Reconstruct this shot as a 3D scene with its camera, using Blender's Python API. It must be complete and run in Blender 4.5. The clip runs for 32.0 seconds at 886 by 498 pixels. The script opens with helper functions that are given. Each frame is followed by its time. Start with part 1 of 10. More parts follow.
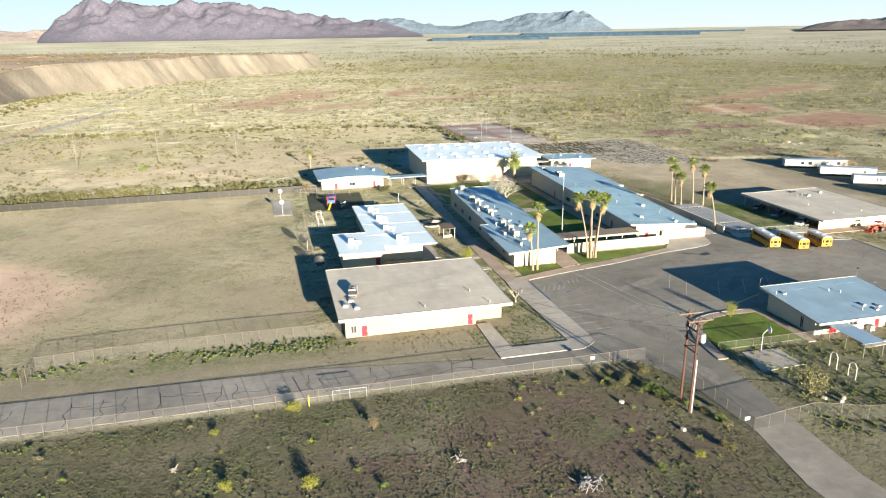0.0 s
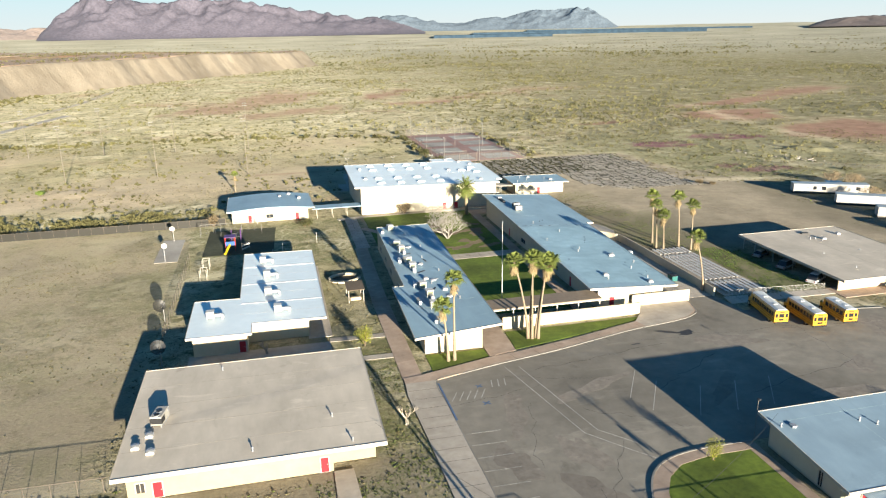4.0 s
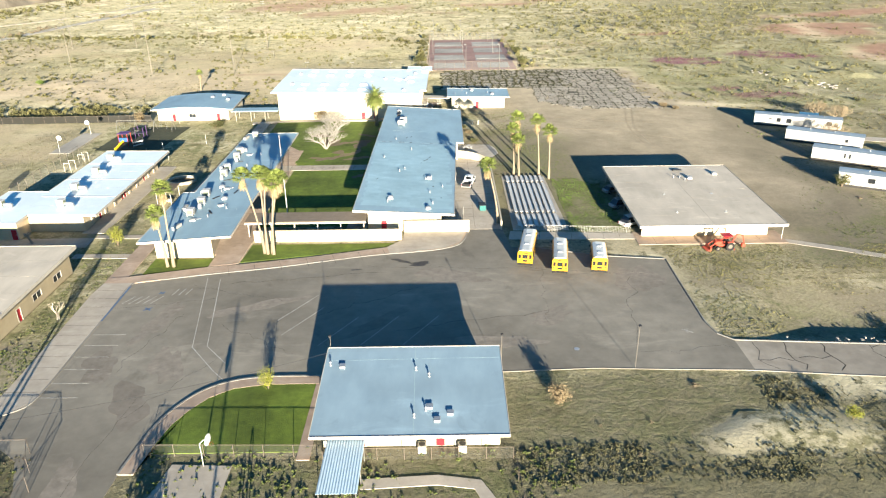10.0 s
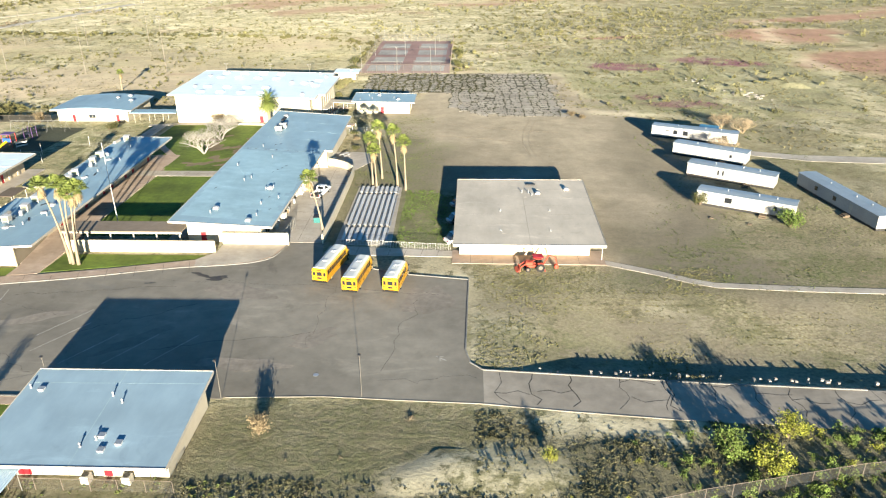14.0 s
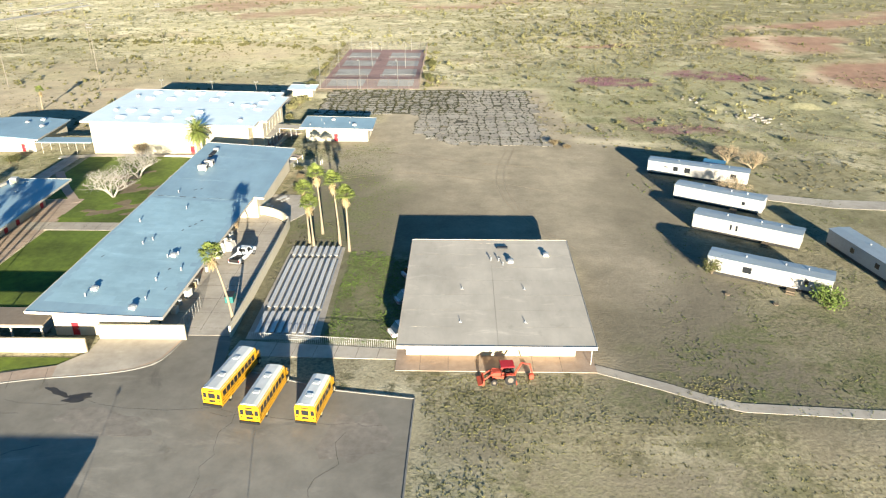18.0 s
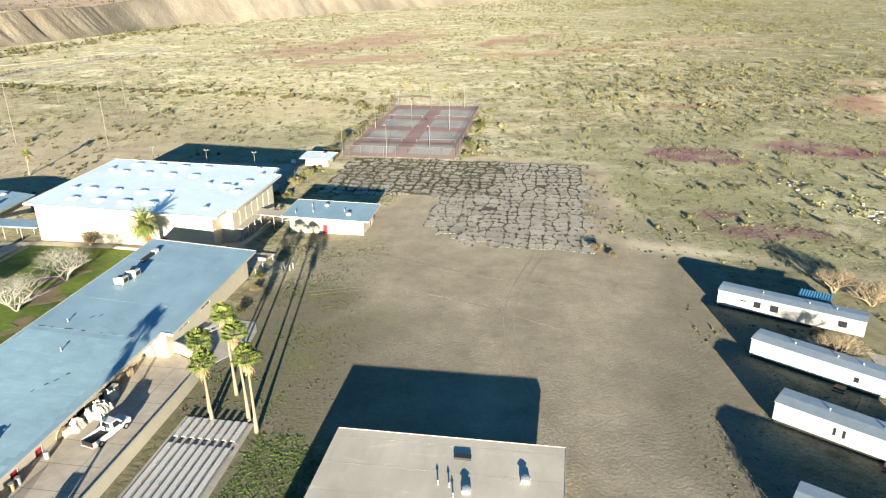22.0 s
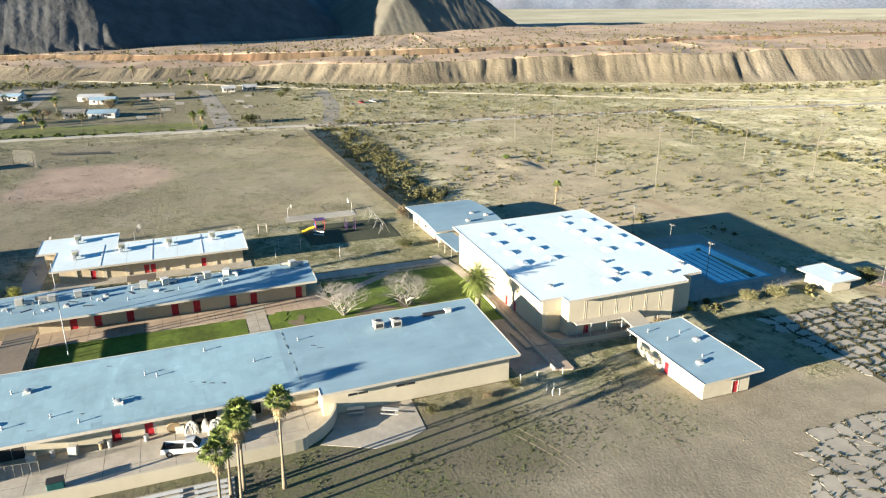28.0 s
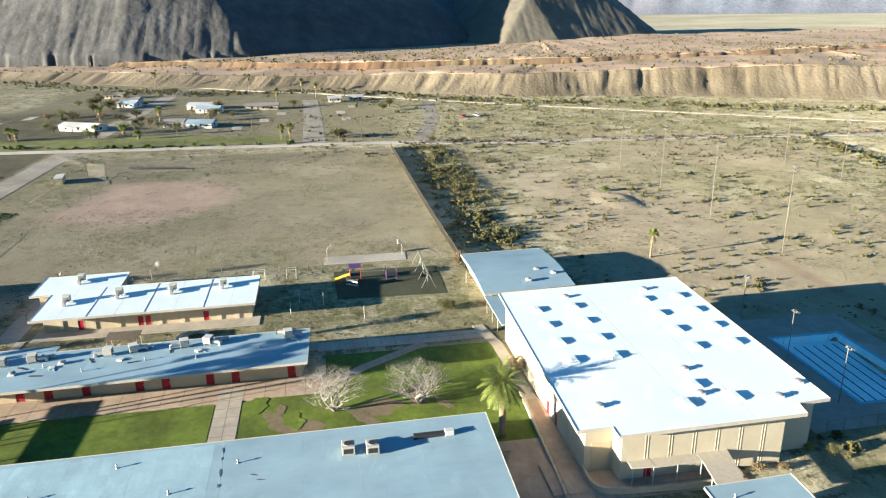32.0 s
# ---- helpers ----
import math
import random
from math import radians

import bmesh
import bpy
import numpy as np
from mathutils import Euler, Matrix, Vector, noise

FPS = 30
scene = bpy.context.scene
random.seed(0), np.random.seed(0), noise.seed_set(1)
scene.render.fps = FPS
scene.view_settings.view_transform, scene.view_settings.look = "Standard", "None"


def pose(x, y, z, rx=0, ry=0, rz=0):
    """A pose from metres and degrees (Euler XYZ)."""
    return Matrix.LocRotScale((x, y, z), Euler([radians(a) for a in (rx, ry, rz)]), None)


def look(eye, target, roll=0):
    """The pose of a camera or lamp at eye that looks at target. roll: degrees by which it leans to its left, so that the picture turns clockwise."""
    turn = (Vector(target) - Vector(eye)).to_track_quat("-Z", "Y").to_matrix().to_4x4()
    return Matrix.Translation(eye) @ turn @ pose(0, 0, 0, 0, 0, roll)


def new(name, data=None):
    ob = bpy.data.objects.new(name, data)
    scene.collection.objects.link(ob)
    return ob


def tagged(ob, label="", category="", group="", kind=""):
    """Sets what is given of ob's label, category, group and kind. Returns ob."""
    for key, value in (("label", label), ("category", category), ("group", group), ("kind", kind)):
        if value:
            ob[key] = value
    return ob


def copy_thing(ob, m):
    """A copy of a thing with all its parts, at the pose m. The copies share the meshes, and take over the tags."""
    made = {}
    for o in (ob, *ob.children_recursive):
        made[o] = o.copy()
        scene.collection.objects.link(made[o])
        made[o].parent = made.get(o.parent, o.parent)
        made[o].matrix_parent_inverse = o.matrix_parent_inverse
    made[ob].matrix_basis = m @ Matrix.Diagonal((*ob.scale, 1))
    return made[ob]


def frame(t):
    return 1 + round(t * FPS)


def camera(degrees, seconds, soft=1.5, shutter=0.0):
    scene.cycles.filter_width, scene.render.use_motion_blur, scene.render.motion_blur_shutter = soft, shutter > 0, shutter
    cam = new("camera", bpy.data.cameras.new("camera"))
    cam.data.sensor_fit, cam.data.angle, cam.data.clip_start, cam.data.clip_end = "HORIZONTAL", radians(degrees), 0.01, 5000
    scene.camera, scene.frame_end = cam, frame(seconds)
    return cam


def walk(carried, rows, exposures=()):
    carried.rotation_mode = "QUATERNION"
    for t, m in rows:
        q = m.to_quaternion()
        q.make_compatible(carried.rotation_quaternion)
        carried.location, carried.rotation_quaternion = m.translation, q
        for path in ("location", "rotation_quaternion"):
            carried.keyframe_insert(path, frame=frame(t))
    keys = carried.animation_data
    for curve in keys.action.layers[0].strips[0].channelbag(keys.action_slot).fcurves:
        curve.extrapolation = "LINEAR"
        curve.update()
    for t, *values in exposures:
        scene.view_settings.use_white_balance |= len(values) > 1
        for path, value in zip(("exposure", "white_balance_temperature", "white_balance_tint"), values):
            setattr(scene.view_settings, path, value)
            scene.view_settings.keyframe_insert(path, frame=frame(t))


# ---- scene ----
cam = camera(64.0, 32.0, soft=1.2)
METRES, EYE, TILT, LEAN, TURN = 350.0, 48.4, -0.107, 0.437, -13.7
ROWS = [
    (0.0, 0.0, 0.0, 0.0, -0.15, -16.72, 0.5),
    (0.5, 0.0011, 0.0153, 0.0001, -0.15, -16.73, 0.48),
    (1.0, 0.0033, 0.0321, 0.0004, -0.14, -16.72, 0.49),
    (1.5, 0.0074, 0.0496, 0.0006, -0.08, -16.72, 0.51),
    (2.0, 0.0135, 0.0672, 0.0008, 0.04, -16.73, 0.53),
    (2.5, 0.0213, 0.0847, 0.0011, 0.16, -16.76, 0.55),
    (4.5, 0.0703, 0.1294, 0.0034, 0.53, -17.01, 0.65),
    (5.0, 0.0865, 0.135, 0.0038, 0.85, -17.06, 0.66),
    (5.5, 0.102, 0.1383, 0.0039, 0.91, -17.09, 0.66),
    (6.0, 0.12, 0.1407, 0.004, 1.12, -17.11, 0.63),
    (6.5, 0.1363, 0.1424, 0.0036, 1.36, -19.58, 0.61),
    (7.0, 0.1536, 0.1436, 0.0037, 1.61, -23.62, 0.62),
    (7.5, 0.1693, 0.1451, 0.0045, 2.1, -24.34, 0.59),
    (8.0, 0.1863, 0.1461, 0.0047, 3.83, -24.32, 0.55),
    (8.5, 0.2019, 0.1471, 0.005, 5.86, -24.33, 0.48),
    (9.0, 0.2176, 0.1479, 0.0054, 8.42, -24.36, 0.44),
    (9.5, 0.2334, 0.149, 0.0058, 11.16, -24.38, 0.4),
    (10.0, 0.2493, 0.1505, 0.0062, 13.49, -24.42, 0.37),
    (10.5, 0.2654, 0.1525, 0.0069, 14.62, -24.45, 0.32),
    (11.0, 0.2818, 0.1551, 0.0075, 14.87, -24.48, 0.29),
    (11.5, 0.2993, 0.1588, 0.0082, 15.11, -24.53, 0.22),
    (12.0, 0.3152, 0.1635, 0.0091, 15.19, -24.54, 0.1),
    (12.5, 0.3273, 0.1684, 0.0099, 15.29, -24.56, 0.02),
    (13.0, 0.3357, 0.1738, 0.0104, 15.43, -24.58, -0.04),
    (13.5, 0.3413, 0.18, 0.0108, 15.52, -24.62, -0.08),
    (14.0, 0.3446, 0.187, 0.011, 15.6, -24.68, -0.15),
    (14.5, 0.3464, 0.195, 0.0106, 15.67, -24.73, -0.19),
    (16.5, 0.3433, 0.2371, 0.0111, 15.97, -24.84, -0.38),
    (17.0, 0.3409, 0.2498, 0.0114, 15.95, -24.89, -0.42),
    (17.5, 0.3386, 0.2629, 0.0117, 15.68, -24.93, -0.48),
    (18.0, 0.3369, 0.2769, 0.0119, 14.56, -24.88, -0.5),
    (18.5, 0.3352, 0.2918, 0.0121, 13.62, -24.83, -0.51),
    (19.0, 0.334, 0.3075, 0.0122, 13.67, -24.82, -0.46),
    (19.5, 0.3329, 0.3238, 0.0123, 13.71, -24.85, -0.41),
    (20.0, 0.3327, 0.3404, 0.0126, 13.89, -24.82, -0.33),
    (20.5, 0.3341, 0.3571, 0.0129, 15.28, -24.8, -0.19),
    (21.0, 0.3382, 0.3741, 0.014, 16.87, -23.05, -0.09),
    (21.5, 0.3441, 0.3907, 0.0143, 18.83, -22.03, -0.02),
    (22.0, 0.3517, 0.4077, 0.0149, 22.52, -22.13, 0.05),
    (22.5, 0.3603, 0.4247, 0.0157, 26.28, -22.2, 0.12),
    (23.0, 0.3695, 0.4417, 0.0165, 30.15, -22.28, 0.19),
    (23.5, 0.3788, 0.4592, 0.0172, 36.0, -22.4, 0.23),
    (24.0, 0.3882, 0.4776, 0.0176, 42.02, -22.46, 0.25),
    (24.5, 0.397, 0.4965, 0.018, 47.81, -22.55, 0.27),
    (25.0, 0.4044, 0.516, 0.0184, 53.59, -22.65, 0.25),
    (25.5, 0.4107, 0.5361, 0.0188, 58.96, -22.74, 0.26),
    (26.0, 0.4148, 0.5556, 0.0191, 64.95, -22.74, 0.24),
    (26.5, 0.4167, 0.5738, 0.0195, 70.86, -22.71, 0.25),
    (28.5, 0.3877, 0.626, 0.0191, 85.45, -18.68, 0.08),
    (29.0, 0.3766, 0.6341, 0.0192, 87.11, -18.75, 0.11),
    (29.5, 0.3639, 0.642, 0.0193, 88.18, -18.78, 0.18),
    (30.0, 0.351, 0.6488, 0.0197, 88.34, -18.81, 0.22),
    (30.5, 0.3387, 0.6545, 0.0199, 88.49, -18.88, 0.27),
    (31.0, 0.3264, 0.6594, 0.0201, 88.77, -18.89, 0.34),
    (31.5, 0.3156, 0.6637, 0.0199, 91.23, -18.89, 0.46),
    (32.0, 0.3046, 0.6678, 0.0197, 93.83, -18.84, 0.57),
]
EXPOSURES = [(0.0, 2.12, 6250, 6), (2.5, 2.02, 6250, 6), (6.0, 1.92, 6520, 7), (7.0, 1.99, 6500, 7), (8.2, 2.2, 6350, 6), (11.0, 2.3, 6320, 5), (20.0, 2.2, 6300, 4), (26.0, 2.25, 6320, 5), (32.0, 2.34, 6350, 5)]
walk(cam, [(t, pose(0, 0, EYE, TILT, LEAN, TURN) @ pose(METRES * x, METRES * y, METRES * z, 90 + pitch, roll, yaw)) for t, x, y, z, yaw, pitch, roll in ROWS], EXPOSURES)

# ---- world and sun: clear sky, low sun from the south ----
SUN_EL, SUN_X, SUN_Y = 9.5, -0.19, 0.98          # elevation, and the way the light travels over the ground
world = bpy.data.worlds.new("sky")
scene.world = world
world.use_nodes = True
wn = world.node_tree
sky = wn.nodes.new("ShaderNodeTexSky")
sky.sky_type = "NISHITA"
sky.sun_disc = False
sky.sun_elevation = radians(SUN_EL)
sky.sun_rotation = math.atan2(-SUN_X, -SUN_Y)
sky.altitude, sky.air_density, sky.dust_density, sky.ozone_density = 300, 0.7, 0.3, 3.2
background = wn.nodes["Background"]
tint = wn.nodes.new("ShaderNodeMix")
tint.data_type, tint.blend_type = "RGBA", "MULTIPLY"
tint.inputs[0].default_value = 1.0
tint.inputs[7].default_value = (0.52, 0.98, 1.04, 1)
wn.links.new(sky.outputs[0], tint.inputs[6])
wn.links.new(tint.outputs[2], background.inputs[0])
background.inputs[1].default_value = 0.049
sun = new("sun", bpy.data.lights.new("sun", "SUN"))
sun.data.energy, sun.data.angle, sun.data.color = 5.0, radians(0.5), (1.0, 0.865, 0.69)
sun.matrix_world = look((0, 0, 60), (SUN_X, SUN_Y, 60 - math.tan(radians(SUN_EL))))

# ---- materials ----


def mat(name, a, b=None, scale=1.0, rough=0.85, metal=0.0, bump=0.0, wide=0.08, stain=0.25, rand=0.0, island=0.0, fine=None, spec=0.3, stretch=(1, 1, 1), worn=0.0, worn_scale=0.25):
    """A surface of two tones: grain at scale, broad stains at wide, relief of bump, and variation by piece or island."""
    m = bpy.data.materials.new(name)
    m.use_nodes = True
    n, l = m.node_tree.nodes, m.node_tree.links
    bs = n["Principled BSDF"]
    b = b or tuple(v * 0.75 for v in a)
    geo = n.new("ShaderNodeNewGeometry")
    mp = n.new("ShaderNodeMapping")
    mp.inputs["Scale"].default_value = stretch
    l.new(geo.outputs["Position"], mp.inputs[0])
    n1, n2 = n.new("ShaderNodeTexNoise"), n.new("ShaderNodeTexNoise")
    n1.inputs["Scale"].default_value, n1.inputs["Detail"].default_value, n1.inputs["Roughness"].default_value = scale, 6, 0.65
    n2.inputs["Scale"].default_value, n2.inputs["Detail"].default_value = wide, 4
    l.new(mp.outputs[0], n1.inputs["Vector"])
    l.new(geo.outputs["Position"], n2.inputs["Vector"])
    ramp = n.new("ShaderNodeValToRGB")
    ramp.color_ramp.elements[0].position, ramp.color_ramp.elements[1].position = 0.33, 0.67
    ramp.color_ramp.elements[0].color, ramp.color_ramp.elements[1].color = (*b, 1), (*a, 1)
    l.new(n1.outputs["Fac"], ramp.inputs[0])
    hsv = n.new("ShaderNodeHueSaturation")
    l.new(ramp.outputs[0], hsv.inputs["Color"])
    rng = n.new("ShaderNodeMapRange")
    rng.inputs[1].default_value, rng.inputs[2].default_value = 0.3, 0.7
    rng.inputs[3].default_value, rng.inputs[4].default_value = 1 - stain, 1 + stain * 0.6
    l.new(n2.outputs["Fac"], rng.inputs[0])
    value = rng.outputs[0]
    for amount, node, socket in ((rand, "ShaderNodeObjectInfo", "Random"), (island, "ShaderNodeNewGeometry", "Random Per Island")):
        if amount:
            src, more, mul = n.new(node), n.new("ShaderNodeMapRange"), n.new("ShaderNodeMath")
            mul.operation = "MULTIPLY"
            more.inputs[3].default_value, more.inputs[4].default_value = 1 - amount, 1 + amount
            l.new(src.outputs[socket], more.inputs[0])
            l.new(value, mul.inputs[0])
            l.new(more.outputs[0], mul.inputs[1])
            value = mul.outputs[0]
    if worn:
        for tall, sign, cut in (((0.35, 1.0, 1), 1.0, 0.57), ((1.0, 0.7, 1), -0.8, 0.6)):
            flow, spots, lift, gain = n.new("ShaderNodeMapping"), n.new("ShaderNodeTexNoise"), n.new("ShaderNodeMapRange"), n.new("ShaderNodeMath")
            flow.inputs["Scale"].default_value, flow.inputs["Location"].default_value = tall, (13 * sign, 7, 0)
            l.new(geo.outputs["Position"], flow.inputs[0])
            l.new(flow.outputs[0], spots.inputs["Vector"])
            spots.inputs["Scale"].default_value, spots.inputs["Detail"].default_value, spots.inputs["Roughness"].default_value, spots.inputs["Distortion"].default_value = worn_scale, 9, 0.68, 0.7
            lift.inputs[1].default_value, lift.inputs[2].default_value, lift.inputs[3].default_value, lift.inputs[4].default_value = cut, cut + 0.12, 1.0, 1.0 + worn * sign
            l.new(spots.outputs["Fac"], lift.inputs[0])
            gain.operation = "MULTIPLY"
            l.new(value, gain.inputs[0])
            l.new(lift.outputs[0], gain.inputs[1])
            value = gain.outputs[0]
    l.new(value, hsv.inputs["Value"])
    l.new(hsv.outputs[0], bs.inputs["Base Color"])
    bs.inputs["Roughness"].default_value, bs.inputs["Metallic"].default_value = rough, metal
    bs.inputs["Specular IOR Level"].default_value = spec
    if bump:
        bp = n.new("ShaderNodeBump")
        bp.inputs["Strength"].default_value, bp.inputs["Distance"].default_value = 0.7, bump
        src = n1
        if fine:
            src = n.new("ShaderNodeTexNoise")
            src.inputs["Scale"].default_value, src.inputs["Detail"].default_value = fine, 5
            l.new(geo.outputs["Position"], src.inputs["Vector"])
        l.new(src.outputs["Fac"], bp.inputs["Height"])
        l.new(bp.outputs[0], bs.inputs["Normal"])
    return m


def glassy(name, tint, rough=0.05):
    m = bpy.data.materials.new(name)
    m.use_nodes = True
    bs = m.node_tree.nodes["Principled BSDF"]
    bs.inputs["Base Color"].default_value, bs.inputs["Roughness"].default_value = (*tint, 1), rough
    bs.inputs["Specular IOR Level"].default_value = 0.6
    return m


def wire_mat(name, tint, cover):
    """Chain-link fabric: fine wire that covers a part of the view."""
    m = bpy.data.materials.new(name)
    m.use_nodes = True
    n, l = m.node_tree.nodes, m.node_tree.links
    mix, clear, bs = n.new("ShaderNodeMixShader"), n.new("ShaderNodeBsdfTransparent"), n["Principled BSDF"]
    bs.inputs["Base Color"].default_value, bs.inputs["Roughness"].default_value, bs.inputs["Metallic"].default_value = (*tint, 1), 0.5, 0.3
    mix.inputs[0].default_value = cover
    l.new(clear.outputs[0], mix.inputs[1])
    l.new(bs.outputs[0], mix.inputs[2])
    l.new(mix.outputs[0], n["Material Output"].inputs[0])
    return m


CREAM = mat("cream_paint", (0.491, 0.409, 0.287), (0.45, 0.369, 0.252), scale=0.9, rough=0.8, bump=0.01, fine=14, stain=0.12)
CREAM_WHITE = mat("white_paint", (0.505, 0.448, 0.339), (0.464, 0.406, 0.302), scale=0.7, rough=0.75, bump=0.008, fine=12, stain=0.12)
BLOCK_CREAM = mat("block_cream_paint", (0.345, 0.285, 0.185), (0.31, 0.252, 0.16), scale=0.8, rough=0.8, bump=0.008, fine=12, stain=0.14)
FASCIA = mat("fascia_paint", (0.473, 0.435, 0.371), (0.397, 0.352, 0.288), scale=2.0, rough=0.7, stain=0.15)
RED = mat("red_door_paint", (0.384, 0.0175, 0.0279), (0.321, 0.0139, 0.0209), scale=1.5, rough=0.55, stain=0.15, rand=0.08)
# near-black colour for fills that imitate shade under homes and in recesses
SHADE_FILL = mat("shade_fill", (0.041, 0.0369, 0.0328), (0.0246, 0.0246, 0.0246), scale=3, rough=0.6)
PANE = glassy("window_glass", (0.03, 0.035, 0.04))
GREY_ROOF = mat("gravel_roof", (0.53, 0.47, 0.385), (0.45, 0.40, 0.325), scale=0.5, rough=0.95, bump=0.006, fine=9, wide=0.14, stain=0.13, stretch=(1, 0.35, 1), worn=0.2, worn_scale=0.45)
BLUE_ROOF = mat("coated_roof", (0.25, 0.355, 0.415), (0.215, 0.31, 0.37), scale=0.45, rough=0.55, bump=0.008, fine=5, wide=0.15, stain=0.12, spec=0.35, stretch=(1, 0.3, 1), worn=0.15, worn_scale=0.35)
OFFICE_ROOF = mat("office_roof_coating", (0.217, 0.30, 0.362), (0.183, 0.257, 0.317), scale=0.45, rough=0.55, bump=0.008, fine=5, wide=0.15, stain=0.15, spec=0.3, stretch=(1, 0.3, 1), worn=0.18, worn_scale=0.35)
ROOF_SHEET = mat("coated_roofing_sheets", (0.286, 0.413, 0.47), (0.246, 0.362, 0.418), scale=0.6, rough=0.55, bump=0.02, fine=1.6, wide=0.12, stain=0.12, spec=0.35, rand=0.055, worn=0.16, worn_scale=0.3)
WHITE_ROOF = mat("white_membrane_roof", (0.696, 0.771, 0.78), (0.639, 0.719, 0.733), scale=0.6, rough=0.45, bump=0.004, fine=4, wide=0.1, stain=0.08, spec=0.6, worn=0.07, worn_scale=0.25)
SEAM = mat("roof_seam", (0.286, 0.387, 0.418), (0.253, 0.344, 0.37), scale=2, rough=0.7)
GREY_SEAM = mat("gravel_roof_seam", (0.45, 0.40, 0.325), (0.38, 0.335, 0.275), scale=2, rough=0.9)
WHITE_SEAM = mat("white_roof_seam", (0.59, 0.582, 0.566), (0.541, 0.533, 0.517), scale=2, rough=0.7)
GALV = mat("galvanised_steel", (0.426, 0.435, 0.435), (0.344, 0.353, 0.361), scale=3, rough=0.45, metal=0.5, stain=0.15)
UNIT = mat("rooftop_unit_enamel", (0.418, 0.397, 0.348), (0.348, 0.327, 0.285), scale=2.5, rough=0.6, stain=0.2)
DARK = mat("dark_metal", (0.0369, 0.0369, 0.0394), (0.0246, 0.0246, 0.0246), scale=4, rough=0.6)
ASPHALT = mat("asphalt", (0.241, 0.219, 0.179), (0.187, 0.17, 0.139), scale=0.4, rough=0.95, bump=0.006, fine=9, wide=0.045, stain=0.3, worn=0.34, worn_scale=0.16)
OLD_ASPHALT = mat("worn_asphalt", (0.328, 0.292, 0.24), (0.244, 0.216, 0.177), scale=0.5, rough=0.95, bump=0.004, fine=12, wide=0.07, stain=0.28, worn=0.2, worn_scale=0.2)
CONCRETE = mat("concrete", (0.43, 0.383, 0.318), (0.355, 0.313, 0.257), scale=0.8, rough=0.9, bump=0.006, fine=20, wide=0.15, stain=0.2, rand=0.06, worn=0.15, worn_scale=0.5)
PINK_CONCRETE = mat("red_tinted_concrete", (0.41, 0.321, 0.248), (0.332, 0.249, 0.189), scale=0.8, rough=0.9, bump=0.006, fine=20, wide=0.15, stain=0.22, rand=0.07, worn=0.22, worn_scale=0.5)
KERB = mat("painted_kerb", (0.254, 0.244, 0.224), (0.183, 0.173, 0.153), scale=2.2, rough=0.8, stain=0.3)
LINE = mat("faded_road_paint", (0.50, 0.48, 0.44), (0.25, 0.235, 0.205), scale=2.5, rough=0.85, stain=0.25)
BLUE_LINE = mat("faded_blue_paint", (0.0984, 0.164, 0.295), (0.082, 0.115, 0.18), scale=2.5, rough=0.85, stain=0.25)
LAWN = mat("lawn", (0.128, 0.176, 0.0225), (0.08, 0.115, 0.016), scale=0.9, rough=0.95, bump=0.05, fine=7, wide=0.14, stain=0.4, worn=0.3, worn_scale=0.35)
WOOD = mat("weathered_wood", (0.164, 0.123, 0.082), (0.107, 0.082, 0.0574), scale=3, rough=0.85, stretch=(1, 1, 0.15))
POLE_WOOD = mat("creosoted_pole", (0.111, 0.0508, 0.0344), (0.0697, 0.0344, 0.0246), scale=3, rough=0.85, stretch=(1, 1, 0.15))
WHITE_METAL = mat("white_metal", (0.546, 0.539, 0.517), (0.472, 0.458, 0.428), scale=2.0, rough=0.5, stain=0.12)
STEEL = mat("painted_steel", (0.23, 0.224, 0.207), (0.184, 0.178, 0.161), scale=3, rough=0.55, metal=0.3)
FENCE_STEEL = mat("rusty_fence_steel", (0.18, 0.148, 0.119), (0.131, 0.102, 0.082), scale=3, rough=0.7, metal=0.2)
MAST_STEEL = mat("weathered_mast", (0.19, 0.168, 0.135), (0.14, 0.12, 0.097), scale=2, rough=0.7)
WIRE = wire_mat("chain_link_wire", (0.22, 0.21, 0.19), 0.10)
SLATS = wire_mat("slatted_chain_link", (0.022, 0.02, 0.015), 0.9)
PALE_TRUNK = mat("palm_trunk", (0.27, 0.218, 0.153), (0.195, 0.153, 0.103), scale=2.2, rough=0.95, bump=0.03, stain=0.2, stretch=(1, 1, 4))
WHITEWASH = mat("whitewashed_trunk", (0.508, 0.443, 0.344), (0.394, 0.328, 0.246), scale=2, rough=0.9, bump=0.02)
FROND = mat("palm_frond", (0.165, 0.193, 0.045), (0.0935, 0.121, 0.026), scale=1.2, rough=0.7, island=0.35, stain=0.2)
DRY_FROND = mat("dry_palm_frond", (0.32, 0.243, 0.133), (0.213, 0.161, 0.083), scale=1.5, rough=0.9, island=0.25)
BARE_BARK = mat("bare_bark", (0.328, 0.304, 0.265), (0.265, 0.242, 0.207), scale=3, rough=0.9)
YELLOW = mat("bus_yellow_paint", (0.544, 0.279, 0.0104), (0.488, 0.244, 0.00836), scale=1.2, rough=0.4, stain=0.1, spec=0.5)
BLACK_TRIM = mat("black_trim", (0.0164, 0.0164, 0.0164), (0.0123, 0.0123, 0.0123), scale=5, rough=0.6)
RUBBER = mat("tyre_rubber", (0.0205, 0.0197, 0.0189), (0.0148, 0.0148, 0.0148), scale=6, rough=0.9)
CAR_WHITE = mat("white_car_paint", (0.59, 0.59, 0.582), (0.558, 0.558, 0.549), scale=1, rough=0.3, spec=0.5, stain=0.05)
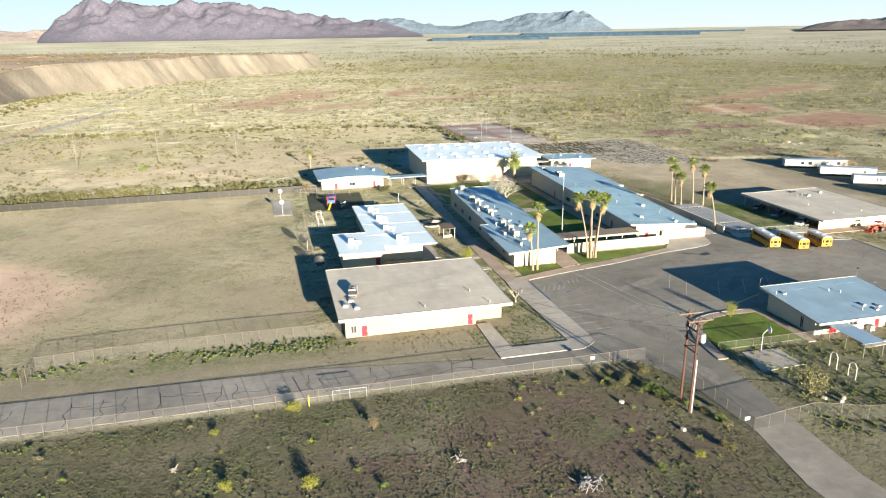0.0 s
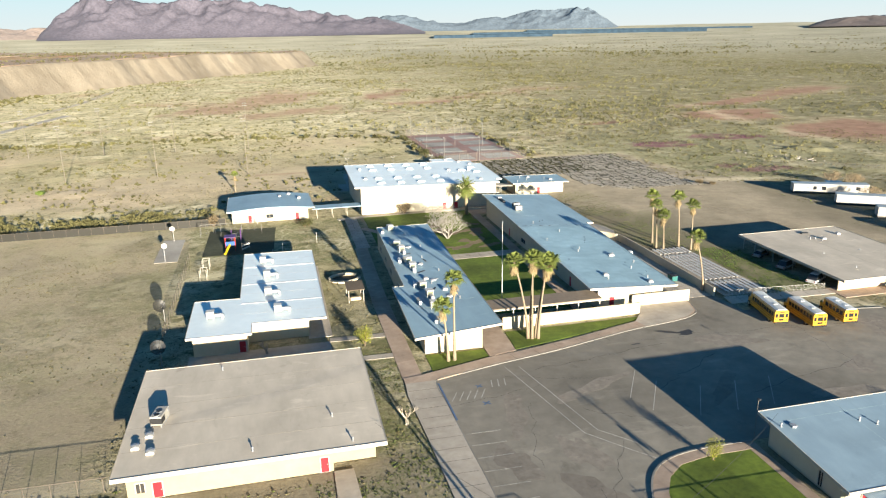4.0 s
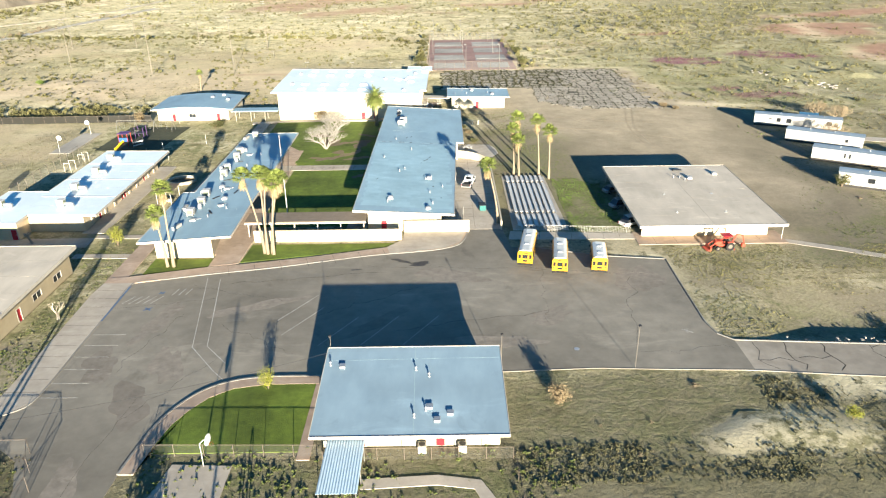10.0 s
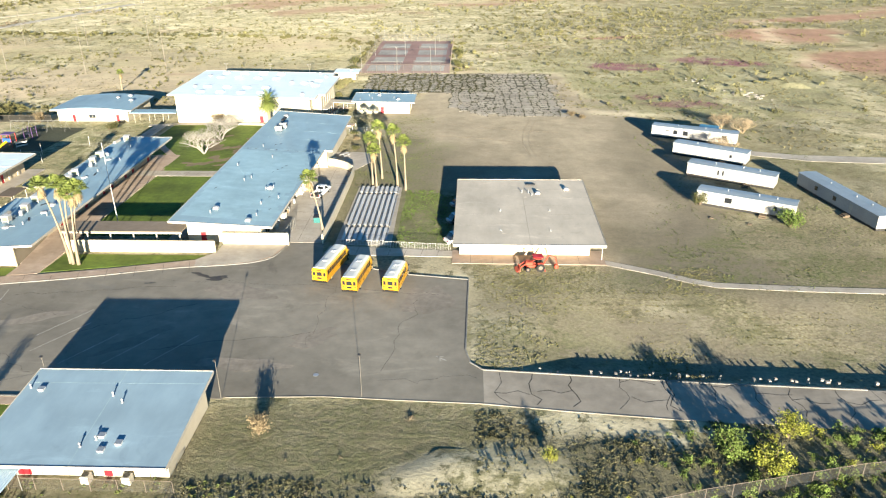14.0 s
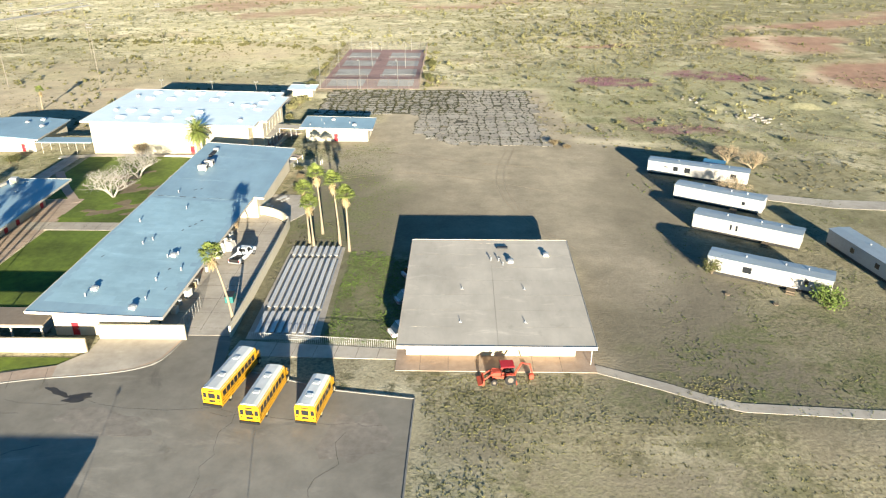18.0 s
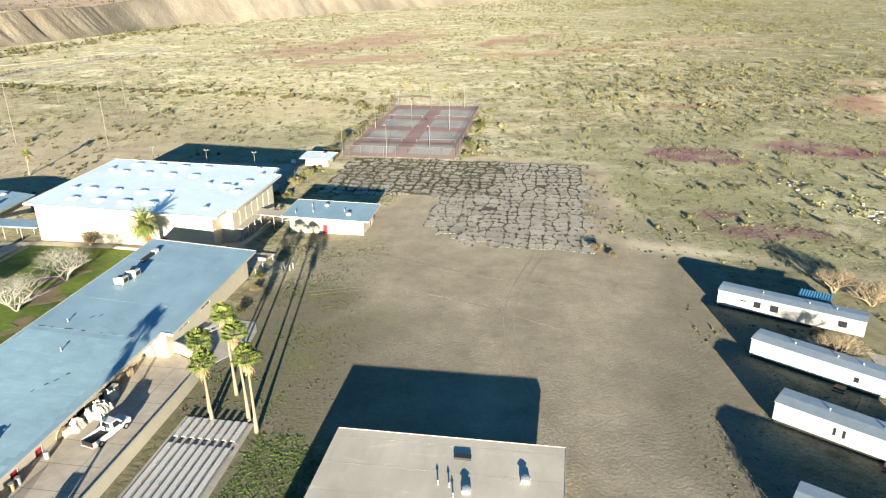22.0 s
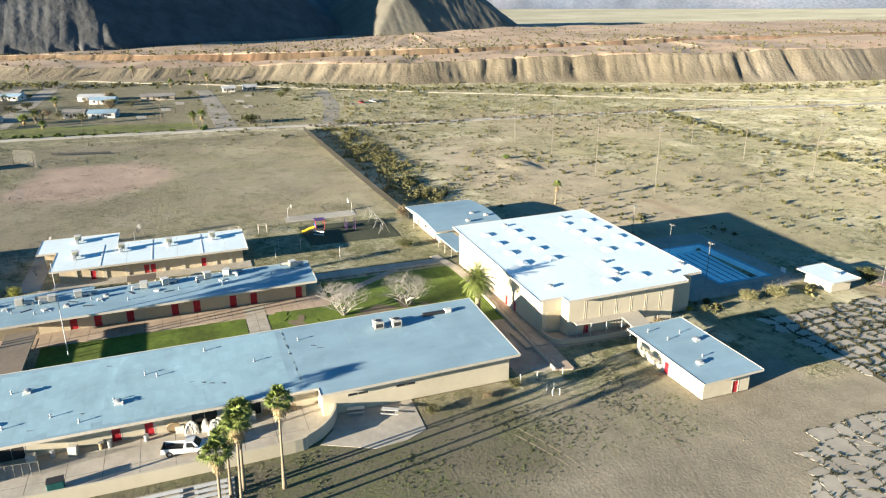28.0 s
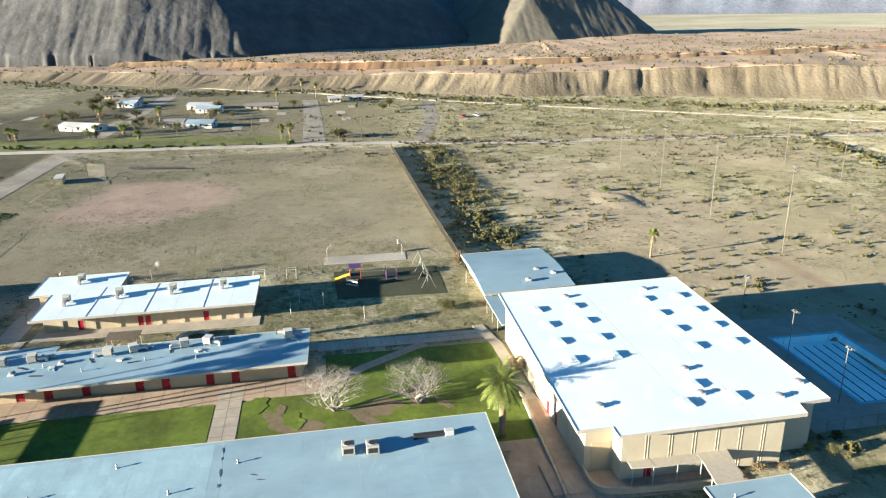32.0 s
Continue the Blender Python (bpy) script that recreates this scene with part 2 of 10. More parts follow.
CAR_SILVER = mat("silver_car_paint", (0.328, 0.336, 0.344), (0.295, 0.303, 0.312), scale=1, rough=0.3, metal=0.4, stain=0.05)
CAR_RED = mat("red_car_paint", (0.295, 0.0246, 0.0246), (0.246, 0.0164, 0.0164), scale=1, rough=0.3, spec=0.5)
ORANGE = mat("orange_machine_paint", (0.476, 0.0697, 0.0369), (0.394, 0.0574, 0.0328), scale=2, rough=0.55, stain=0.2)
BRIGHT_RED = mat("red_canopy_paint", (0.492, 0.0246, 0.0287), (0.41, 0.0205, 0.0246), scale=2, rough=0.5)

# ---- building helpers ----


def thing(name, x, y, z=0.0, rz=0.0, label="", category="", group="", kind=""):
    ob = new(name)
    ob.empty_display_size = 0.3
    ob.matrix_basis = pose(x, y, z, 0, 0, rz)
    return tagged(ob, label, category, group, kind)


def part(name, bm, material, parent=None, label="", smooth=False):
    """Links a bmesh as one mesh object, under parent if there is one."""
    me = bpy.data.meshes.new(name)
    bmesh.ops.recalc_face_normals(bm, faces=bm.faces)
    bm.to_mesh(me)
    bm.free()
    me.materials.append(material)
    if smooth:
        for p in me.polygons:
            p.use_smooth = True
    ob = new(name, me)
    ob.parent = parent
    if label:
        ob["label"] = label
    return ob


def base_of(ob):
    p = Vector((0, 0, 0))
    while ob:
        p, ob = p + ob.location, ob.parent
    return p


def wpart(name, bm, material, parent, label="", smooth=False):
    """As part(), for a mesh given in world places under an unturned parent."""
    bmesh.ops.translate(bm, verts=bm.verts, vec=-base_of(parent))
    return part(name, bm, material, parent, label, smooth)


def box(x0, x1, y0, y1, z0, z1, bm=None, bevel=0.0, turn=None):
    bm = bm or bmesh.new()
    made = bmesh.ops.create_cube(bm, size=1.0)["verts"]
    for v in made:
        v.co = Vector(((x0 + x1) / 2 + v.co.x * (x1 - x0), (y0 + y1) / 2 + v.co.y * (y1 - y0), (z0 + z1) / 2 + v.co.z * (z1 - z0)))
    if bevel:
        edges = list({e for v in made for e in v.link_edges})
        bmesh.ops.bevel(bm, geom=edges, offset=bevel, segments=1, affect="EDGES")
    if turn is not None:
        bmesh.ops.transform(bm, matrix=turn, verts=bm.verts)
    return bm


def rod(a, b, r, bm=None, sides=6, r2=None, cap=True):
    """A round bar from a to b."""
    bm = bm or bmesh.new()
    a, b = Vector(a), Vector(b)
    way = b - a
    m = Matrix.Translation((a + b) / 2) @ way.to_track_quat("Z", "Y").to_matrix().to_4x4()
    bmesh.ops.create_cone(bm, cap_ends=cap, segments=sides, radius1=r, radius2=r if r2 is None else r2, depth=way.length, matrix=m)
    return bm


def rect(x0, x1, y0, y1):
    return [(x0, y0), (x1, y0), (x1, y1), (x0, y1)]


def prism(points, z0, z1, bm=None):
    """Points of a plan, raised from z0 to z1 (z1 may be one height a point)."""
    bm = bm or bmesh.new()
    tops = z1 if isinstance(z1, (list, tuple)) else [z1] * len(points)
    lows = z0 if isinstance(z0, (list, tuple)) else [z0] * len(points)
    low = [bm.verts.new((x, y, z)) for (x, y), z in zip(points, lows)]
    top = [bm.verts.new((x, y, z)) for (x, y), z in zip(points, tops)]
    bm.faces.new(top)
    bm.faces.new(low[::-1])
    for i in range(len(points)):
        j = (i + 1) % len(points)
        bm.faces.new((low[i], low[j], top[j], top[i]))
    return bm


def slab(name, points, z0, z1, material, label="", category="", kind="structure"):
    ob = part(name, prism(points, z0, z1), material)
    return tagged(ob, label, category, kind=kind)


def strip(line, half, closed=False):
    """The plan of a band along a line of points."""
    left, right = [], []
    for i, p in enumerate(line):
        a, b = line[max(i - 1, 0)], line[min(i + 1, len(line) - 1)]
        d = Vector((b[0] - a[0], b[1] - a[1])).normalized()
        left.append((p[0] - d.y * half, p[1] + d.x * half))
        right.append((p[0] + d.y * half, p[1] - d.x * half))
    return left + right[::-1]


def band(line, half, z0, z1, bm=None):
    """A band along a line, in quads, so that bends stay clean."""
    bm = bm or bmesh.new()
    pts = strip(line, half)
    n = len(line)
    left, right = pts[:n], pts[n:][::-1]
    for i in range(n - 1):
        prism([left[i], right[i], right[i + 1], left[i + 1]], z0, z1, bm)
    return bm


def tube_along(line, z, r):
    """A thin bar that follows a line of the plan at height z."""
    bm = bmesh.new()
    for (x0, y0), (x1, y1) in zip(line, line[1:]):
        rod((x0, y0, z), (x1, y1, z), r, bm, 5)
    return bm


def smooth_line(points, steps=6):
    """A Catmull-Rom line through the points."""
    out, p = [], [points[0]] + list(points) + [points[-1]]
    for i in range(1, len(p) - 2):
        for s in range(steps):
            t = s / steps
            out.append(tuple(0.5 * (2 * b + (c - a) * t + (2 * a - 5 * b + 4 * c - d) * t * t + (3 * b - a - 3 * c + d) * t ** 3)
                             for a, b, c, d in zip(p[i - 1], p[i], p[i + 1], p[i + 2])))
    return out + [tuple(points[-1])]


def fbm(x, y, scale, seed=0, octaves=4):
    """Smooth noise from 0 to 1 over arrays of places."""
    rng = np.random.RandomState(seed)
    table = rng.rand(256, 256)
    total, amp, norm = 0.0, 1.0, 0.0
    for o in range(octaves):
        u, v = x / scale * 2 ** o + 17.3 * o, y / scale * 2 ** o + 5.7 * o
        i, j = np.floor(u).astype(int), np.floor(v).astype(int)
        fu, fv = u - i, v - j
        fu, fv = fu * fu * (3 - 2 * fu), fv * fv * (3 - 2 * fv)
        g = lambda a, b: table[a % 256, b % 256]
        total = total + amp * ((g(i, j) * (1 - fu) + g(i + 1, j) * fu) * (1 - fv) + (g(i, j + 1) * (1 - fu) + g(i + 1, j + 1) * fu) * fv)
        norm, amp = norm + amp, amp * 0.5
    return total / norm


def quick_mesh(name, verts, faces_size, material, smooth=False):
    """A mesh of loose polygons, faces_size corners each, from an array of places."""
    me = bpy.data.meshes.new(name)
    n = len(verts)
    me.vertices.add(n)
    me.vertices.foreach_set("co", np.asarray(verts, np.float32).ravel())
    me.loops.add(n)
    me.loops.foreach_set("vertex_index", np.arange(n, dtype=np.int32))
    me.polygons.add(n // faces_size)
    me.polygons.foreach_set("loop_start", np.arange(0, n, faces_size, dtype=np.int32))
    me.update(calc_edges=True)
    me.materials.append(material)
    return me


def plane_z(corners, x, y):
    """Height at (x, y) of the plane fitted through (x, y, z) corners."""
    a = np.array([[1, c[0], c[1]] for c in corners])
    k = np.linalg.lstsq(a, np.array([c[2] for c in corners]), rcond=None)[0]
    return float(k[0] + k[1] * x + k[2] * y)

# ---- ground: one sheet to the horizon ----


def spread(lo, hi, step, far):
    inner = np.arange(lo, hi + step, step)
    out, d = [], step
    while not out or out[-1] < far:
        d *= 1.16
        out.append((out[-1] if out else 0) + d)
    out = np.array(out)
    return np.concatenate([(inner[0] - out)[::-1], inner, inner[-1] + out])


gx, gy = np.meshgrid(spread(-110, 250, 1.6, 4700), spread(20, 420, 1.6, 4500), indexing="ij")


def zone(x0, x1, y0, y1, soft=3.0, wobble=4.0, seed=1):
    """A patch of the plan, 1 inside and 0 outside, with an uneven edge."""
    w = (fbm(gx, gy, 14.0, seed) - 0.5) * 2 * wobble
    d = np.minimum.reduce([gx - x0, x1 - gx, gy - y0, y1 - gy]) + w
    return np.clip(d / soft + 0.5, 0, 1)


def blob(cx, cy, rx, ry, turn=0.0, rag=0.5, seed=2):
    c, s = math.cos(radians(turn)), math.sin(radians(turn))
    u, v = ((gx - cx) * c + (gy - cy) * s) / rx, (-(gx - cx) * s + (gy - cy) * c) / ry
    return np.clip((1.0 - np.hypot(u, v) + (fbm(gx, gy, min(rx, ry) * 0.9, seed) - 0.5) * 2 * rag) * 3, 0, 1)


def trail(points, wide, seed=5):
    """A worn track along a line of places."""
    best = np.full(gx.shape, 1e9)
    for (ax, ay), (bx, by) in zip(points, points[1:]):
        k = np.clip(((gx - ax) * (bx - ax) + (gy - ay) * (by - ay)) / ((bx - ax) ** 2 + (by - ay) ** 2), 0, 1)
        best = np.minimum(best, np.hypot(gx - ax - k * (bx - ax), gy - ay - k * (by - ay)))
    return np.clip((wide - best + (fbm(gx, gy, 7, seed) - 0.5) * wide) / (0.6 * wide) + 0.3, 0, 1)


site = zone(-4, 160, 92, 262, 6, 2, 3)
flat = np.maximum.reduce([site, zone(-130, 215, 60, 330, 20, 0, 3), zone(-520, -100, -150, 700, 30, 0, 3), zone(190, 440, 80, 215, 20, 0, 3), zone(40, 90, -80, 80, 10, 0, 3), zone(-440, -100, 80, 110, 10, 0, 3)])
bare = np.maximum.reduce([zone(107, 182, 176, 262, 5, 5, 4), zone(155, 182, 134, 214, 5, 5, 5), zone(128, 168, 238, 306, 4, 3, 6), zone(118, 170, 240, 275, 4, 3, 6),
                          0.75 * zone(-140, 5, 112, 230, 5, 8, 7) * np.clip(fbm(gx, gy, 40, 8) * 2.6 - 0.8, 0, 1), 0.8 * zone(134, 200, 110, 132, 4, 5, 7) * np.clip(fbm(gx, gy, 12, 5) * 3 - 0.9, 0, 1),
                          0.8 * zone(-60, 50, 97, 111, 3, 3, 9), 0.7 * zone(-100, 40, 262, 312, 8, 12, 9) * np.clip(fbm(gx, gy, 30, 18) * 3 - 1.0, 0, 1)])
veg = np.clip(0.55 + (fbm(gx, gy, 70, 11) - 0.5) * 1.1, 0.1, 1)
veg = np.maximum(veg, zone(5, 49, 165, 232, 3, 2, 12) * 0.95)
veg = np.maximum(veg, zone(30, 48, 98, 160, 2, 2, 12) * (0.5 + 0.5 * fbm(gx, gy, 5, 3)))
veg = np.where(zone(-140, 6, 112, 231, 3, 2, 7) > 0.5, np.clip(fbm(gx, gy, 26, 21) * 1.5 - 0.15, 0, 0.85), veg)
veg = np.maximum(veg, zone(-80, 92, 292, 402, 10, 14, 13) * 0.35)
veg = np.maximum(veg, zone(118, 132, 148, 175, 2, 1.5, 14) * 0.95)
veg = np.maximum(veg, zone(96, 125, 148, 240, 3, 3, 15) * np.clip(fbm(gx, gy, 9, 4) * 2.2 - 0.5, 0, 0.9))
veg = np.maximum(veg, zone(-110, 170, 20, 90, 4, 2, 16) * np.clip(fbm(gx, gy, 9, 31) * 2.0 - 0.25, 0, 1))
veg = np.maximum(veg, zone(104, 200, 84, 101, 2, 2, 16) * 0.7)
veg = veg * (1 - 0.9 * bare)
red = np.maximum.reduce([0.8 * blob(20, 610, 30, 110, -28, 0.7, 1), 0.8 * blob(36, 520, 52, 20, 35, 0.6, 2), blob(292, 408, 42, 26, 35, 0.5, 4), blob(308, 334, 56, 44, 20, 0.45, 5), blob(205, 396, 18, 6, 10, 0.6, 3), blob(330, 470, 70, 16, 15, 0.6, 9), blob(150, 560, 46, 14, 20, 0.6, 10), 0.8 * blob(240, 620, 90, 20, 25, 0.6, 11),
                         blob(420, 520, 60, 30, 20, 0.6, 7), blob(120, 640, 60, 20, 60, 0.7, 8), 0.5 * zone(20, 128, 300, 304, 2, 2, 3)])
purple = 0.88 * np.maximum.reduce([0.35 * blob(18, 68, 36, 20, 0, 1.0, 9), blob(233, 328, 24, 10, -8, 0.6, 10), blob(193, 319, 17, 9, -8, 0.7, 12), 0.8 * blob(199, 254.5, 11, 5, -10, 0.8, 10), 0.7 * blob(190, 267, 8, 5, 0, 0.9, 14), 0.25 * blob(-30, 60, 20, 10, 0, 1.1, 12)]) * np.clip(fbm(gx, gy, 4, 17) * 3 - 0.75, 0, 1)
pale = np.maximum.reduce([blob(134, 91.5, 13, 4.5, 8, 0.5, 13), blob(150, 99.2, 15, 2.8, -4, 0.6, 15), 0.6 * blob(8, 75, 9, 3, 10, 0.6, 15),
                           0.45 * trail([(300, 470), (290, 437), (281, 398), (270, 352), (270, 315), (256, 258), (250, 215)], 4.5), 0.5 * trail([(172, 244), (190, 240), (205, 235.6), (219, 232.7), (236, 222), (270, 205)], 3.0), 0.5 * trail([(180, 300), (196, 296), (206, 284), (214, 262), (220, 236)], 1.6)])
infield = blob(-67, 148, 34, 27, 0, 0.35, 6)
veg = veg * (1 - 0.85 * np.maximum(pale, infield)) * (1 - 0.7 * red)
# dark weedy soil, with the shade between plants put into its colour
dark_soil_shade = np.maximum.reduce([zone(-300, 60, -60, 90, 2, 1, 41), 0.3 * zone(-140, 42, 96, 113, 3, 2, 40), 0.6 * zone(60, 460, -60, 102, 3, 3, 42) * (1 - pale), 0.7 * zone(104, 133, 146, 205, 12, 9, 43), 0.8 * zone(104, 120, 176, 216, 4, 5, 47), 0.6 * zone(156, 205, 128, 160, 5, 5, 44), 0.55 * zone(-420, -158, 20, 240, 10, 10, 45), 0.3 * zone(134, 215, 109, 140, 4, 6, 46), 0.45 * zone(170, 224, 150, 238, 6, 8, 48), 0.12 * zone(-140, 6, 112, 231, 3, 2, 7)])
lush = np.maximum.reduce([zone(119, 131, 147, 176, 2, 1.5, 14), 0.9 * zone(96, 126, 176, 205, 10, 8, 47), 0.5 * zone(96, 122, 205, 240, 4, 4, 48), zone(163, 205, 134, 146, 3, 3, 49), blob(182, 151, 17, 6, 12, 0.8, 50), 0.75 * zone(134, 205, 110, 139, 4, 5, 51) * np.clip(fbm(gx, gy, 14, 52) * 3 - 1.0, 0, 1),
                          0.6 * zone(104, 150, 84, 103, 2, 2, 52) * (1 - pale), zone(-40, 12, 104, 113, 2, 2, 53), 0.8 * zone(36, 45, 98, 160, 2, 2, 54), 0.8 * zone(6, 48, 189, 230, 3, 2, 55), 0.7 * zone(-110, 54, 20, 89, 2, 2, 56), zone(66, 104, 62, 88, 2, 2, 57), blob(196, 262, 26, 14, 20, 0.8, 58),
                          0.36 * zone(-140, 6, 112, 231, 3, 2, 7), 0.12 * zone(-80, 92, 292, 402, 10, 14, 13), 0.4 * zone(-330, -100, 230, 420, 20, 20, 59)]) * (1 - 0.9 * infield)
tilled = np.maximum.reduce([zone(-140, 6, 112, 231, 3, 2, 7) * (0.45 + 0.4 * fbm(gx, gy, 30, 81)), infield, zone(-150, 70, 262, 395, 12, 16, 13) * np.clip(fbm(gx, gy, 48, 82, 5) * 3.4 - 1.15, 0, 0.9)])
# open desert to the north, its soil also brightened to carry haze
hazy_open = (1 - 0.45 * np.clip((gx - 120) / 260, 0, 1)) * np.clip((gy - 255) / 60, 0, 1) * np.clip(0.25 + (gx + 140 + np.clip(gy - 420, 0, 300) * 0.6) / 70, 0.25, 1) * np.clip(1.15 - zone(-100, 92, 262, 402, 14, 14, 13), 0, 1)
grassy = np.maximum.reduce([zone(160, 300, 238, 352, 14, 14, 91) * (0.45 + 0.55 * fbm(gx, gy, 30, 92)), 0.2 * zone(-80, 92, 292, 402, 10, 14, 13), 0.6 * blob(197, 285, 14, 9, 20, 0.9, 93)]) * (1 - np.maximum(pale, np.maximum(red, bare)))
rise = (1 - flat) * ((fbm(gx, gy, 60, 23) - 0.5) * 1.6 + (fbm(gx, gy, 9, 24) - 0.5) * 0.3) + flat * (1 - site) * (fbm(gx, gy, 7, 25) - 0.5) * 0.05
rise = rise + blob(134, 91.5, 11, 4.0, 8, 0.5, 13) * 0.5 * fbm(gx, gy, 4, 29) + blob(-36, 288, 12, 7, 0, 0.4, 14) * 0.55 + blob(242, 286.5, 9, 3.6, -50, 0.4, 15) * 1.1 + 0.3 * trail([(-133, 419), (-74, 406.5), (-33, 407), (6, 401.5), (39, 398.5), (73, 386)], 1.8) + blob(219, 280, 16, 2.6, -68, 0.7, 16) * 0.8 - 0.015
rise = rise - 0.8 * np.clip((gx - 139) / 8, 0, 1) * np.clip((235 - gx) / 8, 0, 1) * np.clip((gy - (109.6 - (gx - 140) * 0.045)) / 1.2, 0, 1) * np.clip((130 - gy) / 14, 0, 1)
rise = rise - 3.2 * np.clip(np.minimum.reduce([gx - 58.4, 81.0 - gx, gy - 275.6, 289.4 - gy]) / 1.6, 0, 1)
far_up = 48 * np.clip((np.hypot(gx - 60, gy - 150) - 1500) / 2600, 0, 1.3) ** 1.4
rise = rise + far_up
me = bpy.data.meshes.new("ground")
me.vertices.add(gx.size)
me.vertices.foreach_set("co", np.stack([gx, gy, rise], -1).astype(np.float32).ravel())
ids = np.arange(gx.size).reshape(gx.shape)
quads = np.stack([ids[:-1, :-1], ids[1:, :-1], ids[1:, 1:], ids[:-1, 1:]], -1).reshape(-1, 4)
me.loops.add(quads.size)
me.loops.foreach_set("vertex_index", quads.astype(np.int32).ravel())
me.polygons.add(len(quads))
me.polygons.foreach_set("loop_start", np.arange(0, quads.size, 4, dtype=np.int32))
me.update(calc_edges=True)
# far: mask that greys soil with distance, haze put into the colour
for key, data in (("veg", veg), ("bare", bare), ("red", red), ("purple", purple), ("pale", pale), ("dark_soil_shade", dark_soil_shade), ("lush", lush), ("open", hazy_open), ("grassy", grassy), ("tilled", tilled), ("clay", infield), ("east", np.clip((gx - 70) / 240, 0, 1) * np.clip((gy - 250) / 120, 0, 1)), ("far", np.clip((np.hypot(gx, gy) - 1300) / 900, 0, 0.85))):
    me.attributes.new(key, "FLOAT", "POINT").data.foreach_set("value", data.astype(np.float32).ravel())


def ground_mat():
    m = bpy.data.materials.new("desert_soil")
    m.use_nodes = True
    n, l = m.node_tree.nodes, m.node_tree.links
    bs = n["Principled BSDF"]
    geo = n.new("ShaderNodeNewGeometry")

    def grain(scale, detail=6, rough=0.62):
        t = n.new("ShaderNodeTexNoise")
        t.inputs["Scale"].default_value, t.inputs["Detail"].default_value, t.inputs["Roughness"].default_value = scale, detail, rough
        l.new(geo.outputs["Position"], t.inputs["Vector"])
        return t.outputs["Fac"]

    def attr(key):
        a = n.new("ShaderNodeAttribute")
        a.attribute_name = key
        return a.outputs["Fac"]

    def calc(op, a, b=None, clamp=False):
        k = n.new("ShaderNodeMath")
        k.operation, k.use_clamp = op, clamp
        for s, v in ((0, a), (1, b)):
            if v is None:
                continue
            if isinstance(v, (int, float)):
                k.inputs[s].default_value = v
            else:
                l.new(v, k.inputs[s])
        return k.outputs[0]

    def blend(f, a, b):
        k = n.new("ShaderNodeMix")
        k.data_type = "RGBA"
        l.new(f, k.inputs[0])
        for s, v in ((6, a), (7, b)):
            if isinstance(v, tuple):
                k.inputs[s].default_value = (*v, 1)
            else:
                l.new(v, k.inputs[s])
        return k.outputs[2]

    turned = n.new("ShaderNodeMapping")
    turned.inputs["Rotation"].default_value, turned.inputs["Scale"].default_value = (0, 0, 0.35), (0.05, 1.1, 1)
    l.new(geo.outputs["Position"], turned.inputs[0])
    rut = n.new("ShaderNodeTexNoise")
    rut.inputs["Scale"].default_value, rut.inputs["Detail"].default_value, rut.inputs["Distortion"].default_value = 1.0, 3, 0.6
    l.new(turned.outputs[0], rut.inputs["Vector"])
    tracks = calc("MULTIPLY", calc("SUBTRACT", rut.outputs["Fac"], 0.3), 1.3, True)
    patchy = grain(0.09, 8, 0.72)
    fine, mid, broad, speck = grain(2.2), grain(0.35), grain(0.03, 4), grain(0.9, 8, 0.7)
    soil = blend(calc("MULTIPLY", calc("SUBTRACT", fine, 0.34), 3.2, True), (0.32, 0.255, 0.15), (0.70, 0.585, 0.33))
    soil = blend(calc("MULTIPLY", calc("SUBTRACT", broad, 0.42), 2.2, True), soil, blend(calc("MULTIPLY", calc("SUBTRACT", fine, 0.34), 3.2, True), (0.34, 0.265, 0.155), (0.66, 0.53, 0.30)))
    # paler desert soil with the brightness of haze put into it
    soil = blend(attr("open"), soil, blend(calc("MULTIPLY", calc("SUBTRACT", speck, 0.36), 3.4, True), (0.385, 0.325, 0.185), (0.70, 0.605, 0.36)))
    soil = blend(attr("tilled"), soil, blend(calc("MULTIPLY", calc("SUBTRACT", speck, 0.36), 3.4, True), (0.42, 0.315, 0.20), (0.71, 0.545, 0.355)))
    soil = blend(attr("bare"), soil, blend(calc("ADD", calc("MULTIPLY", calc("SUBTRACT", mid, 0.32), 0.8), calc("ADD", calc("ADD", calc("MULTIPLY", tracks, 0.07), 0.26), calc("MULTIPLY", calc("SUBTRACT", fine, 0.5), 0.9)), True), (0.31, 0.246, 0.168), (0.50, 0.408, 0.282)))
    soil = blend(calc("MULTIPLY", attr("red"), calc("ADD", calc("MULTIPLY", mid, 1.0), 0.5), True), soil, (0.34, 0.172, 0.114))
    soil = blend(calc("MULTIPLY", attr("clay"), calc("ADD", mid, 0.5), True), soil, (0.66, 0.42, 0.31))
    soil = blend(attr("pale"), soil, (0.80, 0.67, 0.44))
    cover = calc("MULTIPLY", calc("SUBTRACT", calc("ADD", calc("MULTIPLY", speck, 0.75), calc("MULTIPLY", attr("veg"), 0.62)), 0.62), 4.5, True)
    green = blend(calc("MULTIPLY", calc("SUBTRACT", mid, 0.35), 3.0, True), (0.26, 0.228, 0.11), (0.52, 0.44, 0.235))
    col = blend(calc("MULTIPLY", cover, calc("SUBTRACT", 0.8, calc("MULTIPLY", attr("open"), 0.55))), soil, green)
    drift = calc("MULTIPLY", calc("SUBTRACT", grain(0.016, 7, 0.66), 0.47), 7.0, True)
    wild = calc("SUBTRACT", 1.0, calc("MAXIMUM", attr("bare"), calc("MAXIMUM", calc("MAXIMUM", attr("dark_soil_shade"), attr("tilled")), attr("red"))), True)
    col = blend(calc("MULTIPLY", calc("MULTIPLY", drift, wild), calc("ADD", calc("MULTIPLY", speck, 1.6), -0.45), True), col, (0.42, 0.375, 0.15))
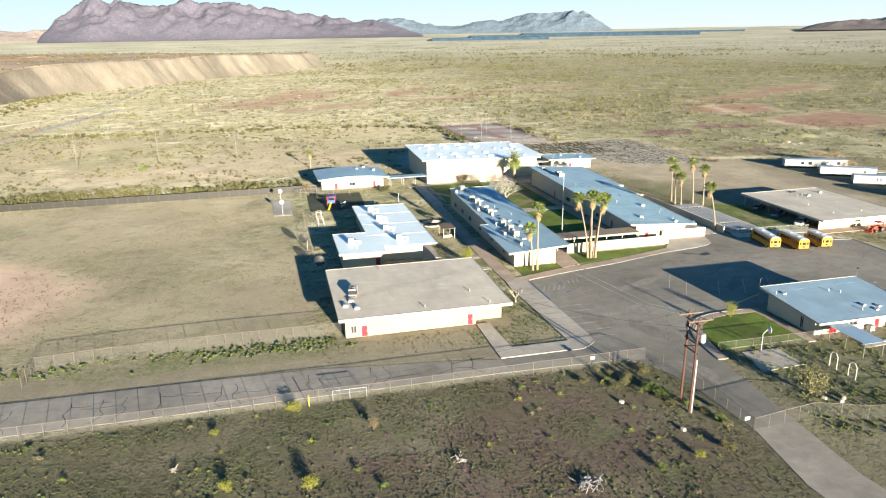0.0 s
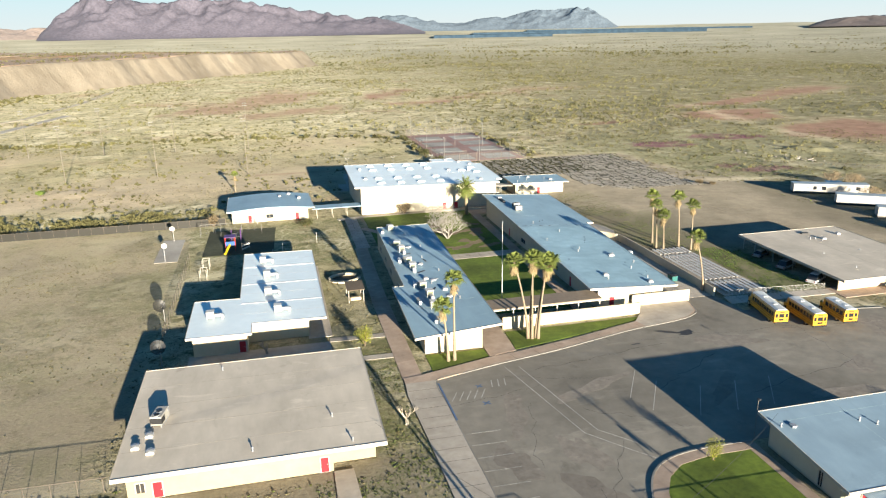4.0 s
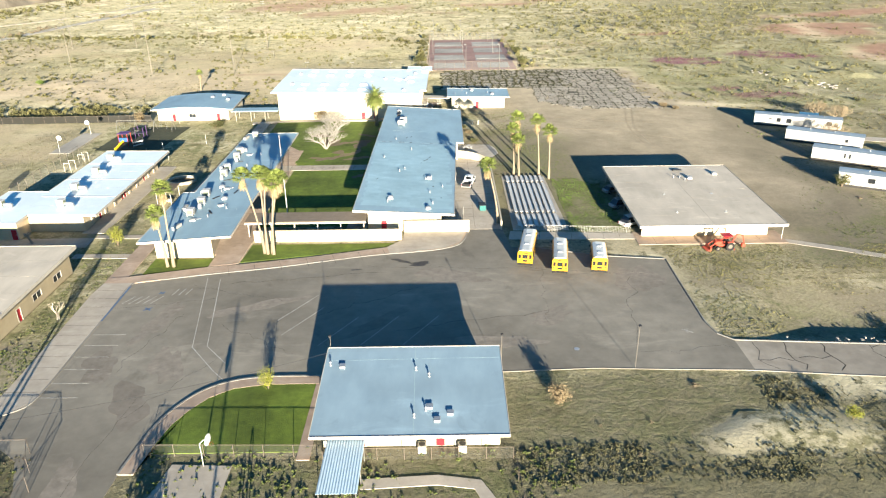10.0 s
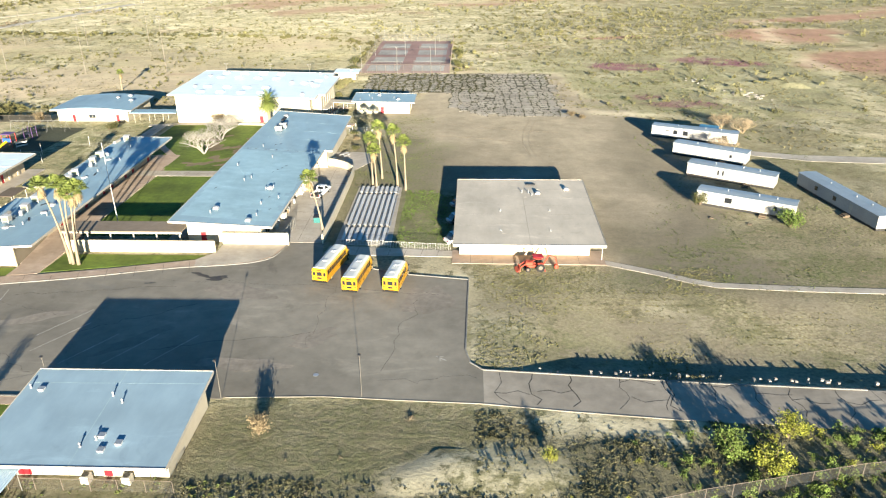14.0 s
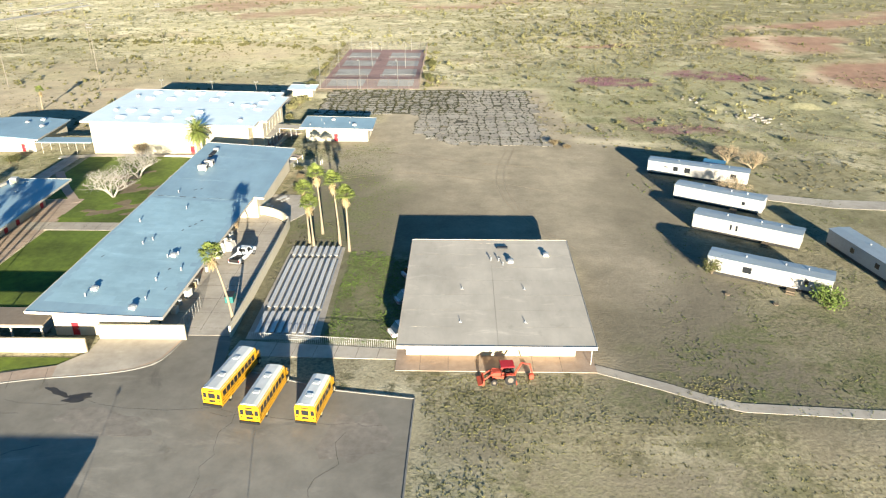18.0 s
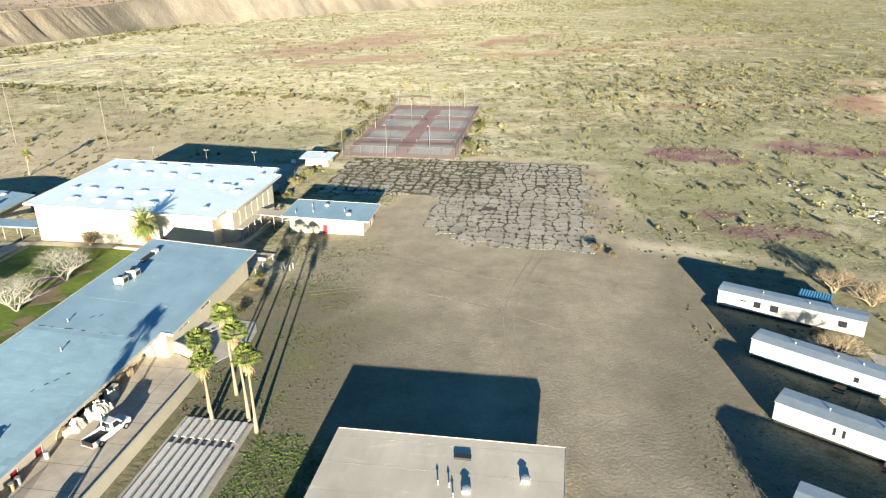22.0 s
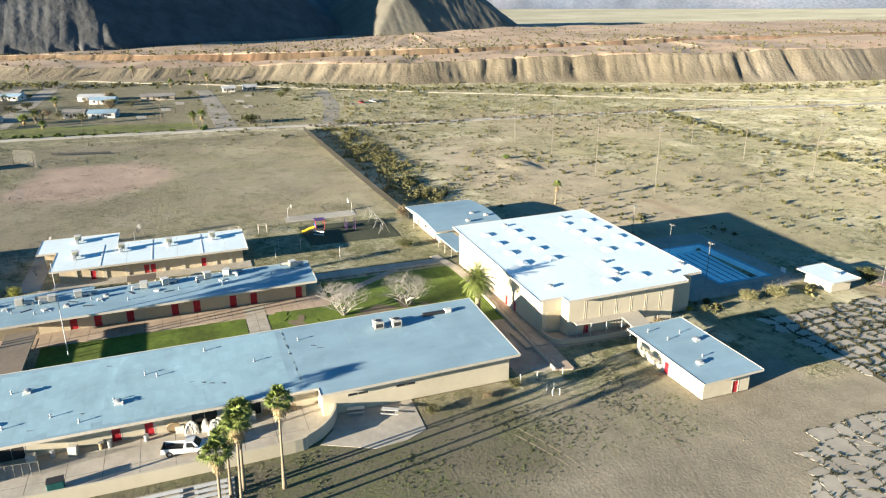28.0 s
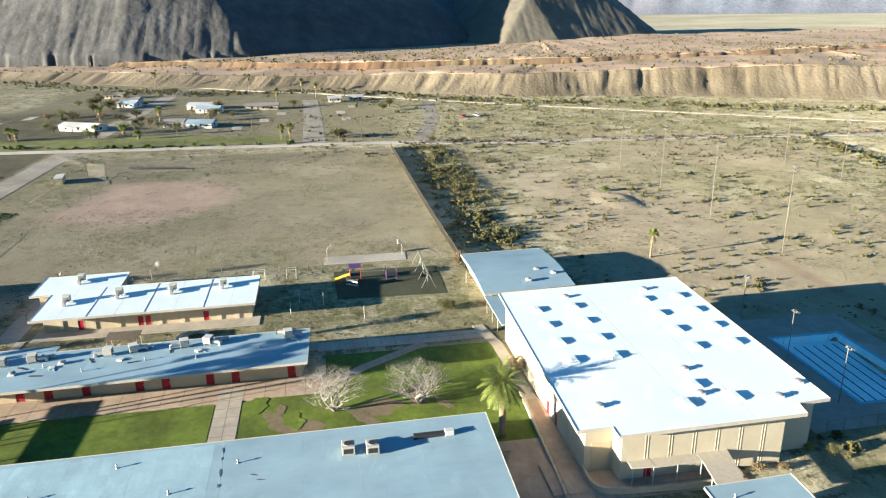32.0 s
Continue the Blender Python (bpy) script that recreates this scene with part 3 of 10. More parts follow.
    def spots(scale, cut, gain, detail=8, rough=0.74):
        return calc("MULTIPLY", calc("SUBTRACT", grain(scale, detail, rough), cut), gain, True)

    col = blend(calc("MULTIPLY", calc("MULTIPLY", spots(0.011, 0.54, 10.0, 6, 0.68), wild), 0.75), col, (0.47, 0.30, 0.185))
    col = blend(calc("MULTIPLY", calc("MULTIPLY", spots(0.042, 0.50, 9.0), wild), 0.6), col, (0.86, 0.75, 0.51))
    col = blend(calc("MULTIPLY", calc("MULTIPLY", spots(0.13, 0.53, 16.0), wild), 0.85), col, (0.20, 0.185, 0.07))
    col = blend(calc("MULTIPLY", calc("MULTIPLY", spots(0.34, 0.55, 16.0), wild), 0.8), col, (0.12, 0.115, 0.048))
    col = blend(calc("MULTIPLY", calc("MULTIPLY", attr("east"), wild), calc("MULTIPLY", spots(0.07, 0.33, 5.0), 0.85)), col, (0.225, 0.20, 0.10))
    col = blend(calc("MULTIPLY", attr("grassy"), calc("MULTIPLY", calc("SUBTRACT", calc("ADD", speck, patchy), 0.62), 2.4, True), True), col, blend(calc("MULTIPLY", calc("SUBTRACT", fine, 0.3), 2.5, True), (0.235, 0.225, 0.10), (0.41, 0.375, 0.185)))
    # darkens the soil: weed shade painted in along with real dark ground
    col = blend(calc("MULTIPLY", attr("dark_soil_shade"), calc("MULTIPLY", calc("SUBTRACT", patchy, 0.12), 2.0, True), True), col, blend(calc("MULTIPLY", calc("SUBTRACT", speck, 0.35), 3.0, True), (0.06, 0.054, 0.031), (0.185, 0.16, 0.093)))
    growth = calc("MULTIPLY", calc("SUBTRACT", calc("ADD", calc("MULTIPLY", speck, 0.8), calc("MULTIPLY", patchy, 0.8)), 0.74), 6.0, True)
    col = blend(calc("MULTIPLY", calc("MULTIPLY", growth, attr("lush")), 0.92, True), col, blend(calc("MULTIPLY", calc("SUBTRACT", fine, 0.3), 2.5, True), (0.10, 0.115, 0.035), (0.26, 0.255, 0.095)))
    tone = n.new("ShaderNodeHueSaturation")
    l.new(calc("ADD", calc("MULTIPLY", patchy, 0.83), 0.17), tone.inputs["Value"])
    tone.inputs["Hue"].default_value, tone.inputs["Saturation"].default_value = 0.511, 0.79
    l.new(col, tone.inputs["Color"])
    col = tone.outputs[0]
    col = blend(calc("MULTIPLY", attr("purple"), calc("MULTIPLY", calc("SUBTRACT", fine, 0.3), 5.0, True), True), col, (0.15, 0.058, 0.09))
    # grey haze blended over the soil colour far from the site
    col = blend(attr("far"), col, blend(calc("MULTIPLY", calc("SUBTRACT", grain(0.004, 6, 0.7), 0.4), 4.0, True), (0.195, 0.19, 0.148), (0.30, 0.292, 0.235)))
    l.new(col, bs.inputs["Base Color"])
    bs.inputs["Roughness"].default_value, bs.inputs["Specular IOR Level"].default_value, bs.inputs["Diffuse Roughness"].default_value = 0.97, 0.1, 0.3
    bp = n.new("ShaderNodeBump")
    bp.inputs["Strength"].default_value, bp.inputs["Distance"].default_value = 0.9, 0.15
    l.new(calc("ADD", calc("MULTIPLY", speck, cover), calc("MULTIPLY", fine, 0.5)), bp.inputs["Height"])
    l.new(bp.outputs[0], bs.inputs["Normal"])
    return m


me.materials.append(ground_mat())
tagged(new("ground", me), "sandy desert ground with scrub, bare yard, weedy fields and a painted hazy distance", "ground", kind="structure")

# ---- pavements ----
LOT_W = [(43.2, 95.6), (45.6, 95.6), (47.6, 96.7), (48.9, 98.4), (49.1, 103.4), (48.9, 111.0), (48.8, 120.7), (48.8, 128.8)]
LOT_N = [(53.2, 130.0), (59.5, 131.6), (69.6, 133.7), (78.3, 136.1), (85.6, 138.0), (93.1, 139.2), (97.5, 140.4), (100.2, 142.6), (101.4, 147.9)]
lot = LOT_W[1:] + LOT_N + [(101.4, 149.0), (107.6, 149.0), (108.6, 140.2), (113.1, 139.9), (123.2, 136.5), (133.2, 134.9), (133.0, 126.0), (132.8, 114.5), (133.5, 111.6), (135.0, 110.0),
       (135.0, 103.2), (125.0, 103.6), (115.9, 104.0), (104.1, 103.7), (103.8, 103.2), (83.0, 103.2), (75.6, 103.0), (71.1, 102.1), (68.2, 100.2), (66.3, 97.4), (65.1, 94.3), (64.5, 90.9), (64.0, 86.0), (63.6, 77.5), (62.8, 68.0),
       (56.4, 67.6), (55.6, 78.4), (54.6, 84.0), (52.4, 88.4), (49.8, 90.4), (32.0, 91.0), (32.0, 95.4)]
slab("parking_lot", lot, -0.30, 0.03, ASPHALT, "worn grey asphalt parking lot with faded lines", "parking lot")
slab("road_south", [(-420, 92.2), (-20, 91.2), (32, 91.0), (32, 95.4), (24.5, 97.0), (4.0, 99.8), (-17.3, 100.6), (-420, 103)], -0.3, 0.025, OLD_ASPHALT, "narrow worn asphalt road along a fence", "road")
slab("road_east", [(135.0, 110.0), (148.8, 108.9), (162.7, 107.8), (181.0, 106.9), (420, 100), (420, 92.5), (177.3, 99.4), (157.1, 100.7), (144.8, 101.9), (135.0, 103.2)], -0.3, 0.025, OLD_ASPHALT, "cracked asphalt road", "road")
slab("drive_south", [(56.4, 67.6), (62.8, 68.0), (61.8, 56), (66, 20), (72, -60), (64, -60), (57.5, 20), (54.6, 56)], -0.3, 0.028, OLD_ASPHALT, "worn asphalt driveway with a gate", "road")
# footways with their expansion joints
slab("pavement_west", LOT_W + [(49.0, 128.8), (44.2, 128.8), (43.9, 125), (44.4, 112), (44.7, 99.0), (35.0, 99.1), (34.5, 109.8), (32.2, 109.8), (32.1, 95.7)], -0.2, 0.14, CONCRETE, "pale concrete footway beside the parking lot", "pavement")
slab("pavement_front", [(48.8, 128.8)] + LOT_N + [(101.4, 149.4), (91.5, 144.2), (87.5, 141.0), (74.6, 137.4), (64.1, 135.0), (58.9, 134.2), (47.1, 131.0), (44.2, 130.6), (44.2, 128.8)], -0.2, 0.14, PINK_CONCRETE, "red tinted concrete footway along the kerb", "pavement")
slab("driveway_apron", [(88.0, 138.6), (93.1, 139.45), (97.4, 140.7), (99.9, 142.8), (101.2, 148.0), (101.2, 149.4), (90.0, 148.6), (90.0, 144.2), (87.4, 141.1)], -0.2, 0.146, CONCRETE, "concrete apron before the long building", "pavement")
kerb = part("kerb", band(smooth_line(LOT_W + LOT_N, 3), 0.08, -0.1, 0.148), KERB)
tagged(kerb, "white painted concrete kerb round the parking lot", "kerb", kind="structure")
ISLAND = [(64.0, 86.2), (64.5, 90.9), (65.1, 94.3), (66.3, 97.4), (68.2, 100.2), (71.1, 102.1), (75.6, 103.0), (83.0, 103.0)]
tagged(part("kerb", band(smooth_line(ISLAND, 5), 0.12, -0.1, 0.19), KERB), "curved pale concrete kerb round the office lawn", "kerb", kind="structure")
inner = [(65.6, 86.2), (66.1, 90.7), (66.7, 93.8), (67.8, 96.4), (69.4, 98.8), (71.8, 100.6), (75.8, 101.4), (83.0, 101.4)]
slab("pavement_island", ISLAND + inner[::-1], -0.1, 0.13, PINK_CONCRETE, "red tinted walk inside the kerb", "pavement")
slab("lawn_office", inner + [(83.0, 89.3), (65.9, 89.3)], -0.1, 0.10, LAWN, "green lawn beside the office", "lawn")
EASTK = [(108.6, 140.2), (113.1, 139.9), (123.2, 136.5), (133.2, 134.9), (133.0, 126.0), (132.8, 114.5), (133.4, 111.6), (135.0, 110.0), (148.8, 108.9), (162.7, 107.8), (181.0, 106.9)]
tagged(part("kerb", band(EASTK, 0.09, -0.1, 0.14), KERB), "white concrete kerb on the east side of the lot", "kerb", kind="structure")
tagged(part("kerb", band([(104.2, 103.5), (115.9, 104.0), (125, 103.5), (134.6, 103.1), (144.8, 101.9), (157.1, 100.7)], 0.07, -0.1, 0.06), OLD_ASPHALT), "pale concrete kerb on the south side of the lot", "kerb", kind="structure")
# service drive behind the long building
slab("service_drive", [(100.0, 148.6), (107.4, 148.6), (107.4, 184.0), (106.4, 187.8), (104.2, 190.4), (101.2, 192.0), (96.3, 192.2), (96.3, 149.4), (100.0, 149.4)], -0.2, 0.06, CONCRETE, "concrete service drive behind a wall", "drive")
slab("patio", [(99.5, 192.6), (104.4, 191.2), (107.0, 189.0), (110.4, 195.6), (110.0, 200.0), (108.6, 203.0), (99.5, 203.6)], -0.2, 0.035, CONCRETE, "concrete patio with picnic tables", "patio")
slab("bleacher_pad", [(109.6, 147.8), (119.6, 147.8), (119.0, 177.6), (109.8, 178.0)], -0.2, 0.05, CONCRETE, "concrete pad under the bleachers", "pad")
slab("pavement_bleachers", [(108.4, 143.8), (130.4, 143.2), (130.4, 145.6), (109.0, 147.4)], -0.2, 0.06, CONCRETE, "concrete walk in front of the bleachers", "pavement")
slab("carport_apron", [(130.4, 140.7), (155.8, 140.6), (155.8, 146.0), (130.4, 146.0)], -0.2, 0.08, PINK_CONCRETE, "tan concrete apron before the flat-roofed building", "pavement")
slab("path_east", strip([(155.6, 141.6), (163.6, 137.8), (168.0, 135.3), (171.4, 133.9), (184.9, 132.9), (230, 131)], 0.85), -0.1, 0.035, CONCRETE, "narrow concrete path through the weeds", "path")
# courtyard between the long wings
slab("lawn_courtyard_south", [(63.0, 151.0), (80.6, 151.0), (81.2, 184.0), (63.4, 184.0)], -0.1, 0.07, LAWN, "green courtyard lawn", "lawn")
slab("lawn_courtyard_north", [(63.4, 188.0), (81.4, 188.0), (82.2, 229.3), (50.6, 229.3), (50.6, 200.2), (60.6, 200.2)], -0.1, 0.07, LAWN, "patchy green courtyard lawn under bare trees", "lawn")
slab("pavement_courtyard", [(58.2, 184.2), (82.2, 184.2), (82.2, 187.8), (58.2, 187.8)], -0.1, 0.09, CONCRETE, "pale concrete cross walk", "pavement")
slab("pavement_wing", [(56.9, 139.0), (62.8, 139.0), (62.8, 184.1), (62.8, 200.0), (56.9, 200.0)], -0.1, 0.085, PINK_CONCRETE, "red tinted walk along the classroom doors", "pavement")
slab("pavement_gym", strip([(43.5, 227.6), (52, 229.3), (70.5, 229.6)], 1.0), -0.1, 0.10, CONCRETE, "concrete walk beside the hall", "pavement")
slab("pavement_hall_court", strip([(47.0, 199.0), (47.0, 229.0)], 1.6), -0.1, 0.095, CONCRETE, "concrete walk between lawns", "pavement")
slab("pavement_corridor", strip([(45.6, 130.6), (45.6, 164.0), (46.4, 199.0)], 1.5), -0.1, 0.08, PINK_CONCRETE, "worn walk along the wing", "pavement")
slab("pavement_diagonal", strip([(62.0, 198.0), (56.0, 206.0), (49.0, 217.0)], 0.9), -0.1, 0.105, PINK_CONCRETE, "diagonal walk across the lawn", "pavement")
slab("pavement_east_wing", [(79.4, 149.0), (81.9, 149.0), (82.6, 229.0), (80.4, 229.0)], -0.1, 0.11, PINK_CONCRETE, "walk under the eaves of the long building", "pavement")
slab("lawn_front", [(64.0, 142.9), (63.6, 135.9), (74.6, 138.2), (87.5, 141.5), (89.0, 142.9)], -0.1, 0.05, LAWN, "strip of lawn with palms before a low wall", "lawn")
slab("lawn_wing_front", [(49.0, 137.6), (49.0, 131.9), (58.6, 134.6), (58.6, 137.4)], -0.1, 0.05, LAWN, "patch of lawn at the end of the wing", "lawn")
slab("walk_entry", [(58.8, 134.4), (63.4, 135.4), (63.8, 150.0), (58.8, 150.0)], -0.1, 0.12, PINK_CONCRETE, "red tinted entry walk", "pavement")
slab("walk_cross", strip([(34.5, 139.3), (45.0, 139.0)], 0.8), -0.1, 0.06, CONCRETE, "concrete walk between buildings", "pavement")
slab("walk_cross", strip([(34.8, 147.6), (45.0, 147.2)], 0.8), -0.1, 0.06, CONCRETE, "concrete walk between buildings", "pavement")
slab("walk_classroom", [(12.4, 143.0), (34.8, 143.0), (34.8, 147.0), (12.4, 147.0)], -0.1, 0.07, CONCRETE, "concrete walk before the classrooms", "pavement")
slab("porch_slab", [(31.4, 149.2), (35.4, 149.2), (35.4, 188.4), (31.4, 188.4)], -0.1, 0.10, CONCRETE, "porch slab along the classrooms", "pavement")
slab("playground_mat", [(9.8, 202.6), (26.0, 203.0), (26.8, 225.0), (10.0, 225.4)], -0.1, 0.05, mat("dark_rubber_chips", (0.0697, 0.0738, 0.041), (0.0451, 0.0492, 0.0287), scale=1.2, rough=0.95, bump=0.03, stain=0.35), "dark olive playground surface of chips", "playground surface")
slab("basketball_slab", [(-0.6, 200.8), (4.6, 200.6), (4.4, 219.4), (-0.8, 219.8)], -0.1, 0.05, mat("pale_slab", (0.41, 0.373, 0.312), (0.361, 0.328, 0.271), scale=0.8, rough=0.9, bump=0.005), "pale concrete basketball slab", "court")
slab("service_road", [(199.4, 206.4), (213.1, 202.4), (420, 185), (420, 178), (213.1, 197.6), (199.4, 202.6)], -0.1, 0.03, CONCRETE, "pale road behind the trailers", "road")
slab("road_west", strip([(-180, -200), (-165, 70), (-160, 134), (-153, 232), (-141, 290), (-138, 342), (-133, 390), (-122, 460), (-105, 560)], 3.2), -0.3, 0.12, mat("dusty_road", (0.47, 0.43, 0.36), (0.40, 0.36, 0.30), scale=0.4, rough=0.95, bump=0.01, stain=0.2), "dusty pale road beyond the playing field", "road")
slab("road_side", strip([(-153, 198.6), (-240, 198), (-330, 196)], 5.0), -0.3, 0.035, OLD_ASPHALT, "side street to the houses", "road")
slab("road_dirt", strip([(-540, -60), (-511, 1), (-475, 72), (-412, 141), (-369, 203), (-322, 258), (-273, 319), (-225, 384), (-186, 439), (-151, 488), (-128, 545), (-118, 652), (-119, 868)], 2.4), -0.3, 0.125, mat("pale_dirt_track", (0.56, 0.49, 0.37), (0.48, 0.41, 0.30), scale=0.6, rough=0.95), "pale dirt road", "road")
slab("road_lane", strip([(-150, 245), (-225, 262), (-300, 270)], 4.0), -0.3, 0.034, OLD_ASPHALT, "asphalt lane", "road")
slab("office_walk", [(83.0, 103.1), (83.0, 88.0), (81.6, 88.0), (81.6, 103.1)], -0.1, 0.12, PINK_CONCRETE, "walk along the office wall", "pavement")
slab("hall_terrace", [(86.5, 226.0), (92.6, 226.0), (92.6, 250), (90.0, 250), (90.0, 230), (86.5, 230)], -0.2, 0.35, PINK_CONCRETE, "raised terrace at the hall", "terrace")
DECK = mat("pool_deck_concrete", (0.33, 0.30, 0.25), (0.27, 0.245, 0.205), scale=0.7, rough=0.9, bump=0.005, fine=18, wide=0.15, stain=0.2)
for plan in (rect(48.0, 86.2, 264.6, 275.95), rect(51.5, 85.4, 289.05, 294.0), rect(51.0, 58.75, 275.95, 289.05), rect(80.65, 86.2, 275.95, 289.05)):
    slab("pool_deck", plan, -0.2, 0.06, DECK, "pale concrete deck round the pool", "deck")


# ---- buildings ----


def wall(parent, p0, p1, top, material=CREAM, holes=(), thick=0.25, z0=-0.05):
    """A wall from p0 to p1 (outer face on its right), under top(x, y); holes: (along, width, low, high, kind), cut through and filled."""
    d = (Vector(p1) - Vector(p0)).normalized()
    a, run = Vector(p0) + d * 0.004, (Vector(p1) - Vector(p0)).length - 0.008
    inward = Vector((-d.y, d.x))
    bm = bmesh.new()
    cuts = sorted({0.0, run, *[min(max(c + s * w / 2, 0), run) for c, w, *_ in holes for s in (-1, 1)]})

    def block(u0, u1, low, high0, high1):
        q = [a + d * u0, a + d * u1, a + d * u1 + inward * thick, a + d * u0 + inward * thick]
        prism([(v.x, v.y) for v in q], low, [high0, high1, high1, high0], bm)

    for u0, u1 in zip(cuts, cuts[1:]):
        if u1 - u0 < 1e-4:
            continue
        h0, h1 = (top(*(a + d * u)) for u in (u0, u1))
        inside = [h for h in holes if h[0] - h[1] / 2 - 1e-4 <= u0 and u1 <= h[0] + h[1] / 2 + 1e-4]
        if inside:
            _, _, low, high, _ = inside[0]
            if low > 0.01:
                block(u0, u1, z0, low, low)
            block(u0, u1, high, h0, h1)
        else:
            block(u0, u1, z0, h0, h1)
    bmesh.ops.remove_doubles(bm, verts=bm.verts, dist=0.001)
    wpart("wall", bm, material, parent)
    for c, w, low, high, kind in holes:
        if kind == "void":
            continue
        q0, q1 = a + d * (c - w / 2), a + d * (c + w / 2)

        def panel(u0, u1, b0, b1, off0, off1, bm=None):
            p = [q0 + d * u0 + inward * off0, q0 + d * u1 + inward * off0, q0 + d * u1 + inward * off1, q0 + d * u0 + inward * off1]
            return prism([(v.x, v.y) for v in p], b0, b1, bm)

        frame_bm = panel(-0.06, 0.06, low, high, -0.02, 0.16)
        panel(w - 0.06, w + 0.06, low, high, -0.02, 0.16, frame_bm)
        panel(0.06, w - 0.06, high - 0.10, high + 0.04, -0.02, 0.16, frame_bm)
        if kind == "door":
            leaf = wpart("door", panel(0.06, w - 0.06, low, high - 0.10, 0.05, 0.11), RED, parent, "red painted steel door")
            knob = panel(w - 0.25, w - 0.15, 0.95, 1.07, 0.0, 0.05)
            bmesh.ops.translate(knob, verts=knob.verts, vec=-base_of(parent))
            part("door_handle", knob, GALV, leaf)
            wpart("door_frame", frame_bm, FASCIA, parent)
        else:
            # a recess gets a flat dark panel that imitates its shade
            pane = wpart("window", panel(0.06, w - 0.06, low, high - 0.10, 0.08, 0.10), PANE if kind == "window" else SHADE_FILL, parent, "dark window" if kind == "window" else "flat dark panel painted as a recess in shade")
            panel(w / 2 - 0.03, w / 2 + 0.03, low, high - 0.1, 0.04, 0.12, frame_bm)
            wpart("window_frame", frame_bm, FASCIA, parent)


def roof(parent, plan, corners, thick, material, fascia=FASCIA, seams=(), seam_mat=SEAM):
    """A roof slab over a plan, on the plane through corners, with a fascia board, edge trim and membrane seams."""
    top = [plane_z(corners, x, y) for x, y in plan]
    ob = wpart("roof", prism(plan, [z - thick for z in top], top), material, parent)
    bm = bmesh.new()
    n = len(plan)
    area = sum(plan[i][0] * plan[(i + 1) % n][1] - plan[(i + 1) % n][0] * plan[i][1] for i in range(n))
    for i in range(n):
        a, b = Vector(plan[i]), Vector(plan[(i + 1) % n])
        d = (b - a).normalized()
        out = Vector((d.y, -d.x)) * (0.06 if area > 0 else -0.06)
        q = [a, b, b + out, a + out]
        za, zb = top[i], top[(i + 1) % n]
        prism([(v.x, v.y) for v in q], [za - thick - 0.02, zb - thick - 0.02, zb - thick - 0.02, za - thick - 0.02], [za + 0.06, zb + 0.06, zb + 0.06, za + 0.06], bm)
    bmesh.ops.remove_doubles(bm, verts=bm.verts, dist=0.001)
    wpart("fascia", bm, fascia, parent)
    for (x0, y0), (x1, y1), half in seams:
        d = Vector((x1 - x0, y1 - y0)).normalized()
        nrm = Vector((-d.y, d.x)) * half
        q = [(x0 - nrm.x, y0 - nrm.y), (x1 - nrm.x, y1 - nrm.y), (x1 + nrm.x, y1 + nrm.y), (x0 + nrm.x, y0 + nrm.y)]
        zs = [plane_z(corners, *p) for p in q]
        wpart("seam", prism(q, [z - 0.02 for z in zs], [z + 0.005 for z in zs]), seam_mat, parent)
    return ob


def walls_round(parent, plan, top, material, holes=None, thick=0.25):
    """Walls round a plan given anticlockwise; holes: by index of the side."""
    for i in range(len(plan)):
        wall(parent, plan[i], plan[(i + 1) % len(plan)], top, material, (holes or {}).get(i, ()), thick)


def build(name, label, category, roof_plan, corners, thick, roof_mat, wall_plan, wall_mat=CREAM, holes=None, seams=(), seam_mat=SEAM, fascia=FASCIA):
    cx, cy = sum(p[0] for p in wall_plan) / len(wall_plan), sum(p[1] for p in wall_plan) / len(wall_plan)
    ob = thing(name, cx, cy, 0, 0, label, category)
    walls_round(ob, wall_plan, lambda x, y: plane_z(corners, x, y) - thick, wall_mat, holes)
    roof(ob, roof_plan, corners, thick, roof_mat, fascia, seams, seam_mat)
    slab_bm = prism(wall_plan, -0.1, 0.06)
    wpart("floor_slab", slab_bm, CONCRETE, ob)
    return ob


def door(c, w=0.95, h=2.1):
    return (c, w, 0.02, h, "door")


def win(c, w=1.6, low=1.0, high=2.1, kind="window"):
    return (c, w, low, high, kind)


# flat-roofed classroom block beside the south road
za = [(8.5, 108.6, 4.0), (38.4, 108.6, 3.9), (38.4, 133.8, 4.4), (8.6, 133.8, 4.5)]
block_a = build("classroom_block", "cream classroom block with a flat grey gravel roof and red doors", "building", rect(8.5, 38.4, 108.5, 133.8), za, 0.45, GREY_ROOF,
                [(9.6, 110.0), (32.2, 110.0), (32.2, 111.6), (37.4, 111.6), (37.4, 133.0), (9.6, 133.0)], BLOCK_CREAM,
                {0: [door(3.2, 1.1), (1.4, 1.0, 0.9, 2.2, "recess"), door(21.6, 1.0)], 2: [], 3: [door(6, 1), win(11, 2.4), win(17, 2.4)], 4: [win(4, 2), win(12, 2)]},
                seams=[((8.8, y), (38.2, y - 0.2), 0.04) for y in (113.5, 118.6, 123.6, 128.8)], seam_mat=GREY_SEAM)
# L-shaped classrooms with a white roof
zw = [(12.6, 145, 3.9), (34.6, 148.6, 3.7), (34.2, 188, 3.9), (20, 190, 4.3)]
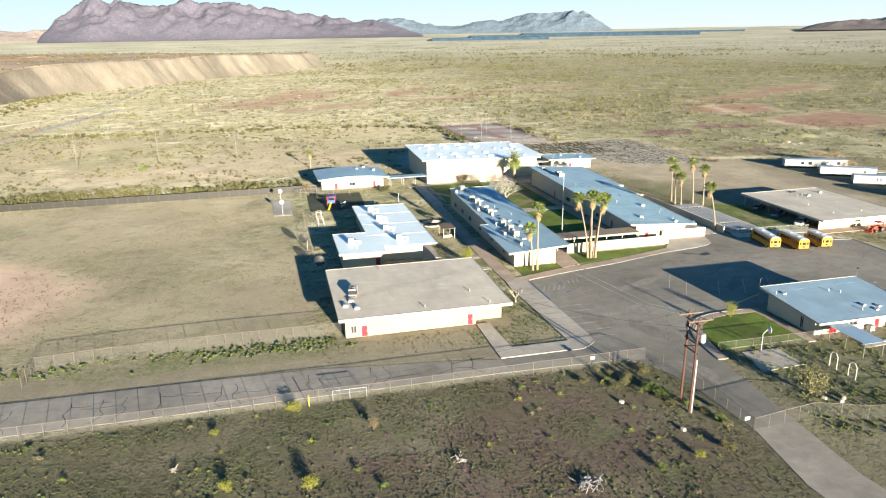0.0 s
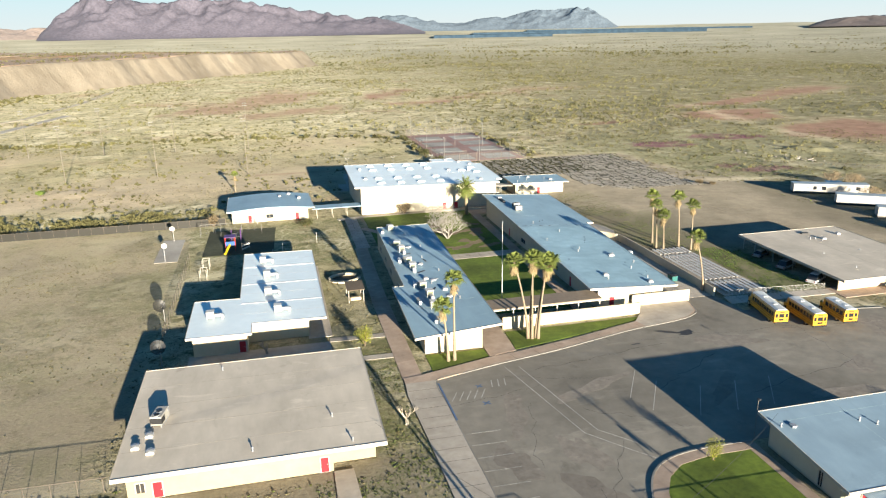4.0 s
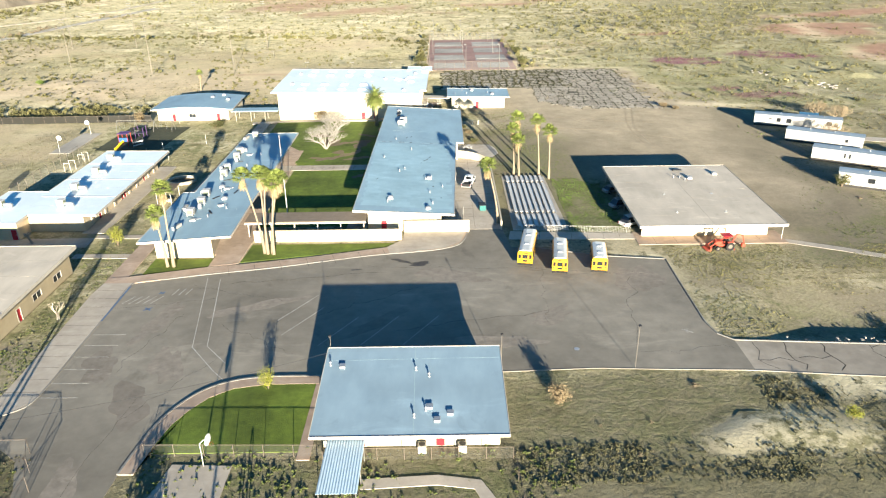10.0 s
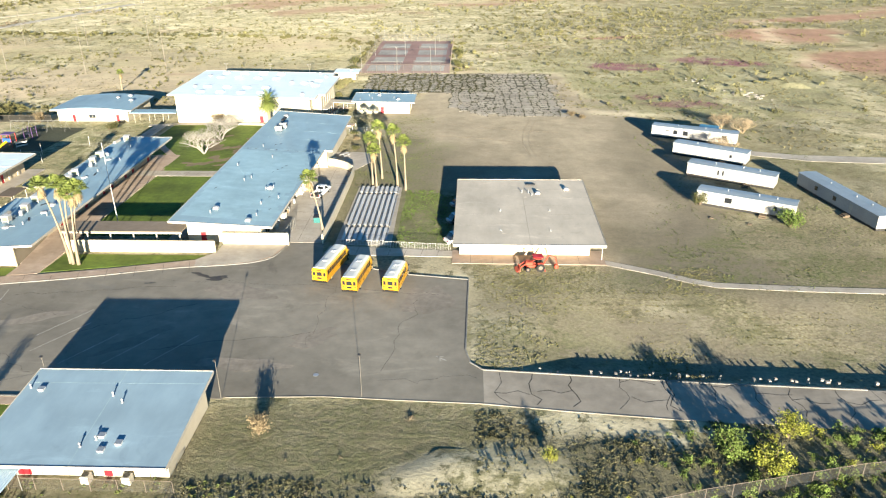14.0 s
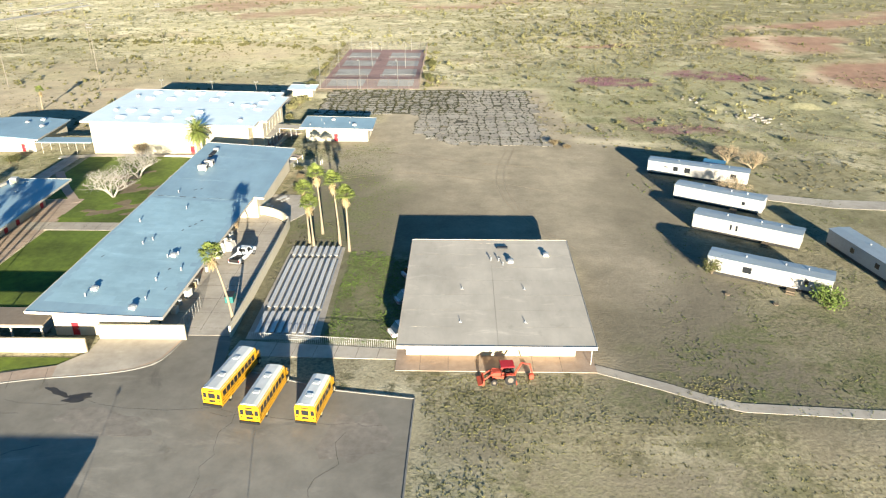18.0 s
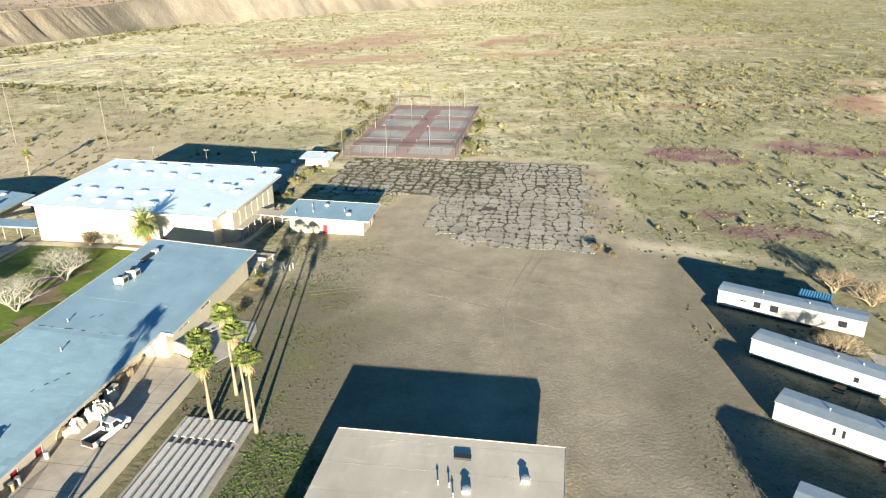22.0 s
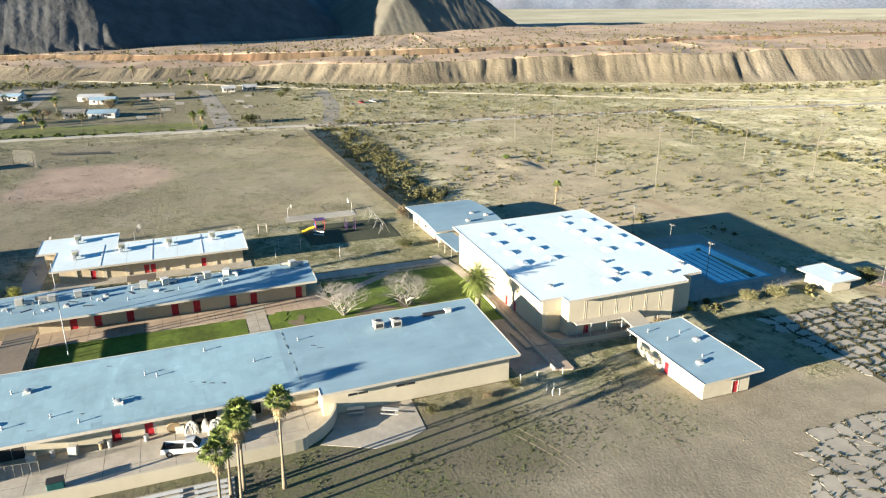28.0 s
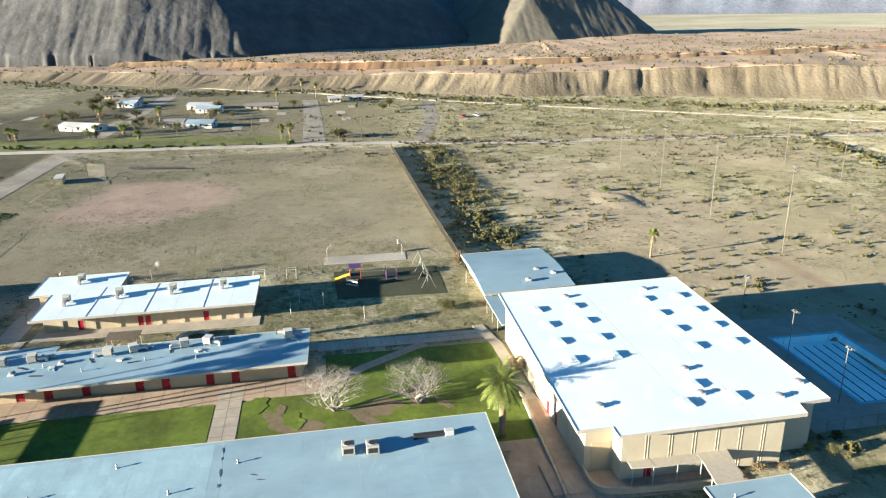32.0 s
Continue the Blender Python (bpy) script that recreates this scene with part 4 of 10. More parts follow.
block_w = build("white_roofed_classrooms", "L-shaped cream classrooms with a white membrane roof", "building",
                [(12.4, 145.2), (22.4, 145.2), (22.4, 149.2), (34.6, 149.2), (34.4, 187.9), (20.2, 187.9), (20.2, 161.2), (12.4, 161.2)], zw, 0.32, WHITE_ROOF,
                [(13.2, 146.6), (21.6, 146.6), (21.6, 150.4), (31.6, 150.4), (31.6, 186.9), (21.0, 186.9), (21.0, 160.4), (13.2, 160.4)], CREAM,
                {0: [door(7.6, 1.1)], 2: [], 3: [door(6.3, 1.1), door(16.6, 1.1), door(17.9, 1.1), door(28.2, 1.1)]},
                seams=[((20.4, y), (34.3, y), 0.04) for y in (153.6, 163.4, 173.5, 183.4)], seam_mat=WHITE_SEAM)
for y in (153.4, 158.9, 163.2, 170.4, 174.4, 181.0, 184.2):
    wpart("pilaster", box(31.6, 31.75, y - 0.35, y + 0.35, 0.0, 3.3), CREAM_WHITE, block_w)
for y in (158.5, 168.4, 178.6):
    q = [(20.4, y - 0.09), (34.3, y - 0.09), (34.3, y + 0.09), (20.4, y + 0.09)]
    wpart("batten", prism(q, [plane_z(zw, *p) - 0.02 for p in q], [plane_z(zw, *p) + 0.05 for p in q]), WHITE_SEAM, block_w)
# long narrow wing with rooftop coolers
zl = [(47.2, 136, 3.9), (62.0, 137.8, 3.9), (62.4, 197.7, 5.3), (50.2, 197.9, 5.0)]
wing = build("narrow_wing", "long narrow cream wing with a pale blue roof and red doors", "building",
             [(47.2, 135.9), (62.0, 137.8), (61.9, 150.0), (62.4, 197.6), (50.2, 198.0), (49.6, 158.6), (47.4, 158.6)], zl, 0.30, BLUE_ROOF,
             [(49.1, 138.0), (58.6, 138.0), (57.0, 150.0), (56.9, 196.3), (50.2, 197.3)], CREAM,
             {2: [door(y - 150.0, 1.35, 2.45) for y in (155.5, 159.4, 164.7, 172.3, 176.1, 182.6, 186.4, 194.9)], 4: [win(c, 2.2, 1.1, 2.4) for c in (6, 14, 22, 32, 42, 52)]},
             seams=[((49.4, y), (60.4, y - 0.8), 0.05) for y in (150.5, 168, 184)])
# long building with the blue coated roof
zm = [(81.2, 146.6, 4.75), (99.2, 147.2, 3.5), (102.0, 220.1, 4.85), (82.6, 219.9, 6.2)]
long_b = build("long_building", "long cream building with a wide pale blue coated roof", "building",
               [(81.2, 146.6), (99.0, 147.3), (100.2, 190.4), (102.0, 190.4), (102.0, 220.1), (82.6, 220.0)], zm, 0.32, BLUE_ROOF,
               [(83.6, 148.4), (96.7, 148.4), (96.7, 190.8), (100.6, 190.8), (100.6, 219.0), (83.6, 219.0)], CREAM_WHITE,
               {0: [door(2.8, 1.1)], 1: [door(16.0, 1.2), door(20.0, 1.2), (4.0, 3.0, 0.1, 2.4, "recess"), (27, 3.4, 0.1, 2.6, "recess"), (33, 3.0, 0.1, 2.6, "recess")], 3: [win(5, 3, 2.4, 2.9), win(12, 3, 2.4, 2.9)],
                5: [door(20, 1), door(40, 1), door(58, 1), win(30, 3), win(50, 3)]},
               seams=[((81.9, 188.0), (100.5, 188.6), 0.10)] + [((81.9, y), (101.9, y + 0.3), 0.03) for y in (197.2, 203.6, 211.0)])
TORN = mat("torn_roofing", (0.107, 0.127, 0.143), (0.0574, 0.0697, 0.082), scale=3, rough=0.9)
rngt = random.Random(17)
for x0, ln, wd in ((83.2, 1.1, 0.10), (85.0, 0.5, 0.06), (87.1, 1.3, 0.12), (89.6, 0.6, 0.16), (92.3, 0.4, 0.06), (94.0, 0.9, 0.05), (96.8, 0.6, 0.05)):
    y0 = 188.0 + (x0 - 81.9) * 0.032
    q = [(x0, y0 - wd), (x0 + ln * 0.4, y0 - wd * rngt.uniform(0.2, 1.4)), (x0 + ln, y0 + rngt.uniform(-0.1, 0.1)), (x0 + ln * 0.7, y0 + wd * 1.2), (x0 + ln * 0.1, y0 + wd * 0.7)]
    wpart("torn_patch", prism(q, [plane_z(zm, *p) - 0.02 for p in q], [plane_z(zm, *p) + 0.03 for p in q]), TORN, long_b, "dark torn flap at the seam")
for x0, y0 in ((88.6, 191.6), (89.6, 192.4), (92.4, 174.0), (93.0, 175.6), (93.6, 176.6), (94.1, 178.2), (84.0, 163.0), (95.0, 160.4), (96.6, 154.6)):
    q = [(x0, y0), (x0 + 0.12, y0 - 0.1), (x0 + rngt.uniform(0.2, 0.5), y0 + rngt.uniform(0.3, 0.9)), (x0 + 0.1, y0 + 0.5)]
    wpart("torn_patch", prism(q, [plane_z(zm, *p) - 0.02 for p in q], [plane_z(zm, *p) + 0.02 for p in q]), TORN, long_b)
# courses of roofing sheets on the southern half
for y in np.arange(149.5, 186.5, 1.25):
    x = 81.9 + rngt.uniform(0, 0.8)
    while x < 97.6:
        ln = rngt.uniform(1.8, 3.4)
        q = [(x, y), (min(x + ln, 98.8), y), (min(x + ln, 98.8), y + 1.245), (x, y + 1.245)]
        k = rngt.uniform(0.002, 0.006)
        wpart("roofing_sheet", prism(q, [plane_z(zm, *p) - 0.02 for p in q], [plane_z(zm, *p) + k for p in q]), ROOF_SHEET, long_b)
        x += ln + 0.006
# low white wall that carries the end of the long building
wpart("end_wall", box(90.0, 101.7, 147.4, 147.7, -0.05, 2.3), CREAM_WHITE, long_b)
# sports hall
zg = [(49.0, 230.2, 8.2), (49.3, 262.2, 8.9), (90.8, 261.8, 8.1), (92.4, 233.6, 7.5)]
hall = build("sports_hall", "large cream sports hall with a bright white roof and skylights", "building",
             [(48.9, 230.2), (90.6, 229.2), (90.7, 233.5), (92.6, 233.5), (93.0, 257.2), (90.7, 257.6), (90.6, 262.0), (49.2, 262.4)], zg, 0.35, WHITE_ROOF,
             [(50.6, 231.0), (88.6, 231.0), (88.6, 234.6), (91.2, 234.6), (91.2, 255.8), (89.0, 255.8), (89.0, 261.2), (50.4, 261.6)], CREAM_WHITE,
             {0: [door(24.0, 1.2), door(27.4, 1.2)], 2: [], 3: [door(3.5, 1.1)]},
             seams=[((49.3, y), (92.4, y), 0.05) for y in (244.2, 250.8)], seam_mat=WHITE_SEAM)
for y in np.arange(237.6, 255.8, 3.05):
    for off in (0.0, 0.35):
        wpart("wall_rib", box(91.20, 91.235, y + off - 0.03, y + off + 0.03, 0.0, 7.3), CREAM_WHITE, hall)
for x in np.arange(52.0, 88.4, 3.1):
    wpart("wall_rib", box(x - 0.05, x + 0.05, 230.975, 231.0, 0.0, 7.5), CREAM_WHITE, hall)
wpart("entrance_panel", box(88.60, 88.66, 231.9, 234.3, 0.3, 4.2), CREAM, hall, "tan recessed entrance panel")
# kindergarten with a low bowed roof, and its link to the hall
zk = [(14.2, 230.2, 3.7), (37.6, 230.6, 3.6), (36.6, 249.0, 3.7), (13.8, 248.4, 3.8)]
kinder = build("kindergarten", "cream kindergarten with a low pale blue roof and red doors", "building", [(14.2, 230.4), (26, 230.4), (37.6, 230.4), (36.6, 248.6), (25.5, 248.6), (13.8, 248.4)], zk, 0.28, BLUE_ROOF,
               rect(15.4, 35.8, 232.0, 247.6), CREAM_WHITE, {0: [door(4.7, 1.0), door(17.4, 1.0), win(10, 2)], 3: [win(5, 2)]}, seams=[((25.7, 230.6), (25.7, 248.4), 0.05)])
for k in range(12):
    x0, x1 = 14.2 + k * 1.95, 14.2 + (k + 1) * 1.95
    bow = lambda x: 0.75 * math.sin(math.pi * (x - 14.2) / 23.4) + 0.02
    q = [(x0, 230.3), (x1, 230.3), (x1 - (x1 - 14) * 0.03, 248.6), (x0 - (x0 - 14) * 0.03, 248.6)]
    lo = [plane_z(zk, *p) - 0.02 for p in q]
    wpart("roof_panel", prism(q, lo, [lo[0] + bow(x0), lo[1] + bow(x1), lo[2] + bow(x1), lo[3] + bow(x0)]), BLUE_ROOF, kinder)
link = thing("covered_link", 41, 232.6, 0, 0, "flat-roofed covered walk between kindergarten and hall", "covered walk")
wpart("roof", box(37.0, 50.4, 230.4, 234.6, 2.75, 3.0), BLUE_ROOF, link)
for x in (38.2, 42.5, 46.5):
    for y in (230.7, 234.3):
        wpart("post", rod((x, y, 0), (x, y, 2.76), 0.06), FASCIA, link)
# small restroom block
zr = [(98.8, 241.2, 4.0), (117.2, 241.2, 3.5), (117.2, 251.6, 3.9), (98.8, 251.6, 4.2)]
rest = build("restroom_block", "small cream restroom block with a pale blue roof", "building", rect(98.7, 117.2, 241.1, 251.6), zr, 0.25, BLUE_ROOF,
             rect(100.0, 115.8, 242.3, 250.6), CREAM_WHITE, {0: [door(7.6, 1.1)], 1: [door(5.8, 1.1)]}, seams=[((106.0, 241.4), (106.0, 251.2), 0.04)])
# flat-roofed building whose west side is an open carport
ze = [(130.6, 142, 3.0), (156, 142, 3.0), (156.6, 174.4, 3.1), (130.8, 174.4, 3.1)]
flatb = build("flat_roofed_building", "cream flat-roofed building with a grey roof and open carport", "building", [(130.6, 141.8), (155.8, 141.8), (156.5, 174.3), (130.9, 174.3)], ze, 0.42, GREY_ROOF,
              rect(136.2, 153.6, 144.2, 172.8), CREAM, {0: [win(6.4, 2.2, 1.8, 2.3)], 3: [door(8, 1.0), door(18, 1.0)]}, seams=[((131.2, y), (156.0, y), 0.03) for y in np.arange(146.5, 173, 4.4)] + [((143.4, 142.0), (143.6, 165.0), 0.07)], seam_mat=GREY_SEAM)
wall(flatb, (131.6, 144.2), (136.2, 144.2), lambda x, y: 2.6, CREAM)
for y in (150.6, 156.8, 163.0, 169.2, 173.2):
    wpart("carport_post", rod((131.6, y, 0), (131.6, y, 2.62), 0.09), FASCIA, flatb)
wpart("corner_post", rod((155.3, 142.4, 0), (155.3, 142.4, 2.62), 0.05), WHITE_METAL, flatb)
# office
zo = [(83.2, 88.1, 3.0), (103.5, 88.0, 3.0), (103.6, 102.6, 4.2), (83.4, 102.8, 4.2)]
office = build("office", "cream office with a tilted pale blue roof and red doors", "building", rect(83.2, 103.6, 88.0, 102.8), zo, 0.28, OFFICE_ROOF, rect(84.2, 102.8, 90.0, 101.6), CREAM_WHITE,
               {0: [door(3.6, 1.6), door(12.3, 1.0), win(7.5, 1.6), win(16, 1.6)], 3: [win(8.6, 0.8, 0.2, 2.3)]}, seams=[((93.8, 88.2), (93.6, 102.6), 0.025), ((83.5, 100.4), (103.4, 100.6), 0.025)])
can = thing("corrugated_canopy", 86.9, 84.2, 0, 0, "corrugated pale metal canopy over an office walk", "canopy")
bm = bmesh.new()
vs = [[bm.verts.new((85.0 + i * 0.1375, y, 2.42 + (0.06 if i % 2 else 0.0) + dz)) for i in range(29)] for y, dz in ((80.6, 0.0), (88.2, 0.0), (88.2, 0.03), (80.6, 0.03))]
for k in range(4):
    for i in range(29 - 1):
        bm.faces.new((vs[k][i], vs[k][i + 1], vs[(k + 1) % 4][i + 1], vs[(k + 1) % 4][i]))
wpart("sheet", bm, mat("pale_blue_sheet", (0.46, 0.58, 0.65), (0.4, 0.51, 0.58), scale=1.5, rough=0.45), can, "corrugated metal sheet")
for x in (85.2, 88.7):
    for y in (80.8, 84.4, 87.8):
        wpart("post", rod((x, y, 0), (x, y, 2.44), 0.05), STEEL, can)
# pump house by the pool
pump = build("pump_house", "small white pump house beside the pool", "shed", rect(84.6, 93.6, 291.4, 298.6), [(84.6, 291.4, 2.7), (93.6, 291.4, 2.6), (93.6, 298.6, 2.7)], 0.2, WHITE_ROOF, rect(86.0, 92.4, 292.6, 297.6), CREAM_WHITE)
# low wall and covered walk that close the courtyard
lw = thing("courtyard_wall", 77, 144.3, 0, 0, "low cream block wall with a tan covered walk behind", "wall")
wpart("wall", box(64.0, 89.8, 144.1, 144.4, -0.05, 2.15), CREAM, lw)
wpart("roof", prism([(62.0, 146.2), (83.4, 146.2), (83.4, 150.8), (62.0, 150.8)], 2.75, 2.95), mat("tan_roofing", (0.246, 0.197, 0.148), (0.197, 0.156, 0.115), scale=1, rough=0.9, bump=0.01), lw)
for x in np.linspace(62.6, 83.0, 6):
    wpart("post", box(x - 0.09, x + 0.09, 146.3, 146.5, 0, 2.76), FASCIA, lw)
wpart("beam", box(62.0, 83.4, 146.2, 146.4, 2.5, 2.76), FASCIA, lw)
# walls of the service drive
sw = [(107.5, 148.2), (107.6, 160.0), (107.5, 184.0), (106.6, 187.8), (104.4, 190.6), (101.4, 192.3), (98.8, 192.5)]
slab("pavement_hall_south", [(80.4, 224.4), (88.0, 221.0), (100.0, 221.0), (96.5, 229.0), (92.6, 229.2), (80.4, 228.2)], -0.1, 0.09, PINK_CONCRETE, "red tinted walk between the long building and the hall", "pavement")
tagged(part("drive_wall", band(smooth_line(sw, 6), 0.14, -0.05, 1.75), CREAM_WHITE), "cream plastered wall curving round the service drive", "wall")
# trellis canopies by the hall
tre = thing("entrance_canopy", 93, 243, 0, 0, "cream flat entrance canopy with open slats on thin posts", "canopy")
wpart("roof", prism([(90.0, 235.4), (92.6, 235.4), (92.8, 238.2), (90.9, 238.2)], 2.75, 2.92), FASCIA, tre)
for s in (91.3, 92.75):
    wpart("beam", box(s - 0.07, s + 0.07, 238.2, 244.2, 2.7, 2.84), FASCIA, tre)
for x in np.arange(91.3, 92.9, 0.18):
    wpart("slat", box(x - 0.045, x + 0.045, 238.2, 244.2, 2.84, 2.92), FASCIA, tre)
wpart("walkway_roof", prism([(91.2, 244.2), (93.2, 244.2), (99.4, 243.2), (99.4, 246.6), (91.2, 248.4)], 2.75, 2.92), FASCIA, tre)
for x, y in ((92.5, 235.6), (92.6, 238.2), (92.7, 241.2), (92.8, 244.2), (95.8, 243.9), (96.4, 247.0)):
    wpart("post", rod((x, y, 0), (x, y, 2.76), 0.06), WHITE_METAL, tre)
slab("entrance_slab", [(70.6, 228.5), (92.4, 229.5), (94.0, 232.0), (94.4, 246.0), (97.2, 250.0), (91.0, 250.0), (88.4, 231.2), (70.6, 230.9)], -0.1, 0.20, PINK_CONCRETE, "red tinted entrance slab beside the hall", "pavement")
ramp = thing("ramp_wall", 94.6, 238, 0, 0, "low concrete ramp wall with a thin handrail", "wall")
RAMP = [(68.4, 228.6), (76.0, 228.2), (85.0, 227.8), (93.0, 227.35), (100.6, 226.95)]
wpart("wall", band(RAMP, 0.12, 0, 0.55), CONCRETE, ramp)
for (x0, y0), (x1, y1) in zip(RAMP, RAMP[1:]):
    for t in (0.0, 0.25, 0.5, 0.75):
        wpart("rail_post", rod((x0 + (x1 - x0) * t, y0 + (y1 - y0) * t, 0.5), (x0 + (x1 - x0) * t, y0 + (y1 - y0) * t, 1.35), 0.022), STEEL, ramp)
wpart("handrail", tube_along(RAMP, 1.35, 0.028), STEEL, ramp)
TERRACE = [(88.2, 231.0), (91.6, 231.0), (93.2, 232.6), (93.8, 238.0), (94.1, 246.0)]
stepw = thing("terrace_wall", 93.4, 236, 0, 0, "low curved cream wall round the entrance terrace", "wall")
wpart("wall", band(smooth_line(TERRACE, 4), 0.11, 0, 0.95), CREAM, stepw)
wpart("coping", band(smooth_line(TERRACE, 4), 0.14, 0.95, 1.01), CONCRETE, stepw)
slab("pavement_ramp", [(70.6, 228.75), (100.6, 227.1), (101.4, 230.0), (94.4, 230.6), (88.0, 230.8)], -0.1, 0.215, PINK_CONCRETE, "red tinted ramp beside a handrail wall", "pavement")
slab("path_hall", [(70.4, 225.9), (84.0, 224.9), (99.6, 223.5), (100.5, 226.75), (70.4, 228.3)], -0.1, 0.03, CONCRETE, "grey concrete path between the hall and the long building", "path")
for x, y in ((105.4, 222.9), (105.4, 224.1), (106.9, 223.0), (107.1, 224.1), (101.2, 220.7), (101.5, 223.4), (101.8, 227.6)):
    post = thing("bollard", x, y, 0, 0, "short white bollard standing in the weeds", "bollard", "white bollards")
    part("post", rod((0, 0, -0.1), (0, 0, 1.0), 0.075, None, 10), WHITE_METAL, post)
    part("cap", rod((0, 0, 1.0), (0, 0, 1.05), 0.075, None, 10, 0.03), GALV, post)

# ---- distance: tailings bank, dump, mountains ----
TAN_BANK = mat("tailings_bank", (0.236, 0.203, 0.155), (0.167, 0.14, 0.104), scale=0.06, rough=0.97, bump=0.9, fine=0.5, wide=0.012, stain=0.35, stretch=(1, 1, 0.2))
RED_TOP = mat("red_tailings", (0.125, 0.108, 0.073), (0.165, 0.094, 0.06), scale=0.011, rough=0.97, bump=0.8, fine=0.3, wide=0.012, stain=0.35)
GREY_DUMP = mat("grey_waste_rock", (0.118, 0.117, 0.114), (0.072, 0.071, 0.07), scale=0.05, rough=0.97, bump=1.2, fine=0.15, wide=0.008, stain=0.3)
TAN_DUMP = mat("tan_waste_rock", (0.15, 0.137, 0.108), (0.112, 0.102, 0.08), scale=0.05, rough=0.97, bump=0.8, fine=0.15, wide=0.008, stain=0.2)


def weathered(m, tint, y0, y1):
    """Multiplies the colour by tint south of y0, fading to none north of y1."""
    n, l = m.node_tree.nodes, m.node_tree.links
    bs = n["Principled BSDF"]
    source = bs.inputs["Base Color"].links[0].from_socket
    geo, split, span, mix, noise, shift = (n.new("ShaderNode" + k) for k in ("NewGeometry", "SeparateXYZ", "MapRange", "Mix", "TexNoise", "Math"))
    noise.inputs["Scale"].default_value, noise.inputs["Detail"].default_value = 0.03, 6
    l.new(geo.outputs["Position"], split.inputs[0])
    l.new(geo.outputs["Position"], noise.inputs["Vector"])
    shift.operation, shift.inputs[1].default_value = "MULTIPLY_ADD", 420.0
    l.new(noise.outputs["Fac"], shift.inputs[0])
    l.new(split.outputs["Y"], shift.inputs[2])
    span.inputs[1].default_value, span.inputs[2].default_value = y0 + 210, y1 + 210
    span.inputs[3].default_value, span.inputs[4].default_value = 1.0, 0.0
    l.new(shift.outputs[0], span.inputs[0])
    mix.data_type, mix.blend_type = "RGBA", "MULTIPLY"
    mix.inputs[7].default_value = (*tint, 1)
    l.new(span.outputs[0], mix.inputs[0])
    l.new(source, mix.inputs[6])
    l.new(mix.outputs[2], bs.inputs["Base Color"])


# reddish top soil, lightened to offset the weak low sun on flat tops
MESA_TOP = mat("mesa_top_lifted", (0.423, 0.331, 0.237), (0.342, 0.225, 0.152), scale=0.04, rough=0.97, bump=0.3, fine=0.4, wide=0.009, stain=0.3)
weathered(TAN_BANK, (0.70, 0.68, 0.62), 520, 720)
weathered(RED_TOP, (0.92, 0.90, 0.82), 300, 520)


def sheet(name, px, py, pz, material, smooth=True):
    """A surface over a grid of places."""
    me = bpy.data.meshes.new(name)
    me.vertices.add(px.size)
    me.vertices.foreach_set("co", np.stack([px, py, pz], -1).astype(np.float32).ravel())
    ids = np.arange(px.size).reshape(px.shape)
    q = np.stack([ids[:-1, :-1], ids[1:, :-1], ids[1:, 1:], ids[:-1, 1:]], -1).reshape(-1, 4)
    me.loops.add(q.size)
    me.loops.foreach_set("vertex_index", q.astype(np.int32).ravel())
    me.polygons.add(len(q))
    me.polygons.foreach_set("loop_start", np.arange(0, q.size, 4, dtype=np.int32))
    me.polygons.foreach_set("use_smooth", np.full(len(q), smooth))
    me.update(calc_edges=True)
    me.materials.append(material)
    return new(name, me)


SCRUB = []


